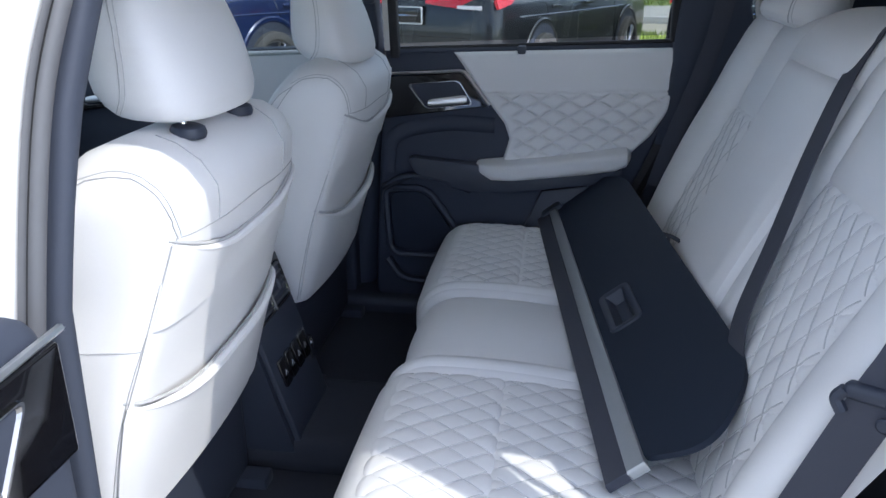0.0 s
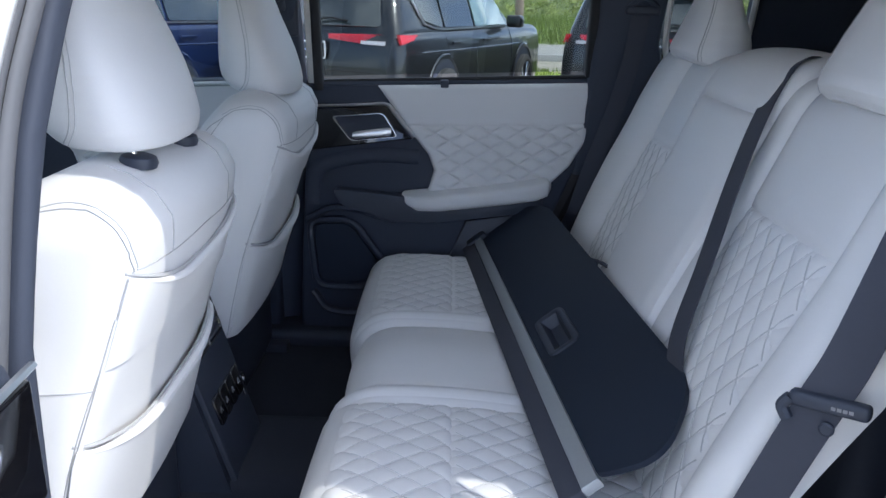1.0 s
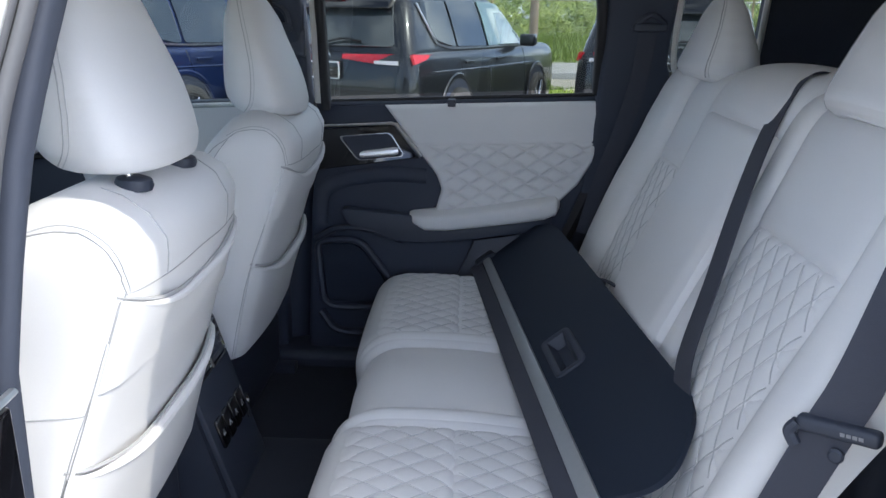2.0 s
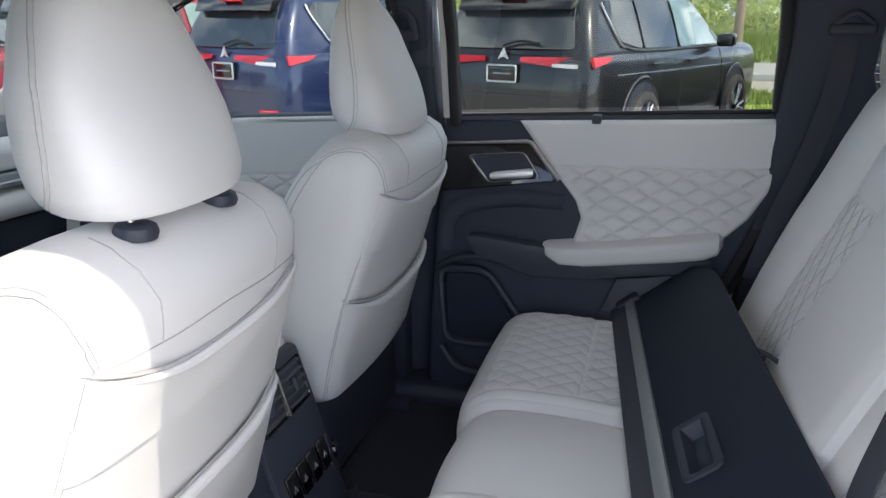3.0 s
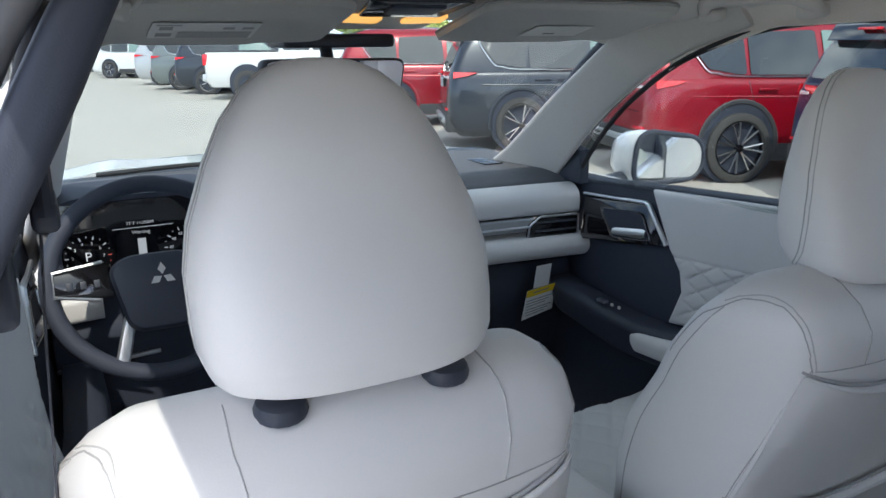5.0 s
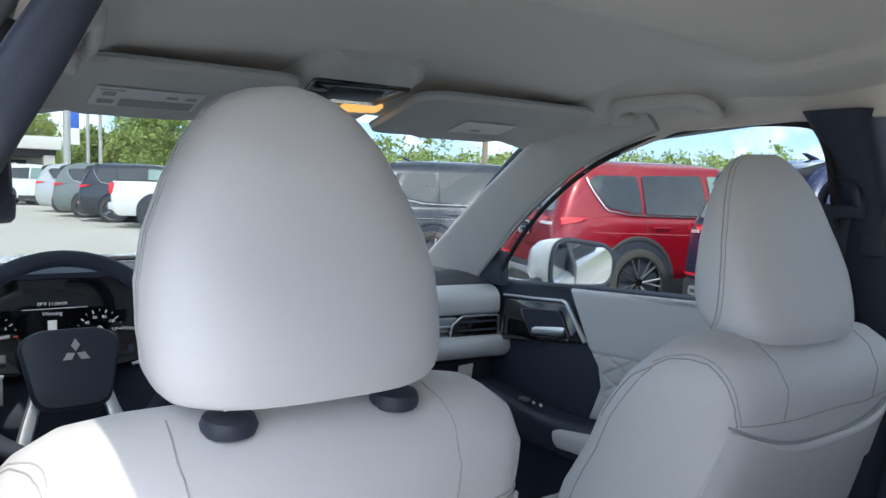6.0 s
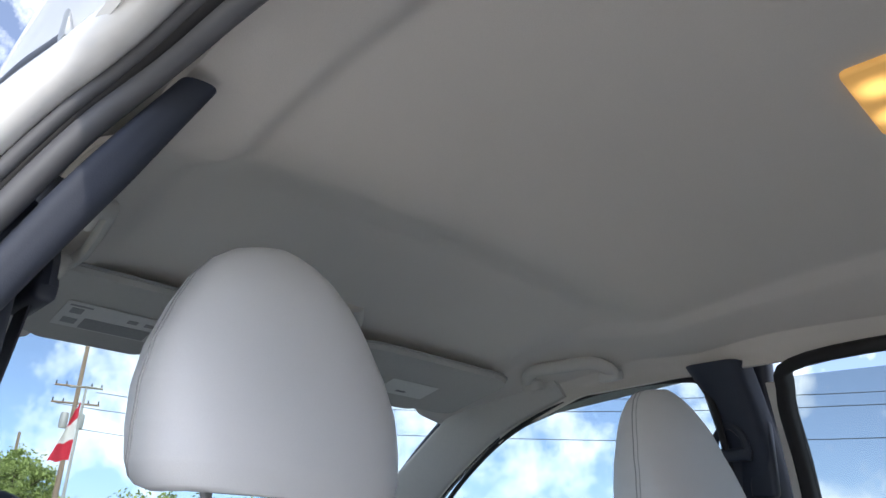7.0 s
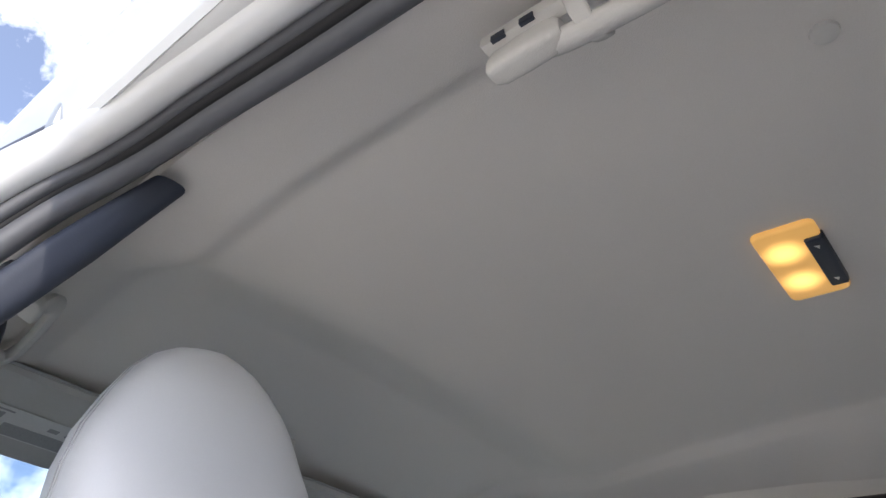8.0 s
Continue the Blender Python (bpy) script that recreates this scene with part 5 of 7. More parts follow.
part("buckle", bm, M_BLACK, st)

# ---------- centre console ----------
# lighter than the black plastic: light on the vent slats put into their colour
M_SLAT_LIT = mat("lit_slat_grey", (0.075, 0.080, 0.092), 0.5, var=0.08)
con = thing("centre_console", "centre console with grey padded lid, rear air vents and switches", "console", (-0.9, CY - 0.02, 0.42))
K0, K1 = 1.312, 1.522
bm = bmesh.new()
rings = []
for x, top in ((-1.50, 0.80), (-1.20, 0.78), (-0.90, 0.77), (-0.74, 0.795), (-0.580, 0.805)):
    rings.append([Vector((x + (0.30 * (0.80 - p.y) if x > -0.6 else 0), p.x, p.y)) for p in roundpoly([(K0 - 0.01, 0.44), (K1 + 0.01, 0.44), (K1, top), (K0, top)], 0.02, 4, 4)])
loft(bm, rings)
part("body", tidy(bm), M_BLACK, con)
bm = bmesh.new()
rbox(bm, (-1.00, K0 - 0.016, 0.800), (-0.588, K1 - 0.010, 0.848), 0.020, 5)
part("lid", bm, M_LEATHER, con, "light grey padded armrest lid")
KF = lambda a, b, h: Vector((-0.577 + (0.90 - b) * 0.30 + h, a, b - 0.10))
bm = bmesh.new()
prism(bm, roundpoly([(K0 + 0.004, 0.50), (K1 - 0.004, 0.50), (K1 - 0.004, 0.935), (K0 + 0.004, 0.935)], 0.02, 4, 3), KF, 0.012, 0.006, 2)
part("rear_panel", bm, M_BLACK, con)
for y0, y1 in ((K0 + 0.02, (K0 + K1) / 2 - 0.004), ((K0 + K1) / 2 + 0.004, K1 - 0.02)):
    bm = bmesh.new()
    fr = roundpoly([(y0, 0.835), (y1, 0.835), (y1, 0.915), (y0, 0.915)], 0.008, 3, 2)
    tube(bm, [KF(p.x, p.y, 0.014) for p in fr + fr[:1]], 0.0035, 6)
    vent = part("air_vent", bm, M_GLOSS, con)
    bm = bmesh.new()
    prism(bm, [(y0, 0.837), (y1, 0.837), (y1, 0.913), (y0, 0.913)], lambda a, b, h: KF(a, b, 0.010 + h), 0.003)
    part("duct", bm, M_SOFT, vent)
    for k in range(5):
        bm = bmesh.new()
        z = 0.845 + k * 0.0155
        tube(bm, [KF(y0 + 0.002, z, 0.0145), KF(y1 - 0.002, z, 0.0145)], 0.0042, 6, 0.7)
        part("slat", bm, M_SLAT_LIT, vent)
    bm = bmesh.new()
    tube(bm, [KF((y0 + y1) / 2, 0.862, 0.018), KF((y0 + y1) / 2, 0.888, 0.018)], 0.006, 6)
    part("tab", bm, M_BLACK, vent)
part("divider", tube(bmesh.new(), [KF((K0 + K1) / 2, 0.835, 0.017), KF((K0 + K1) / 2, 0.918, 0.017)], 0.003, 6), M_DARKCHROME, con)
for k in range(4):
    bm = bmesh.new()
    y = K0 + 0.028 + k * 0.040
    prism(bm, roundpoly([(y, 0.70), (y + 0.034, 0.70), (y + 0.034, 0.755), (y, 0.755)], 0.005, 3, 1), lambda a, b, h: KF(a, b, 0.012 + h), 0.005, 0.002, 2)
    sw = part("switch", bm, M_GLOSS, con)
    bm = bmesh.new()
    tube(bm, [KF(y + 0.012, 0.722, 0.0175), KF(y + 0.018, 0.733, 0.0175), KF(y + 0.022, 0.722, 0.0175)], 0.0011, 5)
    part("mark", bm, M_PRINT, sw)
part("trim_line", tube(bmesh.new(), [KF(K1 - 0.03, 0.685, 0.014), KF(K1 - 0.022, 0.755, 0.014)], 0.0022, 6), M_DARKCHROME, con)
bm = bmesh.new()
lathe(bm, [(0.018, 0), (0.018, 0.008), (0.013, 0.010)], KF(K1 + 0.012, 0.70, -0.004), (0.9, 0.4, 0), 18)
part("socket_lid", bm, M_GLOSS, con)

# ---------- dashboard ----------
dash = thing("dashboard", "black and light grey dashboard with chrome-edged side vent", "dashboard", (-1.6, CY, 0.8))


def dash_x(y):
    return -1.545 - 0.05 * (1 - ((y - CY) / 0.66) ** 2) + 0.02


def bar(prof, y0, y1, n=24):
    """A long moulding across the car with a closed (x offset, z) profile."""
    rings = []
    for i in range(n + 1):
        y = lerp(y0, y1, i / n)
        rings.append([Vector((dash_x(y) + p.x, y, p.y)) for p in prof])
    bm = bmesh.new()
    loft(bm, rings)
    return tidy(bm)


part("top_pad", bar(roundpoly([(-0.46, 1.02), (0.0, 1.03), (0.02, 1.128), (-0.05, 1.156), (-0.46, 1.166)], [0.02, 0.02, 0.02, 0.03, 0.02], 4, 4), 0.80, 2.085), M_DASH_SHEEN, dash)
part("fascia_pad", bar(roundpoly([(-0.02, 1.045), (0.060, 1.052), (0.062, 1.105), (0.03, 1.130), (-0.02, 1.125)], [0.01, 0.014, 0.02, 0.02, 0.01], 4, 3), 1.60, 2.085), M_LEATHER, dash, "light grey padded fascia")
part("accent_strip", bar(roundpoly([(0.0, 1.005), (0.055, 1.01), (0.057, 1.047), (0.0, 1.047)], 0.006, 3, 2), 1.60, 1.955), M_ALU, dash, "brushed grey accent strip")
part("chrome_line", bar(roundpoly([(0.05, 1.020), (0.062, 1.021), (0.062, 1.026), (0.05, 1.026)], 0.002, 2, 1), 1.60, 1.96), M_CHROME, dash)
part("lower_ledge", bar(roundpoly([(-0.02, 0.925), (0.075, 0.935), (0.095, 0.965), (0.08, 0.995), (0.0, 1.0)], [0.01, 0.025, 0.02, 0.015, 0.01], 4, 3), 1.60, 2.10), M_LEATHER, dash, "light grey padded ledge")
part("glovebox", bar(roundpoly([(-0.12, 0.56), (-0.01, 0.60), (0.035, 0.80), (0.03, 0.925), (-0.12, 0.93)], [0.02, 0.04, 0.04, 0.01, 0.01], 4, 3), 1.56, 2.08), M_SOFT, dash)
part("lower_driver_panel", bar(roundpoly([(-0.10, 0.60), (0.02, 0.68), (0.05, 0.93), (0.0, 1.0), (-0.10, 1.0)], 0.03, 4, 3), 0.80, 1.30), M_SOFT, dash)
part("driver_ledge", bar(roundpoly([(0.0, 0.955), (0.060, 0.96), (0.062, 1.01), (0.0, 1.015)], 0.012, 4, 2), 0.78, 0.90), M_LEATHER, dash)
part("knee_line", bar(roundpoly([(0.045, 0.86), (0.055, 0.86), (0.055, 0.868), (0.045, 0.868)], 0.002, 2, 1), 0.80, 1.0), M_CHROME, dash)
bm = bmesh.new()
rbox(bm, (-1.62, 1.27, 0.50), (-1.50, 1.60, 1.04), 0.04, 4)
part("centre_panel", bm, M_BLACK, dash)
bm = bmesh.new()
rbox(bm, (-1.535, 1.235, 1.065), (-1.515, 1.545, 1.215), 0.012, 3)
scr = part("touch_screen", bm, M_GLOSS, dash, "gloss black touch screen")
bm = bmesh.new()
rbox(bm, (-1.5165, 1.25, 1.078), (-1.5135, 1.53, 1.203), 0.0)
part("display", bm, mat("display_pale", (0.42, 0.45, 0.47), 0.25), scr, "pale map display")
random.seed(5)
for k in range(9):
    bm = bmesh.new()
    y, z = random.uniform(1.27, 1.40), random.uniform(1.09, 1.19)
    pts = [(-1.5125, y, z)]
    for j in range(4):
        pts.append((-1.5125, min(1.525, max(1.255, pts[-1][1] + random.uniform(-0.02, 0.06))), min(1.198, max(1.082, pts[-1][2] + random.uniform(-0.03, 0.03)))))
    tube(bm, pts, 0.0013, 4)
    part("map_line", bm, M_BLACK, scr)
# centre keys and knobs below the screen
for k in range(2):
    bm = bmesh.new()
    lathe(bm, [(0.024, 0), (0.024, 0.012), (0.021, 0.018), (0.010, 0.019)], (-1.502, 1.315 + k * 0.23, 0.945), (1, 0, 0), 20)
    part("knob", bm, M_GLOSS, dash)
    bm = bmesh.new()
    lathe(bm, [(0.026, 0), (0.026, 0.004), (0.023, 0.005)], (-1.502, 1.315 + k * 0.23, 0.945), (1, 0, 0), 20)
    part("knob_ring", bm, M_CHROME, dash)
for k in range(6):
    bm = bmesh.new()
    rbox(bm, (-1.503, 1.352 + k * 0.026, 0.935), (-1.496, 1.374 + k * 0.026, 0.957), 0.002)
    part("key", bm, M_GLOSS, dash)
bm = bmesh.new()
rbox(bm, (-1.505, 1.29, 0.995), (-1.49, 1.58, 1.035), 0.006)
part("centre_vent", bm, M_GLOSS, dash)
# passenger side vent
VP = lambda a, b, h: Vector((dash_x(a) + 0.055 + h, a, b))
bm = bmesh.new()
vv = roundpoly([(1.93, 0.993), (2.078, 0.993), (2.078, 1.050), (1.965, 1.050), (1.935, 1.028)], [0.004, 0.006, 0.008, 0.008, 0.006], 3, 2)
prism(bm, [(p.x, p.y) for p in vv], VP, 0.010, 0.003, 2)
pv = part("side_vent", bm, M_GLOSS, dash, "gloss black air vent with chrome edge")
part("rim", tube(bmesh.new(), [VP(p.x, p.y, 0.011) for p in vv + vv[:1]], 0.003, 6), M_CHROME, pv)
for z in (1.012, 1.034):
    part("slat", tube(bmesh.new(), [VP(1.95, z, 0.012), VP(2.07, z, 0.012)], 0.005, 6, 0.5), M_BLACK, pv)
# demister slots on the top pad
for k in range(5):
    bm = bmesh.new()
    rbox(bm, (-1.80 + k * 0.022, 1.93, 1.156), (-1.788 + k * 0.022, 1.99, 1.163), 0.001)
    part("demister_slot", bm, M_GLOSS, dash)
# instrument hood and cluster
bm = bmesh.new()
rings = []
for i in range(9):
    t = i / 8
    x = lerp(-1.66, -1.50, t)
    rings.append([Vector((x, p.x, p.y)) for p in roundpoly([(0.81, 1.02), (1.18, 1.02), (1.16, 1.212 - 0.006 * t), (0.83, 1.212 - 0.006 * t)], [0.02, 0.02, 0.05, 0.05], 5, 3)])
loft(bm, rings)
part("instrument_hood", tidy(bm), M_SOFT, dash)
bm = bmesh.new()
rbox(bm, (-1.500, 0.838, 1.040), (-1.496, 1.154, 1.196), 0.01, 2)
clu = part("instrument_display", bm, M_GLOSS, dash, "dark digital instrument display")
M_READ = glow("display_white", (0.55, 0.57, 0.60), 0.16)
M_REDREAD = glow("display_red", (0.6, 0.08, 0.06), 0.16)


def lettering(text, size, at, parent, material, turn=(90, 0, 90)):
    cu = bpy.data.curves.new("lettering", "FONT")
    cu.body, cu.size, cu.align_x, cu.align_y, cu.extrude = text, size, "CENTER", "CENTER", 0.0002
    ob = bpy.data.objects.new("lettering", cu)
    me = bpy.data.meshes.new_from_object(ob)
    bpy.data.objects.remove(ob)
    bpy.data.curves.remove(cu)
    me.materials.append(material)
    ob = new("lettering", me)
    ob.parent = parent
    ob.matrix_basis = pose(*at, *turn) if parent.parent else Matrix.Translation(-parent.location) @ pose(*at, *turn)
    return ob


XD = -1.4955
for yc in (0.885, 1.072):
    for k in range(15):
        a = -34 + k * 248 / 14
        bm = bmesh.new()
        tube(bm, [(XD, yc - r * math.cos(radians(a)), 1.088 + r * math.sin(radians(a))) for r in ((0.036, 0.043) if k % 2 == 0 else (0.040, 0.043))], 0.0011 if k % 2 == 0 else 0.0007, 4)
        part("tick", bm, M_REDREAD if (yc < 1 and a > 165) else M_READ, clu)
    for k in range(8):
        a = radians(-34 + k * 248 / 7)
        lettering(str(k + 1) if yc < 1 else str(20 * k), 0.0085, (XD, yc - 0.0285 * math.cos(a), 1.088 + 0.0285 * math.sin(a)), clu, M_READ)
lettering("P", 0.026, (XD, 0.885, 1.088), clu, M_READ)
lettering("0", 0.030, (XD, 1.072, 1.086), clu, M_READ)
lettering("Warning", 0.010, (XD, 0.987, 1.128), clu, M_READ)
lettering("77°F 11:29AM", 0.009, (XD, 0.987, 1.147), clu, M_READ)
part("rule", tube(bmesh.new(), [(XD, 0.935, 1.138), (XD, 1.05, 1.138)], 0.0006, 4), M_READ, clu)
bm = bmesh.new()
rbox(bm, (XD - 0.0005, 0.979, 1.075), (XD + 0.0005, 0.995, 1.115), 0.004, 2)
part("car_symbol", bm, M_READ, clu)

# ---------- steering wheel ----------
sw = thing("steering_wheel", "black leather steering wheel with silver spoke trim", "steering wheel", (-1.30, 0.985, 1.085))
SWM = Matrix.Translation((-1.30, 0.985, 1.085)) @ Matrix.Rotation(radians(-20), 4, "Y")
rim = [SWM @ Vector((0, 0.177 * math.cos(t), 0.177 * math.sin(t) * (0.985 if math.sin(t) > -0.6 else 0.965))) for t in (2 * math.pi * k / 64 for k in range(65))]
part("rim", tube(bmesh.new(), rim, 0.0155, 12, up=SWM.to_3x3() @ Vector((1, 0, 0))), M_SOFT, sw)
bm = bmesh.new()
rings = []
for h, s in ((-0.03, 0.86), (0.0, 0.98), (0.018, 1.0), (0.030, 0.93), (0.034, 0.75)):
    rings.append([SWM @ Vector((h + 0.005, p.x * s, p.y * s + 0.0)) for p in roundpoly([(-0.058, -0.095), (0.058, -0.095), (0.082, 0.025), (0.05, 0.044), (-0.05, 0.044), (-0.082, 0.025)], 0.03, 5, 3)])
loft(bm, rings)
hub = part("hub_pad", tidy(bm), M_BLACK, sw)
for a in (90, 210, 330):
    bm = bmesh.new()
    c, s = math.cos(radians(a)), math.sin(radians(a))
    prism(bm, [(0.002 * c + 0.006, 0.002 * s), (0.012 * c - 0.007 * s + 0.006, 0.012 * s + 0.007 * c), (0.024 * c + 0.006, 0.024 * s), (0.012 * c + 0.007 * s + 0.006, 0.012 * s - 0.007 * c)], lambda p, q, h: SWM @ Vector((0.0385 + h, p, q)), 0.003)
    part("badge", bm, M_CHROME, hub)
for s in (-1, 1):
    bm = bmesh.new()
    prism(bm, roundpoly([(s * 0.07, -0.025), (s * 0.172, -0.015), (s * 0.174, 0.03), (s * 0.075, 0.04)], 0.01, 4, 2), lambda p, q, h: SWM @ Vector((-0.01 + h, p, q)), 0.022, 0.006, 2)
    spk = part("spoke", bm, M_GLOSS, sw)
    part("spoke_trim", tube(bmesh.new(), [SWM @ Vector((0.013, s * p, q)) for p, q in ((0.088, 0.040), (0.168, 0.030), (0.170, -0.012), (0.10, -0.026))], 0.003, 6), M_CHROME, spk)
    for k in range(3):
        bm = bmesh.new()
        rbox(bm, (0.011, s * (0.10 + 0.022 * k) - 0.005, -0.004), (0.015, s * (0.10 + 0.022 * k) + 0.005, 0.010), 0.002, 2, SWM)
        part("button", bm, M_BLACK, spk)
    bm = bmesh.new()
    tube(bm, [SWM @ Vector(p) for p in spline([(0.006, s * 0.052, -0.060), (0.004, s * 0.066, -0.105), (0.002, s * 0.082, -0.158)], 5)], [0.011] * 5 + [0.012] * 6, 8, 0.5)
    part("lower_spoke", bm, M_CHROME, sw, "satin silver lower spoke")
bm = bmesh.new()
tube(bm, [SWM @ Vector((-0.02, 0, 0)), SWM @ Vector((-0.20, 0, 0))], 0.05, 14)
part("column", bm, M_BLACK, sw)
for s in (-1, 1):
    part("stalk", tube(bmesh.new(), [SWM @ Vector((-0.07, s * 0.04, 0)), SWM @ Vector((-0.055, s * 0.15, 0.01)), SWM @ Vector((-0.05, s * 0.19, 0.012))], [0.008, 0.009, 0.012], 8), M_BLACK, sw)

# ---------- paper tag under the ledge ----------
tag = thing("paper_tag", "white paper tag with yellow header hanging below the dashboard", "tag", (-1.46, 1.965, 0.9))
TP = lambda a, b, h: Vector((-1.46 + h + 0.15 * (b - 0.85), 1.955 + a, b))
for nm, q, m, h in (("neck", [(-0.020, 0.862), (0.028, 0.866), (0.030, 0.928), (-0.018, 0.926)], M_PAPER, 0.0), ("card", [(-0.048, 0.772), (0.050, 0.792), (0.048, 0.868), (-0.040, 0.858)], M_PAPER, 0.001), ("header", [(-0.0415, 0.838), (0.049, 0.849), (0.048, 0.868), (-0.040, 0.858)], M_YELLOW, 0.0022)):
    bm = bmesh.new()
    prism(bm, q, lambda a, b, hh, h=h: TP(a, b, h + hh), 0.001)
    part(nm, bm, m, tag)
for k in range(6):
    bm = bmesh.new()
    z = 0.826 - k * 0.0085
    prism(bm, [(-0.038, z), (0.042 - 0.01 * (k % 3), z + 0.010), (0.042 - 0.01 * (k % 3), z + 0.012), (-0.038, z + 0.002)], lambda a, b, hh: TP(a, b, 0.0022 + hh), 0.0006)
    part("print_line", bm, M_PRINT, tag)
bm = bmesh.new()
prism(bm, [(-0.02, 0.849), (0.03, 0.856), (0.03, 0.859), (-0.02, 0.852)], lambda a, b, hh: TP(a, b, 0.0034 + hh), 0.0005)
part("print_line", bm, M_PRINT, tag)

M_LABEL = mat("pale_grey_label", (0.74, 0.74, 0.73), 0.7)
M_PALEPRINT = mat("mid_grey_print", (0.38, 0.38, 0.39), 0.8, var=0.25, var_scale=400)

# ---------- overhead: visors, console, mirror, handles, lamp ----------
def visor(y0, y1, label, stickers):
    v = thing("sun_visor", label, "sun visor", (-1.08, (y0 + y1) / 2, 1.56), group="sun visors")
    VM = lambda a, b, h: Vector((lerp(-0.972, -1.185, b), lerp(y0, y1, a), lerp(1.567, 1.515, b) - 0.010 + h))
    w = y1 - y0
    poly = roundpoly([(0, 0), (1, 0), (1, 1), (0.75, 1.0), (0.70, 1.06), (0.30, 1.06), (0.25, 1.0), (0, 1)], [0.16, 0.16, 0.2, 0.02, 0.02, 0.02, 0.02, 0.2], 6, 4)
    rings = []
    for h, k in ((-0.010, 0.90), (-0.008, 0.97), (0.0, 1.0), (0.008, 0.97), (0.010, 0.90)):
        rings.append([VM(0.5 + (p.x - 0.5) * (1 - (1 - k) * 0.35), 0.5 + (p.y - 0.5) * k, h) for p in poly])
    bm = bmesh.new()
    loft(bm, rings)
    part("pad", tidy(bm), M_VISOR, v)
    part("edge_seam", tube(bmesh.new(), [VM(p.x, p.y, 0.004) for p in poly + poly[:1]], 0.0025, 5), M_SEAM, v)
    for a0, a1, b0, b1, m in stickers:
        bm = bmesh.new()
        prism(bm, [(a0, b0), (a1, b0), (a1, b1), (a0, b1)], lambda a, b, h: VM(a, b, -0.0125 - h * 0.2), 0.004)
        part("sticker", bm, m, v)
    return v, VM


vd, VMD = visor(0.865, 1.275, "grey driver sun visor, folded up, with warning label", [(0.30, 0.68, 0.36, 0.74, M_LABEL)])
for k, (a0, a1, b0, b1, m) in enumerate(((0.40, 0.665, 0.56, 0.72, M_PALEPRINT), (0.315, 0.40, 0.395, 0.415, M_PALEPRINT), (0.33, 0.375, 0.44, 0.52, M_PALEPRINT), (0.325, 0.38, 0.60, 0.68, M_PALEPRINT), (0.55, 0.59, 0.45, 0.50, M_PALEPRINT), (0.62, 0.66, 0.45, 0.50, M_PALEPRINT))):
    bm = bmesh.new()
    prism(bm, [(a0, b0), (a1, b0), (a1, b1), (a0, b1)], lambda a, b, h: VMD(a, b, -0.0137 - h * 0.2), 0.002)
    part("print_bar", bm, m, vd)
vp, VMP = visor(1.495, 1.925, "grey passenger sun visor, folded up, with small label", [(0.36, 0.66, 0.42, 0.72, M_PAPER)])
bm = bmesh.new()
prism(bm, [(0.46, 0.62), (0.52, 0.62), (0.52, 0.65), (0.46, 0.65)], lambda a, b, h: VMP(a, b, -0.0137 - h * 0.2), 0.002)
part("print_bar", bm, M_PRINT, vp)

ohc = thing("overhead_console", "grey overhead console with black panel and lit warm map lamps", "overhead console", (-1.08, 1.39, 1.56))
bm = bmesh.new()
rings = []
for x, z, w in ((-0.93, 1.590, 0.075), (-0.97, 1.566, 0.100), (-1.10, 1.540, 0.110), (-1.19, 1.520, 0.105), (-1.215, 1.520, 0.09)):
    rings.append([Vector((x, 1.385 + p.x, p.y)) for p in roundpoly([(-w, z), (w, z), (w + 0.02, z + 0.075), (-w - 0.02, z + 0.075)], [0.02, 0.02, 0.005, 0.005], 4, 3)])
loft(bm, rings)
part("housing", tidy(bm), M_GREYTRIM, ohc)
OC = lambda a, b, h: Vector((b, 1.385 + a, lerp(1.566, 1.521, (b + 0.97) / -0.22) - h))
bm = bmesh.new()
prism(bm, roundpoly([(-0.092, -0.985), (0.092, -0.985), (0.075, -1.085), (-0.075, -1.085)], 0.01, 4, 4), OC, 0.006, 0.003, 2)
part("panel", bm, M_GLOSS, ohc)
bm = bmesh.new()
prism(bm, roundpoly([(-0.05, -1.005), (0.05, -1.005), (0.045, -1.055), (-0.045, -1.055)], 0.008, 4, 3), lambda a, b, h: OC(a, b, 0.004 + h), 0.006, 0.003, 2)
part("holder_lid", bm, M_BLACK, ohc)
for s in (-1, 1):
    bm = bmesh.new()
    prism(bm, roundpoly([(s * 0.022, -1.100), (s * 0.095, -1.085), (s * 0.100, -1.125), (s * 0.022, -1.135)], 0.008, 4, 3), OC, 0.006, 0.003, 2)
    part("map_lamp", bm, M_LENS, ohc, "warm lit lamp lens")

im = thing("rear_view_mirror", "black-framed interior rear-view mirror on a short stalk", "mirror", (-1.22, 1.31, 1.45))
IMP = lambda a, b, h: Vector((-1.205 + 0.25 * a + 0.13 * b + h, 1.312 + a, 1.435 + b))
shape = roundpoly([(-0.120, -0.034), (0.120, -0.034), (0.126, 0.034), (-0.126, 0.034)], 0.018, 5, 3)
bm = bmesh.new()
prism(bm, [(p.x, p.y) for p in shape], lambda a, b, h: IMP(a, b, h - 0.03), 0.03, 0.010, 3)
part("shell", bm, M_BLACK, im)
bm = bmesh.new()
prism(bm, [(p.x * 0.95, p.y * 0.88) for p in shape], lambda a, b, h: IMP(a, b, h), 0.0012)
part("glass", bm, M_MIRROR, im, "silvered mirror glass", False)
part("stalk", tube(bmesh.new(), [(-1.235, 1.312, 1.445), (-1.25, 1.312, 1.49), (-1.265, 1.312, 1.525)], 0.012, 10), M_BLACK, im)
bm = bmesh.new()
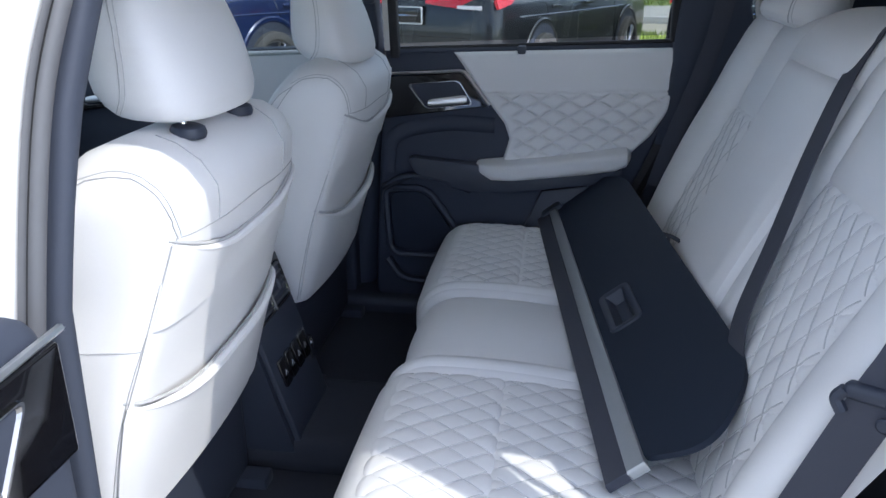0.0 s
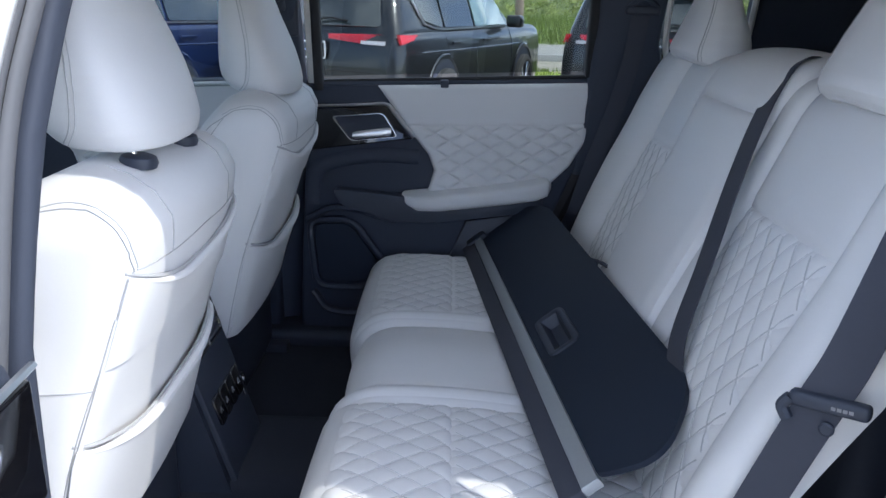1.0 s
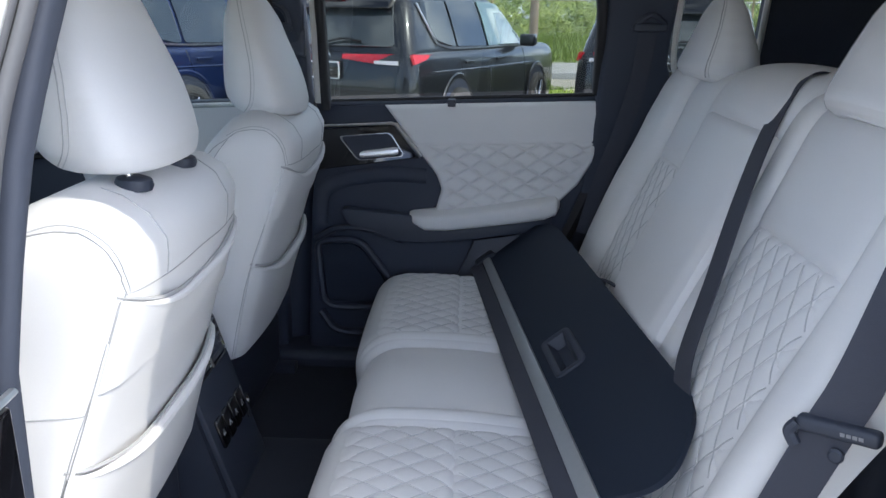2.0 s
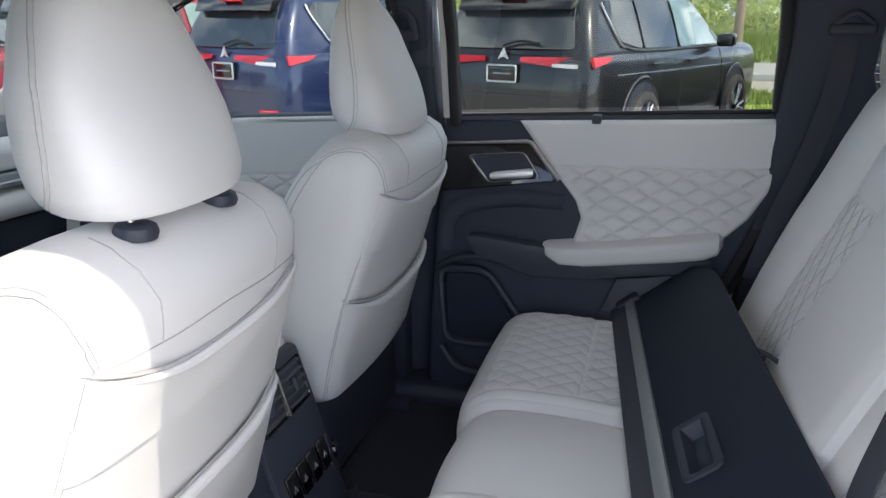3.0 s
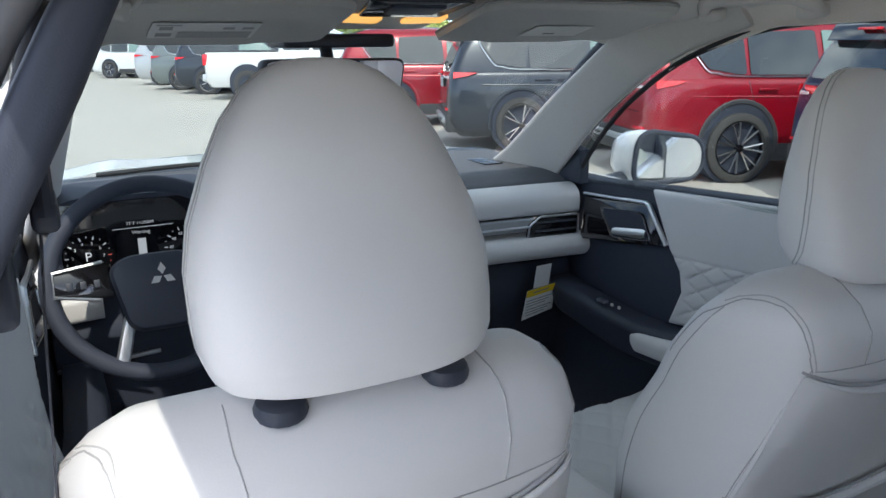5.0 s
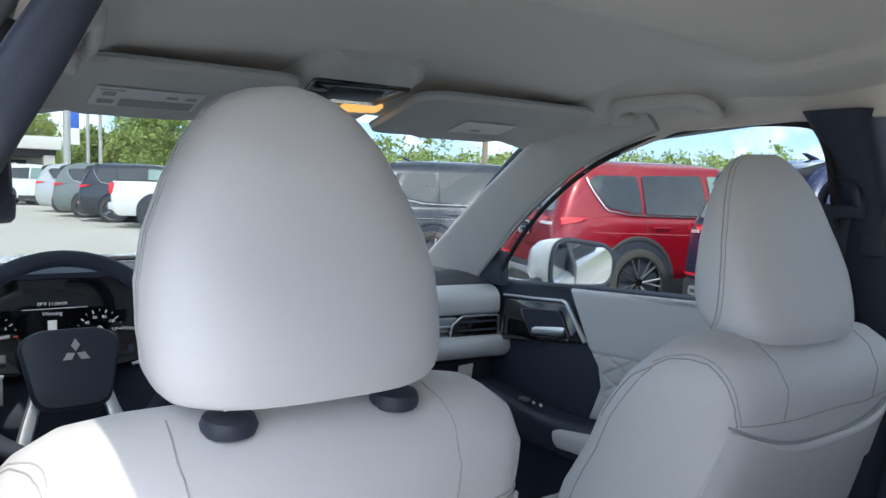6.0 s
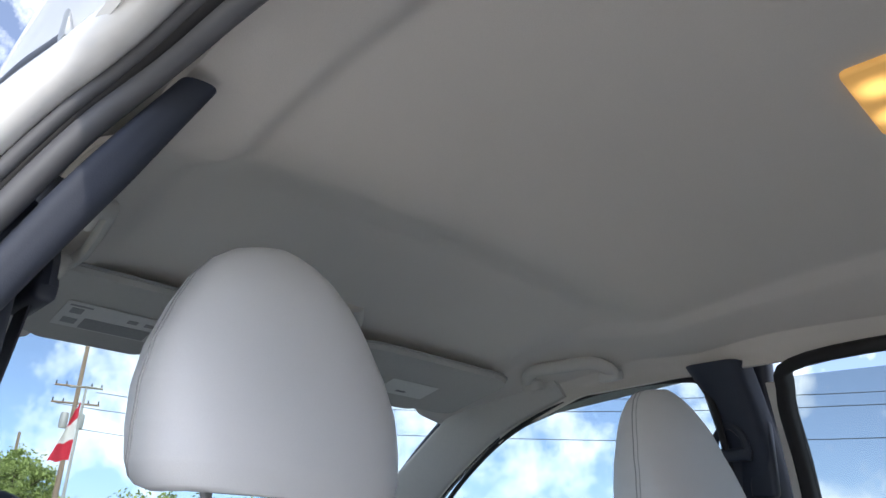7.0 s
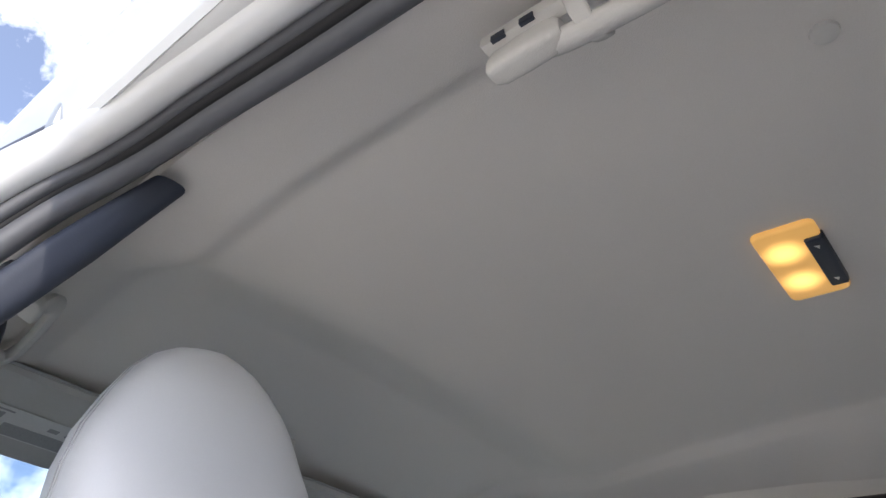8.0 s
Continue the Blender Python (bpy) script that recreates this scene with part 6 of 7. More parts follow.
rbox(bm, (-1.31, 1.22, 1.488), (-1.20, 1.43, 1.512), 0.01, 3)
part("sensor_cover", bm, M_BLACK, im)


def grab(a, b, inward, rise, label):
    """A roof handle: a flat bar that lies above its two feet, which stand out from the lining."""
    a, b, n, up = Vector(a), Vector(b), Vector(inward), Vector(rise)
    h = thing("grab_handle", label, "handle", tuple((a + b) / 2), group="roof handles")
    d = (b - a).normalized()
    mid = (a + b) / 2 + n * 0.036 + up * 0.034
    path = spline([a + n * 0.004, a + n * 0.022 + up * 0.014 - d * 0.004, a + n * 0.033 + up * 0.029 + d * 0.014, a + n * 0.035 + up * 0.034 + d * 0.045, mid, b + n * 0.035 + up * 0.034 - d * 0.045, b + n * 0.033 + up * 0.029 - d * 0.014, b + n * 0.022 + up * 0.014 + d * 0.004, b + n * 0.004], 6)
    k = len(path) - 1
    bm = tube(bmesh.new(), path, [0.0140 + 0.005 * sstep(10, 2, min(q, k - q)) for q in range(k + 1)], 12, 0.62, n)
    part("grip", bm, M_GREYTRIM, h)
    for p, q in ((a, 1), (b, -1)):
        rings = []
        for t, g in ((-0.022, 0.5), (-0.018, 0.85), (-0.006, 1.0), (0.012, 1.0), (0.022, 0.8), (0.025, 0.5)):
            rings.append([p + d * t * q + n * (0.012 + c.x * g) + up * c.y * g for c in roundpoly([(-0.018, -0.013), (0.014, -0.013), (0.014, 0.013), (-0.018, 0.013)], 0.007, 4, 2)])
        bm = bmesh.new()
        loft(bm, rings)
        part("foot", tidy(bm), M_GREYTRIM, h)
    return h


def long_grab(a, b, inward, label):
    """A roof handle with long hinge feet, its bar running on between them a little lower."""
    a, b, n = Vector(a), Vector(b), Vector(inward)
    h = thing("grab_handle", label, "handle", tuple((a + b) / 2), group="roof handles")
    d = (b - a).normalized()
    path = spline([a + n * 0.022 + d * 0.01, a + n * 0.032 + d * 0.045, (a + b) / 2 + n * 0.040, b + n * 0.032 - d * 0.045, b + n * 0.022 - d * 0.01], 8)
    part("grip", tube(bmesh.new(), path, 0.0105, 12, 0.8), M_GREYTRIM, h)
    for p, q in ((a, 1), (b, -1)):
        rings = []
        for t, g in ((-0.034, 0.40), (-0.032, 0.70), (-0.024, 0.93), (0.0, 1.0), (0.020, 0.98), (0.030, 0.86), (0.034, 0.6)):
            rings.append([p + d * t * q + n * 0.018 + Vector((0, c.x * g, c.y * g)) for c in roundpoly([(-0.013, -0.012), (0.011, -0.012), (0.011, 0.011), (-0.013, 0.011)], 0.007, 4, 2)])
        bm = bmesh.new()
        loft(bm, rings)
        foot = part("foot", tidy(bm), M_GREYTRIM, h)
        bm = bmesh.new()
        rbox(bm, p + Vector((-0.030, -0.012, 0.002)), p + Vector((0.046, 0.002, 0.014)), 0.003, 2)
        part("hinge_plate", bm, M_GREYTRIM, foot)
        for k in range(2):
            bm = bmesh.new()
            rbox(bm, p + Vector((-0.018 + 0.026 * k, -0.0132, 0.000)), p + Vector((-0.006 + 0.026 * k, -0.0095, 0.006)), 0.0)
            part("slot", bm, M_BLACK, foot)
    return h


grab((-0.935, 1.957, 1.543), (-0.745, 1.985, 1.545), (0, -0.92, -0.25), (0, -0.25, 0.92), "light grey roof grab handle above the front window")
gh = long_grab((-0.042, 0.950, 1.566), (0.23, 0.942, 1.568), (0, 0.45, -0.30), "light grey roof grab handle with coat hook")
HK = [(0.010, 0.936, 1.584), (0.009, 0.942, 1.568), (0.010, 0.956, 1.556), (0.012, 0.970, 1.553), (0.014, 0.980, 1.562)]
part("coat_hook", strip(spline(HK, 6), [0.0085 - 0.0025 * k / 24 for k in range(25)], 0.003, (1, 0, 0)), M_GREYTRIM, gh)
grab((-0.935, 0.923, 1.541), (-0.745, 0.895, 1.549), (0, 0.92, -0.25), (0, 0.25, 0.92), "light grey roof grab handle above the driver window")

lamp = thing("dome_lamp", "lit rectangular dome lamp with warm lens and black switch", "lamp", (-0.016, 1.482, 1.66))
LM = Matrix.Translation((-0.016, 1.482, liner_z(-0.016, 1.482) + 0.002)) @ Matrix.Rotation(radians(3), 4, "Z")
LP = lambda a, b, h: LM @ Vector((a, b, -h))
# two bulbs shine through the frosted lens
M_DOME = glow("warm_dome_lens", (0.95, 0.52, 0.15), 0.3)
dn, dl = M_DOME.node_tree.nodes, M_DOME.node_tree.links
dco = dn.new("ShaderNodeTexCoord")
dsum = None
for s in (-1, 1):
    dd, dm = dn.new("ShaderNodeVectorMath"), dn.new("ShaderNodeMapRange")
    dd.operation = "DISTANCE"
    dd.inputs[1].default_value = LP(-0.010, s * 0.034, 0.009)
    dm.interpolation_type = "SMOOTHERSTEP"
    dm.inputs["From Min"].default_value, dm.inputs["From Max"].default_value = 0.036, 0.0
    dm.inputs["To Min"].default_value, dm.inputs["To Max"].default_value = 0.0, 0.55
    dl.new(dco.outputs["Object"], dd.inputs[0])
    dl.new(dd.outputs["Value"], dm.inputs["Value"])
    da = dn.new("ShaderNodeMath")
    da.inputs[1].default_value = 0.12
    dl.new(dm.outputs["Result"], da.inputs[0])
    if dsum:
        dl.new(dsum.outputs[0], da.inputs[1])
    dsum = da
dl.new(dsum.outputs[0], dn["Principled BSDF"].inputs["Emission Strength"])
bm = bmesh.new()
prism(bm, roundpoly([(-0.036, -0.080), (0.036, -0.080), (0.036, 0.080), (-0.036, 0.080)], 0.012, 5, 4), LP, 0.009, 0.004, 3)
part("lens", bm, M_DOME, lamp, "warm glowing lens")
bm = bmesh.new()
prism(bm, roundpoly([(0.016, -0.052), (0.038, -0.052), (0.038, 0.060), (0.016, 0.060)], 0.005, 4, 2), LP, 0.013, 0.004, 2)
sws = part("switch_strip", bm, M_BLACK, lamp)
for yy in (-0.035, 0.042):
    bm = bmesh.new()
    prism(bm, [(0.024, yy - 0.004), (0.030, yy - 0.002), (0.028, yy + 0.004)], lambda a, b, h: LP(a, b, 0.0128 + h), 0.0008)
    part("mark", bm, M_GREYTRIM, sws)
bm = bmesh.new()
lathe(bm, [(0.0125, 0), (0.0115, 0.003), (0.006, 0.0045)], (0.123, 1.151, liner_z(0.123, 1.151) - 0.002), (0, 0, -1), 22)
tagged(solo("ceiling_plug", bm, M_GREYTRIM, "small round beige plug in the headliner", "plug"))

# roof moulding outside
part("roof_moulding", strip([(-0.445, 0.786, 1.587), (-0.55, 0.776, 1.604), (-0.64, 0.768, 1.608), (-0.9, 0.760, 1.600), (-1.2, 0.770, 1.54)], 0.022, 0.008, (0, 0.5, 1)), M_BLACK, car_shell)
bm = bmesh.new()
rbox(bm, (-0.452, 0.770, 1.566), (-0.430, 0.792, 1.606), 0.006)
part("moulding_cap", bm, M_ALU, car_shell)

# ---------- near rear door, swung open beside the camera ----------
ND_AT, ND_RUN, ND_IN = Vector((-0.418, 0.605, 0)), Vector((0.122, -0.9925, 0)), Vector((0.9925, 0.122, 0))
NP = lambda a, b, h: ND_AT + ND_RUN * a + ND_IN * h + Vector((0, 0, b))
bm = bmesh.new()
prism(bm, roundpoly([(0.0, 0.45), (0.0, 1.05), (0.010, 1.135), (0.30, 1.175), (0.84, 1.20), (0.82, 0.6), (0.62, 0.42)], [0.05, 0.08, 0.035, 0.05, 0.05, 0.1, 0.05], 7, 5), lambda a, b, h: NP(a, b, h - 0.10), 0.10, 0.022, 4)
nd = part("rear_door", bm, M_SOFT, car_shell, "open rear door with black trim and chrome handle")
handle_set(nd, 0.302, 1, 0.0, lambda a, b, h: NP(a, b, h - 0.004))
bm = bmesh.new()
prism(bm, roundpoly([(0.20, 1.10), (0.34, 0.90), (0.70, 0.93), (0.78, 1.17), (0.22, 1.15)], 0.03, 5, 3), lambda a, b, h: NP(a, b, h - 0.004), 0.016, 0.010, 3)
part("upholstered_panel", bm, M_LEATHER, nd)
bm = bmesh.new()
tube(bm, [NP(0.02, 0.90, 0.0), NP(0.15, 0.865, 0.02), NP(0.40, 0.87, 0.045), NP(0.62, 0.90, 0.03)], [0.02, 0.028, 0.034, 0.02], 10, 0.8)
part("armrest", bm, M_LEATHER, nd)
bm = bmesh.new()
prism(bm, [(-0.01, 0.40), (-0.01, 1.10), (0.30, 1.15), (0.88, 1.16), (0.86, 0.40)], lambda a, b, h: NP(a, b, -0.16 + h), 0.05, 0.02, 2)
part("outer_skin", bm, M_WHITE, nd)


# ---------- outdoors ----------
GZ = -0.04                      # level of the parking lot
M_ASPHALT = mat("worn_asphalt", (0.53, 0.50, 0.44), 0.9, bump=0.6, bump_scale=90, var=0.16, var_scale=0.35, fine=0.14, fine_scale=60)
M_GRASS = mat("mown_grass", (0.16, 0.21, 0.035), 0.9, bump=0.8, bump_scale=20, var=0.3, var_scale=0.5, fine=0.25, fine_scale=14)
M_BLADES = mat("grass_blades", (0.20, 0.27, 0.045), 0.8, var=0.3, var_scale=0.4, fine=0.2, fine_scale=9)
M_GRAVEL = mat("pale_gravel", (0.40, 0.36, 0.28), 0.95, bump=0.9, bump_scale=40, var=0.2, var_scale=1.0, fine=0.25, fine_scale=30)
M_ROAD = mat("pale_road", (0.42, 0.40, 0.36), 0.9, var=0.12, var_scale=0.6, fine=0.1, fine_scale=50)
M_LEAF = mat("leaves_green", (0.30, 0.38, 0.12), 0.7, var=0.35, var_scale=0.25, fine=0.3, fine_scale=2.0)
M_LEAF2 = mat("leaves_yellow_green", (0.36, 0.42, 0.12), 0.7, var=0.35, var_scale=0.3, fine=0.3, fine_scale=2.0)
M_BARK = mat("bark", (0.13, 0.10, 0.075), 0.95, var=0.2, var_scale=2)
M_POLE = mat("weathered_pole_wood", (0.33, 0.25, 0.19), 0.9, var=0.2, var_scale=1.5)
M_GALV = mat("galvanised_steel", (0.52, 0.52, 0.50), 0.5, 0.5, var=0.08)
M_TAN = mat("tan_fence_post", (0.50, 0.40, 0.22), 0.8, var=0.1)
M_CONCRETE = mat("pale_concrete", (0.55, 0.54, 0.50), 0.9, var=0.1, var_scale=0.7)

def lot_height(x, y):
    """The lot is level; grass, verge and field lie a little lower and roll gently."""
    far = sstep(30, 300, math.hypot(x, y))
    return GZ + 0.02 * math.sin(x * 0.05) * math.sin(y * 0.06) - 0.02 + 0.5 * far


def ring_ground(u, v):
    r = 3000 * u ** 3.2
    a = 2 * math.pi * v
    x, y = -4 + r * math.cos(a), 4 + r * math.sin(a)
    return Vector((x, y, lot_height(x, y) - 0.02))


bm = sheet(ring_ground, 70, 72)
bmesh.ops.remove_doubles(bm, verts=bm.verts, dist=1e-4)
solo("ground", tidy(bm), M_GRASS, "sunlit green grass field round the car lot", "ground", kind="structure")


def flat(name, x0, x1, y0, y1, z, material, label, category, nx=30, ny=20, wav=0.0):
    f = lambda u, v: Vector((lerp(x0, x1, u), lerp(y0, y1, v) + wav * math.sin(lerp(x0, x1, u) * 0.9) + wav * 0.6 * math.sin(lerp(x0, x1, u) * 2.3), z))
    return solo(name, sheet(f, nx, ny, 0.05), material, label, category, kind="structure")


flat("pavement", -75, 26, -40, 13.4, GZ, M_ASPHALT, "worn pale grey asphalt of the car lot", "pavement", 60, 40)
flat("verge", -75, 60, 16.6, 19.6, GZ - 0.01, M_GRAVEL, "strip of pale gravel beyond the parked cars", "verge", 60, 4, 0.15)
flat("road", -120, 120, 20.0, 27.0, GZ + 0.005, M_ROAD, "pale sunlit road beyond the fence", "road", 60, 4)
bm = bmesh.new()
for k in range(60):
    rbox(bm, (-60 + k * 2.0, 19.72, GZ - 0.05), (-58.03 + k * 2.0, 19.90, GZ + 0.14), 0.03, 2)
tagged(solo("kerb", bm, M_CONCRETE, "low pale concrete kerb along the road", "kerb", kind="structure"))

# tufts of grass near the parked row, and the tall field behind the road
rng = random.Random(11)


def tufts(n, box, h0, h1, name, label):
    vs, fs = [], []
    for _ in range(n):
        x, y = rng.uniform(box[0], box[1]), rng.uniform(box[2], box[3])
        h, a = rng.uniform(h0, h1), rng.uniform(0, 6.28)
        w = rng.uniform(0.012, 0.03) * (1 + h)
        z = lot_height(x, y) - 0.03
        lx, ly = rng.uniform(-0.4, 0.4) * h, rng.uniform(-0.4, 0.4) * h
        i = len(vs)
        vs += [(x - w * math.cos(a), y - w * math.sin(a), z), (x + w * math.cos(a), y + w * math.sin(a), z), (x + lx, y + ly, z + h)]
        fs.append((i, i + 1, i + 2))
    me = bpy.data.meshes.new(name)
    me.from_pydata(vs, [], fs)
    me.materials.append(M_BLADES)
    return tagged(new(name, me), label, "grass", kind="stuff")


tufts(26000, (-16, 22, 13.4, 17.0), 0.05, 0.16, "grass", "short sunlit grass behind the parked row")
tufts(30000, (-30, 40, 27.5, 60), 0.25, 0.75, "tall_grass", "tall yellow-green grass in the field")


# ---------- parked cars ----------
def paint(name, colour):
    return mat(name, colour, 0.28, 0.25, coat=0.9, var=0.03, fine=0.02, fine_scale=300)


P_BLACK, P_BLUE, P_RED = paint("black_paint", (0.012, 0.014, 0.017)), paint("dark_blue_paint", (0.012, 0.024, 0.085)), paint("red_paint", (0.34, 0.003, 0.016))
P_SLATE, P_SILVER, P_GREEN = paint("slate_paint", (0.022, 0.030, 0.045)), paint("silver_paint", (0.50, 0.52, 0.54)), paint("grey_green_paint", (0.18, 0.21, 0.21))
M_CARGLASS = mat("dark_car_glass", (0.030, 0.040, 0.045), 0.03, coat=0.5, spec=0.8, var=0.1, fine=0.0)
M_SEETHRU = mat("pale_car_glass", (0.20, 0.30, 0.27), 0.05, coat=0.5, spec=0.8, var=0.15, fine=0.0)
M_REDLENS = mat("red_lamp_lens", (0.80, 0.02, 0.035), 0.12, coat=0.6, var=0.1, var_scale=20, fine=0.0)
M_WHITELENS = mat("clear_lamp_lens", (0.75, 0.70, 0.70), 0.12, coat=0.6, fine=0.0)
M_TYRE = mat("dusty_tyre", (0.062, 0.060, 0.058), 0.85, bump=0.3, bump_scale=60, var=0.15)
M_CLAD = mat("dark_grey_cladding", (0.05, 0.052, 0.055), 0.6, var=0.1)
M_DARKRIM = mat("dark_alloy", (0.16, 0.16, 0.165), 0.35, 0.8, var=0.05)
M_RIM = mat("machined_alloy", (0.55, 0.55, 0.56), 0.25, 0.9, var=0.05)

BODY = [(0.20, -2.20, 2.18, 0.78), (0.28, -2.30, 2.27, 0.87), (0.42, -2.36, 2.34, 0.915), (0.60, -2.385, 2.36, 0.928), (0.80, -2.375, 2.36, 0.925), (0.93, -2.365, 2.34, 0.915), (1.02, -2.355, 2.28, 0.895), (1.07, -2.34, 2.15, 0.872), (1.085, -2.30, 1.95, 0.85)]
GREEN = [(1.05, -2.335, 1.22, 0.872), (1.12, -2.315, 1.08, 0.855), (1.25, -2.265, 0.86, 0.815), (1.40, -2.19, 0.60, 0.765), (1.52, -2.11, 0.36, 0.715), (1.60, -2.04, 0.17, 0.665), (1.65, -1.95, 0.0, 0.60), (1.685, -1.75, -0.3, 0.48), (1.70, -1.4, -0.6, 0.30)]


def hull(rows, rr, edge=8):
    bm = bmesh.new()
    rings = []
    for z, xr, xf, w in rows:
        rings.append([Vector((p.x, p.y, z)) for p in roundpoly([(xr, -w), (xf, -w), (xf, w), (xr, w)], [rr, rr * 1.6, rr * 1.6, rr], 6, edge)])
    loft(bm, rings)
    return tidy(bm)


def row_at(rows, z):
    return tuple(curve1([(r[0], r[k]) for r in rows], z) for k in (1, 2, 3))


def wheel(parent, x, y, spokes, dark):
    s = -1 if y < 0 else 1
    bm = bmesh.new()
    lathe(bm, [(0.280, -0.11), (0.33, -0.112), (0.362, -0.09), (0.367, 0.0), (0.362, 0.09), (0.33, 0.112), (0.290, 0.110), (0.280, 0.10), (0.280, -0.11)], (x, y, 0.367), (0, s, 0), 40, False)
    w = part("wheel", bm, M_TYRE, parent, "dusty black tyre on alloy rim")
    bm = bmesh.new()
    lathe(bm, [(0.279, -0.10), (0.283, 0.095), (0.276, 0.106), (0.264, 0.10), (0.258, 0.02), (0.05, 0.004), (0.0, 0.004)], (x, y, 0.367), (0, s, 0), 36)
    part("rim", bm, M_GLOSS if dark else M_DARKRIM, w)
    for k in range(spokes):
        a = 2 * math.pi * k / spokes
        bm = bmesh.new()
        for d in (-0.16, 0.16):
            tube(bm, [(x + 0.045 * math.cos(a), y + s * 0.085, 0.367 + 0.045 * math.sin(a)), (x + 0.268 * math.cos(a + d), y + s * 0.098, 0.367 + 0.268 * math.sin(a + d))], 0.015, 5, 0.7)
        part("spoke", bm, M_DARKRIM if dark and k % 2 else M_RIM, w)
    bm = bmesh.new()
    lathe(bm, [(0.045, 0.06), (0.042, 0.10), (0.0, 0.104)], (x, y, 0.367), (0, s, 0), 16)
    part("hub_cap", bm, M_GLOSS, w)


def suv(paint_mat, label, dark_rims=False, skid=True):
    c = thing("parked_car", label, "car", (0, 0, 0), group="parked cars")
    part("body", hull(BODY, 0.20), paint_mat, c)
    part("cabin", hull(GREEN, 0.16), paint_mat, c)
    # bonnet crown
    part("bonnet", sheet(lambda u, v: Vector((lerp(0.95, 2.22, u), (2 * v - 1) * lerp(0.80, 0.70, u), curve1([(0, 1.13), (0.5, 1.09), (0.9, 1.02), (1, 0.93)], u) - 0.05 * (2 * v - 1) ** 4)), 14, 12, 0.03), paint_mat, c)
    for s in (-1, 1):
        side = lambda a, b, h, s=s: Vector((a, s * (row_at(GREEN, b)[2] + h + 0.009), b))
        for poly, m, nm in (([(-1.93, 1.45), (-1.72, 1.175), (-1.36, 1.115), (-1.28, 1.115), (-1.30, 1.53), (-1.84, 1.525)], M_CARGLASS, "quarter_window"), ([(-1.24, 1.112), (-0.42, 1.10), (-0.46, 1.555), (-1.25, 1.535)], M_CARGLASS, "rear_window"), ([(-0.36, 1.10), (0.78, 1.10), (0.52, 1.33), (0.22, 1.535), (-0.38, 1.555)], M_SEETHRU, "front_window")):
            bm = bmesh.new()
            prism(bm, roundpoly(poly, 0.04, 4, 6), side, 0.007, 0.002, 1)
            part(nm, bm, m, c)
        part("chrome_trim", tube(bmesh.new(), [side(a, b, 0.006) for a, b in spline2([(-1.95, 1.50), (-1.90, 1.38), (-1.74, 1.165), (-1.62, 1.130), (-1.36, 1.098), (-0.40, 1.085), (0.80, 1.085)])], 0.010, 5), M_CHROME, c)
        for pts in ([(-1.27, 1.08), (-1.20, 0.85), (-1.02, 0.60)], [(-0.39, 1.08), (-0.40, 0.30)], [(0.80, 1.07), (0.86, 0.80), (0.84, 0.32)]):
            part("door_gap", tube(bmesh.new(), [Vector((a, s * (row_at(BODY, b)[2] + 0.0005), b)) for a, b in spline2(pts)], 0.004, 4), M_GLOSS, c)
        for xx in (-1.05, -0.12):
            bm = bmesh.new()
            rbox(bm, (xx - 0.11, s * 0.935 - 0.012, 0.945), (xx + 0.11, s * 0.935 + 0.012, 0.975), 0.010, 3)
            part("door_handle", bm, paint_mat, c)
        # waist crease
        part("crease", tube(bmesh.new(), [Vector((a, s * (row_at(BODY, 0.885)[2] - 0.006), b)) for a, b in ((-1.9, 0.90), (-0.8, 0.885), (1.2, 0.87))], 0.012, 6), paint_mat, c)
        # sill cladding
        bm = bmesh.new()
        rbox(bm, (-0.98, s * 0.915 - 0.02, 0.22), (0.98, s * 0.915 + 0.018, 0.40), 0.02, 2)
        part("sill_cladding", bm, M_CLAD, c)
        # arches and wheels
        for xx in (-1.353, 1.353):
            bm = bmesh.new()
            lathe(bm, [(0.0, -0.24), (0.435, -0.24), (0.435, 0.008), (0.0, 0.010)], (xx, s * 0.922, 0.40), (0, s, 0), 32)
            part("wheel_well", bm, M_SOFT, c)
            bm = bmesh.new()
            tube(bm, [(xx + 0.445 * math.cos(t), s * 0.932, 0.40 + 0.445 * math.sin(t)) for t in (math.pi * (k / 24 * 1.14 - 0.07) for k in range(25))], 0.028, 6, 0.5, up=(0, 1, 0))
            part("arch_cladding", bm, M_CLAD if paint_mat is not P_BLACK else P_BLACK, c)
            wheel(c, xx, s * 0.885, 5 if not dark_rims else 7, dark_rims)
        # door mirror
        bm = bmesh.new()
        rbox(bm, (0.60, s * 1.0 - 0.11, 1.07), (0.76, s * 1.0 + 0.09, 1.21), 0.05, 4)
        part("door_mirror", bm, paint_mat, c)
        # tail lamp: bar on the tailgate, tip running along the side
        bm = bmesh.new()
        prism(bm, [(s * 0.20, 1.020), (s * 0.45, 0.995), (s * 0.80, 0.965), (s * 0.87, 0.975), (s * 0.885, 1.066), (s * 0.60, 1.066), (s * 0.20, 1.058)], lambda a, b, h: Vector((row_at(BODY, min(b, 1.06))[0] - 0.022 + 0.13 * sstep(0.66, 0.90, abs(a)) - h, a, b)), 0.03)
        tl = part("tail_lamp", tidy(bm), M_REDLENS, c, "red tail lamp")
        bm = bmesh.new()
        prism(bm, [(-2.31, 0.985), (-2.31, 1.065), (-1.98, 1.060), (-2.10, 1.020)], lambda a, b, h: Vector((a, s * (row_at(BODY, min(b, 1.06))[2] - 0.022 + 0.030 * sstep(-2.33, -2.2, a) + h), b)), 0.024)
        part("lamp_tip", tidy(bm), M_REDLENS, tl)
        bm = bmesh.new()
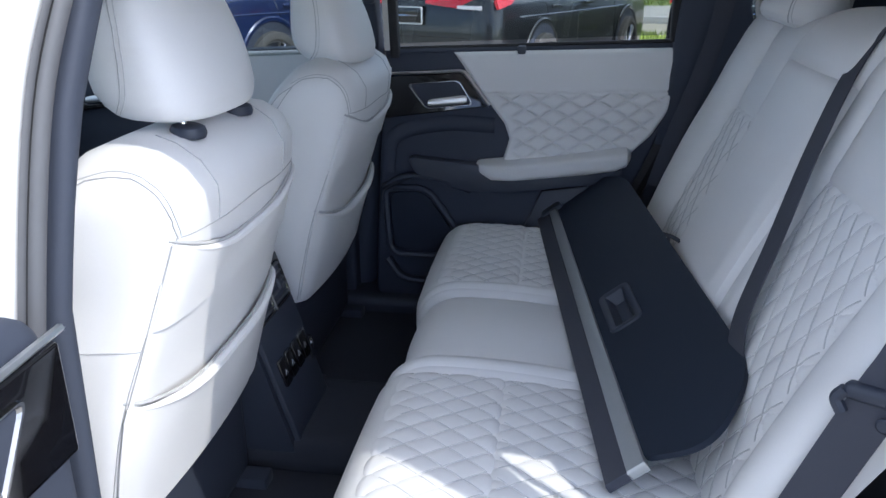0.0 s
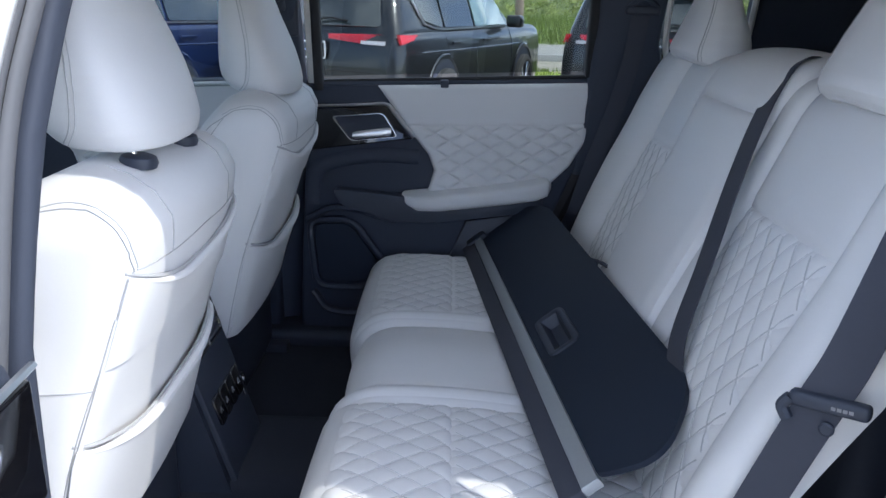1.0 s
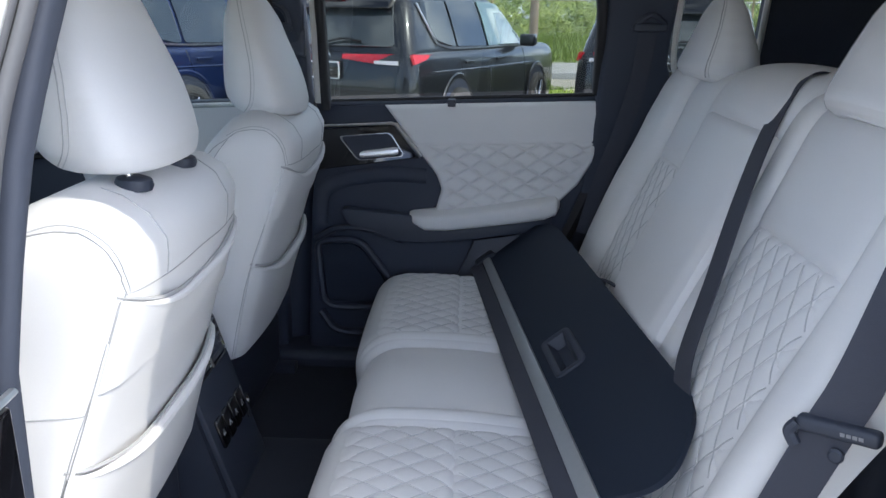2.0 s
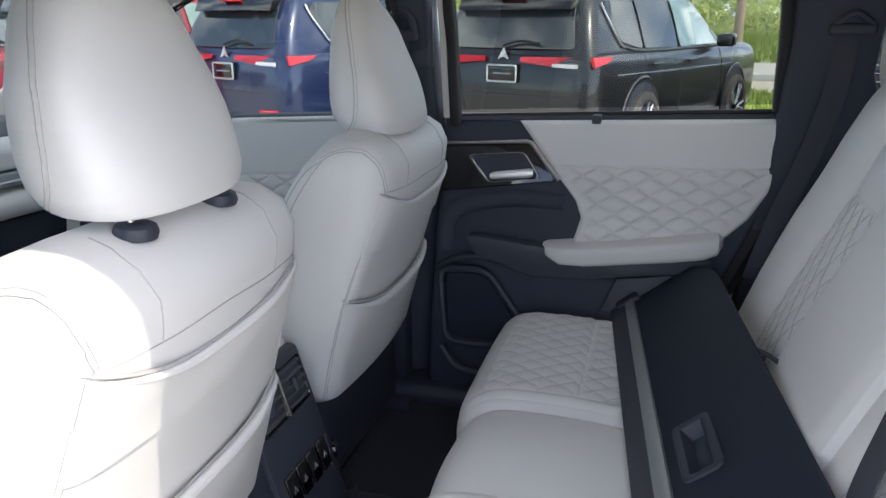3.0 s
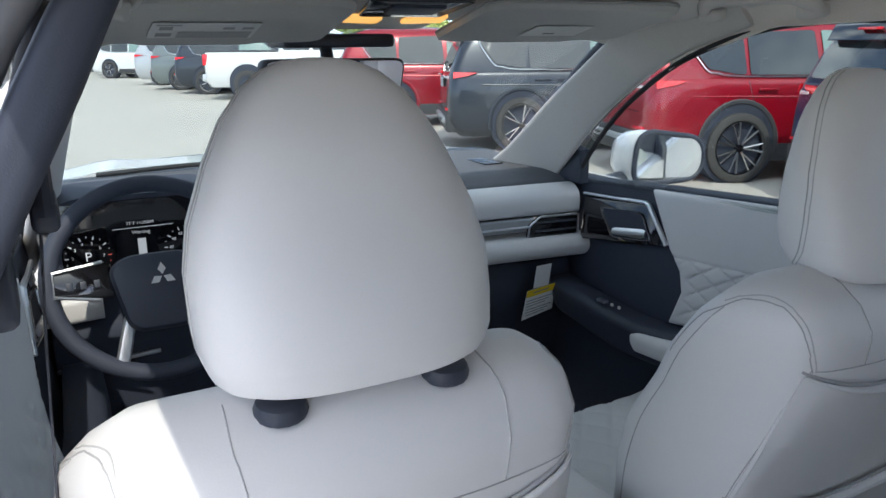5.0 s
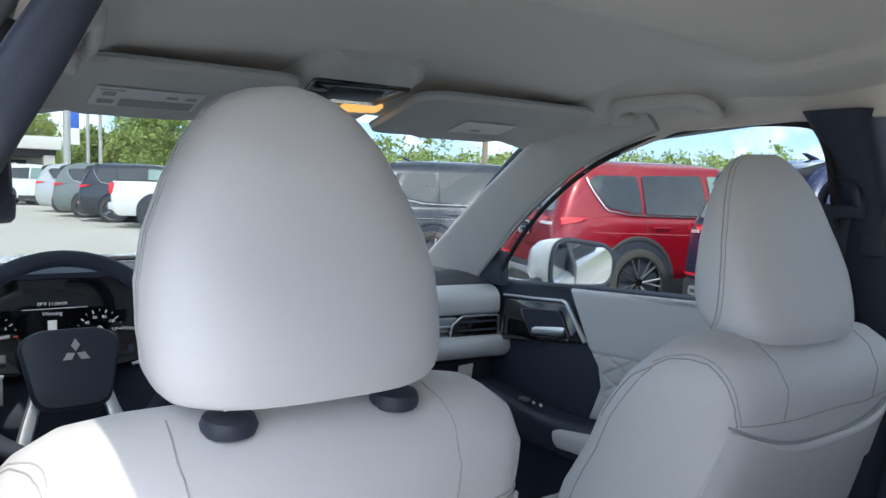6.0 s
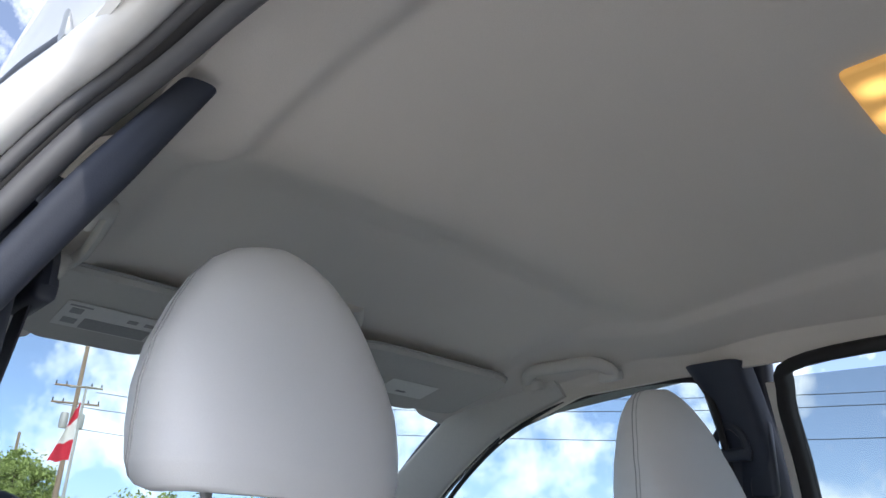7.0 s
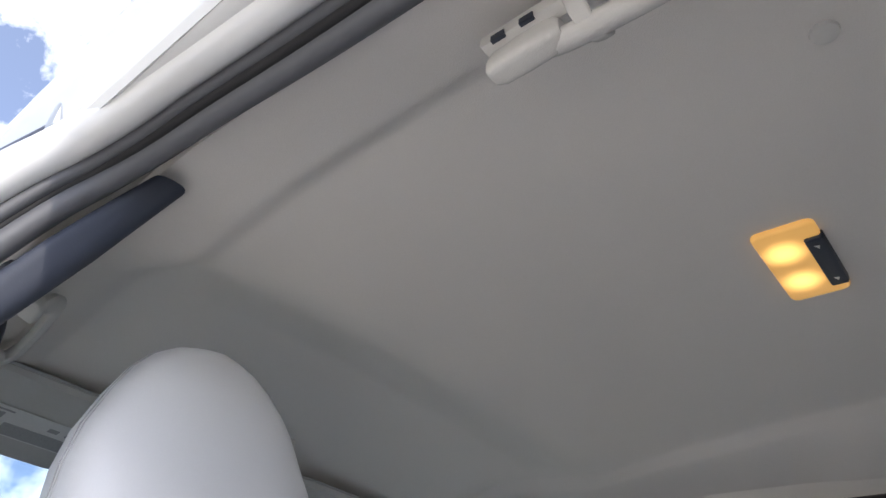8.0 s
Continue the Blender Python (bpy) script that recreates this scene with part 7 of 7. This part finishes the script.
        prism(bm, [(s * 0.54, 0.985), (s * 0.76, 0.975), (s * 0.76, 1.010), (s * 0.54, 1.012)], lambda a, b, h: Vector((row_at(BODY, b)[0] - 0.048 + 0.13 * sstep(0.66, 0.90, abs(a)) - h, a, b)), 0.010)
        part("reversing_lamp", tidy(bm), M_WHITELENS, tl)
        bm = bmesh.new()
        rbox(bm, (-2.415, s * 0.66 - 0.12, 0.560), (-2.36, s * 0.66 + 0.12, 0.590), 0.01)
        part("reflector", bm, M_REDLENS, c)
        # head lamp
        bm = bmesh.new()
        rbox(bm, (2.20, s * 0.68 - 0.15, 0.78), (2.36, s * 0.68 + 0.15, 0.90), 0.03, 3)
        part("head_lamp", bm, M_WHITELENS, c)
    # rear glass, spoiler, wiper, plate, bumper
    rear = lambda a, b, h: Vector((row_at(GREEN, b)[0] - h - 0.026 + 0.03 * (abs(a) / 0.7) ** 3, a, b))
    bm = bmesh.new()
    prism(bm, roundpoly([(-0.70, 1.125), (0.70, 1.125), (0.60, 1.50), (0.54, 1.555), (-0.54, 1.555), (-0.60, 1.50)], 0.05, 4, 8), rear, 0.008, 0.003, 1)
    part("rear_screen", bm, M_CARGLASS, c)
    bm = bmesh.new()
    rings = []
    for k in range(9):
        y = lerp(-0.60, 0.60, k / 8)
        f = 1 - 0.25 * abs(2 * k / 8 - 1) ** 3
        rings.append([Vector((p.x, y, p.y)) for p in roundpoly([(-2.27 * (0.98 + 0.02 * f), 1.445), (-1.98, 1.50), (-1.86, 1.672), (-2.20 * (0.98 + 0.02 * f), 1.585)], 0.02, 3, 2)])
    loft(bm, rings)
    part("spoiler", tidy(bm), M_GLOSS, c)
    bm = bmesh.new()
    rbox(bm, (-2.275, -0.13, 1.535), (-2.20, 0.13, 1.556), 0.004)
    part("stop_lamp", bm, M_REDLENS, c)
    part("rear_wiper", tube(bmesh.new(), spline([rear(0.02, 1.15, 0.02), rear(-0.16, 1.19, 0.025), rear(-0.36, 1.17, 0.02)], 4), 0.011, 5), M_RUBBER, c)
    bm = bmesh.new()
    rbox(bm, (-2.395, -0.17, 0.845), (-2.365, 0.17, 1.0), 0.02, 2)
    rec = part("plate_recess", bm, M_GLOSS, c)
    bm = bmesh.new()
    fr = roundpoly([(-0.158, 0.845), (0.158, 0.845), (0.158, 0.985), (-0.158, 0.985)], 0.012, 3, 1)
    tube(bm, [(-2.402, p.x, p.y) for p in fr + fr[:1]], 0.009, 6)
    part("plate_frame", bm, M_CHROME, rec)
    for k, (y0, y1, m) in enumerate(((-0.10, -0.01, M_PRINT), (0.0, 0.10, M_SILVERBAR))):
        bm = bmesh.new()
        rbox(bm, (-2.401, y0, 0.908), (-2.396, y1, 0.920), 0.0)
        part("bar", bm, m, rec)
    bm = bmesh.new()
    prism(bm, [(0.0, 1.135), (0.058, 1.035), (0.0, 1.058), (-0.058, 1.035)], lambda a, b, h: Vector((row_at(BODY, min(1.06, b))[0] - 0.016 - h, a, b)), 0.01)
    part("badge", bm, M_CHROME, c)
    bm = bmesh.new()
    rbox(bm, (-2.385, -0.62, 0.735), (-2.372, 0.62, 0.742), 0.0)
    part("tailgate_gap", bm, M_GLOSS, c)
    bm = bmesh.new()
    rbox(bm, (-2.41, -0.82, 0.26), (-2.05, 0.82, 0.53), 0.05, 3)
    part("bumper_cladding", bm, M_CLAD, c)
    if skid:
        bm = bmesh.new()
        rbox(bm, (-2.450, -0.64, 0.375), (-2.25, 0.64, 0.465), 0.03, 3)
        skd = part("skid_plate", bm, M_ALU, c, "silver skid plate")
        for y0, y1, z0, z1 in ((-0.58, -0.36, 0.402, 0.440), (0.36, 0.58, 0.402, 0.440), (-0.27, 0.27, 0.368, 0.408)):
            bm = bmesh.new()
            rbox(bm, (-2.456, y0, z0), (-2.42, y1, z1), 0.012, 2)
            part("opening", bm, M_CLAD, skd)
    bm = bmesh.new()
    tube(bm, [(-1.55, 0, 1.69), (-1.66, 0, 1.745), (-1.70, 0, 1.75)], [0.05, 0.025, 0.008], 8, 0.6)
    part("roof_fin", bm, paint_mat, c)
    wsm = bmesh.new()
    prism(wsm, roundpoly([(-0.76, 1.13), (0.76, 1.13), (0.60, 1.56), (-0.60, 1.56)], 0.05, 4, 6), lambda a, b, h: Vector((row_at(GREEN, b)[1] + h - 0.02 * (abs(a) / 0.7) ** 2, a, b)), 0.008)
    part("windscreen", wsm, M_CARGLASS, c)
    return c


def spline2(pts, n=5):
    return [(p.x, p.y) for p in spline([(a, b, 0) for a, b in pts], n)]


M_SILVERBAR = mat("pale_blue_print", (0.25, 0.35, 0.55), 0.6)


def repaint(c, old, fresh):
    for o in c.children_recursive:
        if o.material_slots and o.material_slots[0].material == old:
            o.material_slots[0].link = "OBJECT"
            o.material_slots[0].material = fresh


HEAD = 68.0
TALL = Matrix.Diagonal((1, 1, 1.045, 1))
first = suv(P_BLACK, "black family car with red tail lamps parked on the lot")
first.matrix_basis = pose(-0.50, 9.55, GZ, 0, 0, HEAD) @ TALL
for x, y, fresh, label, head in (
        (-3.18, 9.25, P_BLUE, "dark blue family car with silver skid plate, parked", 67), (-9.15, 8.5, P_SLATE, "slate-blue family car with alloy wheels, parked in the row", 66),
        (-13.0, 8.3, P_RED, "bright red family car parked further along the row", 66), (2.75, 10.3, P_BLACK, "black family car at the end of the row", 70), (5.9, 10.6, P_SLATE, "dark slate family car near the fence", 71),
        (-24.2, 7.3, P_SLATE, "dark pickup-height car parked beyond the drive", 62), (-27.0, 7.0, P_GREEN, "grey-green family car parked beyond the drive", 62),
        (-30.5, 6.9, P_SILVER, "silver family car parked beyond the drive", 62), (-37.5, 5.8, M_WHITE, "white family car parked at the far end of the lot", 50), (-41.5, 6.2, M_WHITE, "white family car at the far end", 60),
        (-46.0, 6.0, P_SLATE, "dark family car at the far end of the lot", 62), (-49.0, 5.4, P_RED, "red car at the far end of the lot", 62)):
    cc = copy_thing(first, pose(x, y, GZ, 0, 0, head))
    cc["label"] = label
    repaint(cc, P_BLACK, fresh)
red = suv(P_RED, "bright red family car with black wheels, parked in the row", True)
red.matrix_basis = pose(-6.07, 9.16, GZ, 0, 0, 70) @ TALL

# white pickup with a tonneau
def pickup():
    c = thing("parked_pickup", "white pickup truck with red tail lamps parked beyond the drive", "truck", (0, 0, 0))
    part("body", hull([(0.35, -2.8, 2.8, 0.88), (0.5, -2.9, 2.9, 0.98), (0.9, -2.92, 2.9, 1.0), (1.2, -2.9, 2.85, 0.98), (1.27, -2.88, 2.6, 0.95)], 0.14), M_WHITE, c)
    part("cab", hull([(1.20, -0.95, 1.45, 0.93), (1.5, -0.88, 1.05, 0.86), (1.8, -0.78, 0.62, 0.76), (1.92, -0.6, 0.35, 0.62)], 0.16), M_WHITE, c)
    bm = bmesh.new()
    rbox(bm, (-2.85, -0.86, 1.26), (-0.95, 0.86, 1.31), 0.03, 2)
    part("bed_cover", bm, M_CLAD, c)
    for s in (-1, 1):
        for x0, x1 in ((-0.78, -0.05), (0.02, 0.95)):
            bm = bmesh.new()
            prism(bm, roundpoly([(x0, 1.32), (x1, 1.32), (x1 - (0.35 if x1 > 0.5 else 0.02), 1.75), (x0 + 0.04, 1.75)], 0.04, 4, 4), lambda a, b, h: Vector((a, s * (lerp(0.925, 0.775, (b - 1.2) / 0.6) + h), b)), 0.008)
            part("side_window", bm, M_CARGLASS, c)
        bm = bmesh.new()
        rbox(bm, (-2.95, s * 0.88 - 0.10, 0.93), (-2.78, s * 0.88 + 0.11, 1.23), 0.03, 2)
        part("tail_lamp", bm, M_REDLENS, c)
        for xx in (-1.75, 1.85):
            bm = bmesh.new()
            lathe(bm, [(0.0, -0.24), (0.50, -0.24), (0.50, 0.008), (0.0, 0.010)], (xx, s * 0.998, 0.47), (0, s, 0), 28)
            part("wheel_well", bm, M_SOFT, c)
            bm = bmesh.new()
            lathe(bm, [(0.26, -0.13), (0.36, -0.13), (0.405, -0.10), (0.41, 0.0), (0.405, 0.10), (0.36, 0.13), (0.26, 0.13), (0.26, -0.13)], (xx, s * 0.90, 0.41), (0, s, 0), 32, False)
            w = part("wheel", bm, M_TYRE, c)
            bm = bmesh.new()
            lathe(bm, [(0.26, -0.1), (0.262, 0.11), (0.22, 0.06), (0.06, 0.08), (0.0, 0.09)], (xx, s * 0.90, 0.41), (0, s, 0), 28)
            part("rim", bm, M_RIM, w)
    bm = bmesh.new()
    rbox(bm, (-3.02, -0.85, 0.50), (-2.85, 0.85, 0.70), 0.04, 3)
    part("bumper", bm, M_CHROME, c)
    return c


pk = pickup()
pk.matrix_basis = pose(-20.9, 8.1, GZ, 0, 0, 62)

# ---------- fence, poles, flag, buildings ----------
fence = thing("fence", "tan chain-link fence with thin posts along the road", "fence", (0, 19.2, GZ))
for k in range(26):
    x = -46 + k * 3.1
    part("post", tube(bmesh.new(), [(x, 19.2, GZ - 0.1), (x, 19.2, GZ + 1.95)], 0.032, 8), M_TAN, fence)
part("top_rail", tube(bmesh.new(), [(-46, 19.2, GZ + 1.88), (31.5, 19.2, GZ + 1.88)], 0.022, 6), M_GALV, fence)
vs, fs = [], []
for k in range(int(36 / 0.11)):
    for d in (-1, 1):
        x = -12 + k * 0.11
        i = len(vs)
        vs += [(x - 0.0018, 19.2, GZ), (x + 0.0018, 19.2, GZ), (x + d * 1.85 + 0.0018, 19.2, GZ + 1.85), (x + d * 1.85 - 0.0018, 19.2, GZ + 1.85)]
        fs.append((i, i + 1, i + 2, i + 3))
me = bpy.data.meshes.new("wire_mesh")
me.from_pydata(vs, [], fs)
me.materials.append(M_GALV)
ob = new("wire_mesh", me)
ob.parent, ob.matrix_parent_inverse = fence, Matrix.Translation(-fence.location)
tagged(ob, kind="stuff")


def spot(dx, dy, d, eye=(0.14, 0.68)):
    k = math.hypot(dx, dy)
    return eye[0] + dx / k * d, eye[1] + dy / k * d


def utility_pole(x, y, h, label, arms=True):
    p = thing("utility_pole", label, "pole", (x, y, GZ), group="utility poles")
    part("shaft", tube(bmesh.new(), [(x, y, GZ - 0.3), (x, y, h * 0.5), (x, y, h)], [0.17, 0.14, 0.11], 12), M_POLE, p)
    if arms:
        for z in (h * 0.80, h * 0.72):
            part("crossarm", tube(bmesh.new(), [(x - 0.4, y - 1.15, z), (x + 0.4, y + 1.15, z)], 0.06, 6), M_POLE, p)
            for s in (-1, -0.55, 0.55, 1):
                bm = bmesh.new()
                lathe(bm, [(0.02, 0), (0.05, 0.04), (0.03, 0.1), (0.045, 0.14), (0.01, 0.2)], (x + s * 0.38, y + s * 1.08, z + 0.05), (0, 0, 1), 8)
                part("insulator", bm, M_CLAD, p)
        for s in (-1, 1):
            bm = bmesh.new()
            lathe(bm, [(0.0, 0), (0.2, 0.02), (0.22, 0.2), (0.22, 0.75), (0.18, 0.85), (0.0, 0.9)], (x + 0.1 * s, y + 0.38 * s, h * 0.60), (0, 0, 1), 14)
            part("transformer", bm, M_GALV, p)
    return p


x, y = spot(-0.957, 0.289, 46)
utility_pole(x, y, 11.5, "weathered wooden utility pole with transformers")
x, y = spot(-0.786, 0.617, 40)
utility_pole(x, y, 9.5, "tall brown wooden utility pole beyond the parked cars", False)
utility_pole(2.35, 29.3, 9.0, "dark wooden utility pole beside the road", False)
x, y = spot(-0.972, 0.241, 70)
utility_pole(x, y, 9.3, "thin pale utility pole in the distance", False)
# wires between the poles
pa, pb = spot(-0.957, 0.289, 46), spot(-0.786, 0.617, 40)
wires = thing("power_line", "thin dark overhead power lines in the sky", "cable", (pa[0], pa[1], 7.0))
for z0, o in ((9.0, 0.9), (8.2, -0.9), (7.0, 0.0)):
    pts = []
    for (x0, y0), (x1, y1) in ((pa, pb), (pb, (6.0, 42.0)), ((6.0, 42.0), (44, 44))):
        for k in range(12):
            t = k / 12
            pts.append((lerp(x0, x1, t) + o * 0.3, lerp(y0, y1, t) + o, z0 - 1.2 * math.sin(math.pi * t) * 0.6))
    part("wire", tube(bmesh.new(), pts, 0.018, 4), M_CLAD, wires)

# flagpole with a red and white flag
fx, fy = spot(-0.955, 0.297, 40)
fl = thing("flagpole", "steel flagpole with a drooping red and white flag", "flagpole", (fx, fy, GZ))
part("shaft", tube(bmesh.new(), [(fx, fy, GZ), (fx, fy, 8.15)], [0.09, 0.06], 10), M_GALV, fl)
part("lamp_arm", tube(bmesh.new(), [(fx - 0.2, fy - 0.7, 8.1), (fx, fy, 8.2), (fx + 0.2, fy + 0.7, 8.15)], [0.11, 0.06, 0.11], 8, 0.5), M_GALV, fl)
M_FLAGR, M_FLAGW = mat("red_cloth", (0.62, 0.03, 0.06), 0.85), mat("white_cloth", (0.80, 0.80, 0.78), 0.85)
for k, (v0, v1, m) in enumerate(((0.0, 0.33, M_FLAGR), (0.33, 0.67, M_FLAGW), (0.67, 1.0, M_FLAGR))):
    def cloth(u, v, v0=v0, v1=v1):
        w = lerp(v0, v1, v)
        out = lerp(0.10, 1.05 * (0.25 + 0.75 * w), u)
        return Vector((fx - 0.05 + 0.10 * math.sin(6 * u + 3 * w), fy - out, lerp(7.6, 4.75, w) - 0.55 * u * (1 - w) - 0.15 * u + 0.05 * math.sin(9 * u)))
    part("flag_field", sheet(cloth, 12, 8, 0.01), m, fl)
# small banner pole
bx, by = spot(-0.989, 0.15, 36, (0.13, 0.78))
bp = thing("banner_pole", "pale lamp post with blue and white pennant", "pole", (bx, by, GZ))
part("shaft", tube(bmesh.new(), [(bx, by, GZ), (bx, by, 7.2)], [0.16, 0.12], 10), M_GALV, bp)
for z0, z1, m in ((3.3, 4.0, mat("blue_cloth", (0.05, 0.15, 0.55), 0.8)), (2.6, 3.3, M_FLAGW)):
    bm = bmesh.new()
    rbox(bm, (bx - 0.02, by + 0.15, z0), (bx + 0.02, by + 0.50, z1), 0.005)
    part("pennant", bm, m, bp)

# low building and a yellow sign at the far end
bl = thing("building", "low white flat-roofed building with a shaded porch, far off", "building", (-54, 3, GZ))
bm = bmesh.new()
rbox(bm, (-60, -8.0, GZ), (-52.4, 7.4, 2.3), 0.05)
part("wall", bm, M_CONCRETE, bl)
bm = bmesh.new()
rbox(bm, (-60.4, -8.6, 2.75), (-50.0, 8.1, 3.50), 0.05)
part("roof", bm, mat("white_fascia", (0.75, 0.74, 0.70), 0.7), bl)
# dark grey band stands in for the shade under the roof edge
bm = bmesh.new()
rbox(bm, (-60.2, -8.4, 2.3), (-50.6, 7.9, 2.76), 0.03)
part("soffit_shade", bm, M_CLAD, bl)
for y in (-7.8, -3.8, 0.2, 4.2, 7.5):
    bm = bmesh.new()
    rbox(bm, (-50.9, y - 0.3, GZ), (-50.4, y + 0.3, 2.4), 0.03)
    part("column", bm, M_CONCRETE, bl)
for k in range(6):
    bm = bmesh.new()
    rbox(bm, (-52.42, -6.6 + k * 2.3, 0.4), (-52.3, -5.0 + k * 2.3, 2.1), 0.02)
    part("window", bm, M_CARGLASS, bl)
for px, py in ((-50.0, 9.55), (-50.0, 10.25)):
    lp = thing("lamp_post", "thin pale lamp post beyond the parked cars", "pole", (px, py, GZ), group="lamp posts")
    part("shaft", tube(bmesh.new(), [(px, py, GZ), (px, py, 4.0), (px, py, 7.6)], [0.13, 0.11, 0.09], 8), M_GALV, lp)
    bm = bmesh.new()
    rbox(bm, (px - 0.2, py - 0.35, 7.55), (px + 0.2, py + 0.35, 7.72), 0.05, 2)
    part("lamp_head", bm, M_GALV, lp)
yx, yy2 = spot(-0.950, 0.313, 75)
yb = thing("shop_building", "far shop with a bright yellow roof band", "building", (yx, yy2, GZ))
bm = bmesh.new()
rbox(bm, (yx - 4, yy2 - 3.2, GZ), (yx, yy2 + 3.2, 3.2), 0.05)
part("wall", bm, M_CONCRETE, yb)
bm = bmesh.new()
rbox(bm, (yx - 4.2, yy2 - 3.4, 3.2), (yx + 0.2, yy2 + 3.4, 4.1), 0.05)
part("roof_band", bm, mat("yellow_sign", (0.85, 0.62, 0.03), 0.6), yb)

# ---------- trees ----------
def leaves(rng, centre, size, n, leaf, vs, fs):
    """Small leaf quads clustered in clumps inside an uneven crown."""
    clumps = []
    for _ in range(max(6, n // 45)):
        while True:
            p = Vector((rng.uniform(-1, 1), rng.uniform(-1, 1), rng.uniform(-1, 1)))
            if 0.25 < p.length < 1:
                break
        clumps.append((Vector((p.x * size[0], p.y * size[1], p.z * size[2])), rng.uniform(0.16, 0.34)))
    for _ in range(n):
        c, r = rng.choice(clumps)
        d = Vector((rng.gauss(0, 1), rng.gauss(0, 1), rng.gauss(0, 0.8)))
        p = Vector(centre) + c + d * r * size[0] * 0.42
        a = Vector((rng.gauss(0, 1), rng.gauss(0, 1), rng.gauss(0, 1))).normalized()
        b = a.orthogonal().normalized()
        s = leaf * rng.uniform(0.6, 1.3)
        i = len(vs)
        vs += [tuple(p - a * s), tuple(p + b * s * 0.5), tuple(p + a * s), tuple(p - b * s * 0.5)]
        fs.append((i, i + 1, i + 2, i + 3))


def leaf_mesh(name, vs, fs, material):
    me = bpy.data.meshes.new(name)
    me.from_pydata(vs, [], fs)
    me.materials.append(material)
    return new(name, me)


def tree(x, y, h, seed, label, leaf=0.16, n=5200, material=None):
    rr = random.Random(seed)
    t = thing("tree", label, "tree", (x, y, GZ), group="trees")
    z0 = lot_height(x, y)
    bm = bmesh.new()
    tube(bm, spline([(x, y, z0 - 0.2), (x + 0.1, y, z0 + h * 0.3), (x - 0.05, y + 0.1, z0 + h * 0.6), (x, y, z0 + h * 0.85)], 4), [lerp(0.06, 0.012, k / 12) * h * 0.5 for k in range(13)], 8)
    for k in range(7):
        a = rr.uniform(0, 6.28)
        zz = z0 + h * rr.uniform(0.3, 0.65)
        tube(bm, [(x, y, zz), (x + math.cos(a) * h * 0.14, y + math.sin(a) * h * 0.14, zz + h * 0.12), (x + math.cos(a) * h * 0.26, y + math.sin(a) * h * 0.26, zz + h * 0.20)], [0.014 * h, 0.009 * h, 0.004 * h], 5)
    part("trunk", bm, M_BARK, t)
    vs, fs = [], []
    leaves(rr, (x, y, z0 + h * 0.60), (h * 0.36, h * 0.36, h * 0.38), n, leaf, vs, fs)
    ob = leaf_mesh("crown", vs, fs, material or M_LEAF)
    ob.parent, ob.matrix_parent_inverse = t, Matrix.Translation(-t.location)
    return t


for k, (dx, dy, d, h) in enumerate(((-0.969, 0.245, 54, 6.6), (-0.976, 0.218, 57, 4.6), (-0.984, 0.178, 60, 4.8), (-0.960, 0.280, 60, 4.4), (-0.945, 0.327, 64, 4.2), (-0.992, 0.11, 68, 6.6))):
    x, y = spot(dx, dy, d)
    tree(x, y, h, 40 + k, "leafy green tree behind the parked cars", 0.115, 11000, M_LEAF2 if k % 2 else M_LEAF)

rr = random.Random(77)
for name, material, count, label in (("wood", M_LEAF, 150, "far line of dense green woods"), ("scrub", M_LEAF2, 120, "far yellow-green bushes at the edge of the field")):
    vs, fs = [], []
    for k in range(count):
        a = radians(lerp(-5, 190, (k + rr.random()) / count))      # from the car's rear round its right side to the front
        d = rr.uniform(88, 120) if name == "wood" else rr.uniform(62, 85)
        h = rr.uniform(5.2, 7.6) if name == "wood" else rr.uniform(2.6, 4.4)
        x, y = d * math.cos(a), d * math.sin(a)
        leaves(rr, (x, y, lot_height(x, y) + h * 0.45), (h * 0.75, h * 0.75, h * 0.52), (1000 if name == "wood" else 560), 0.26 if name == "wood" else 0.17, vs, fs)
    tagged(leaf_mesh(name, vs, fs, material), label, "trees", kind="stuff")
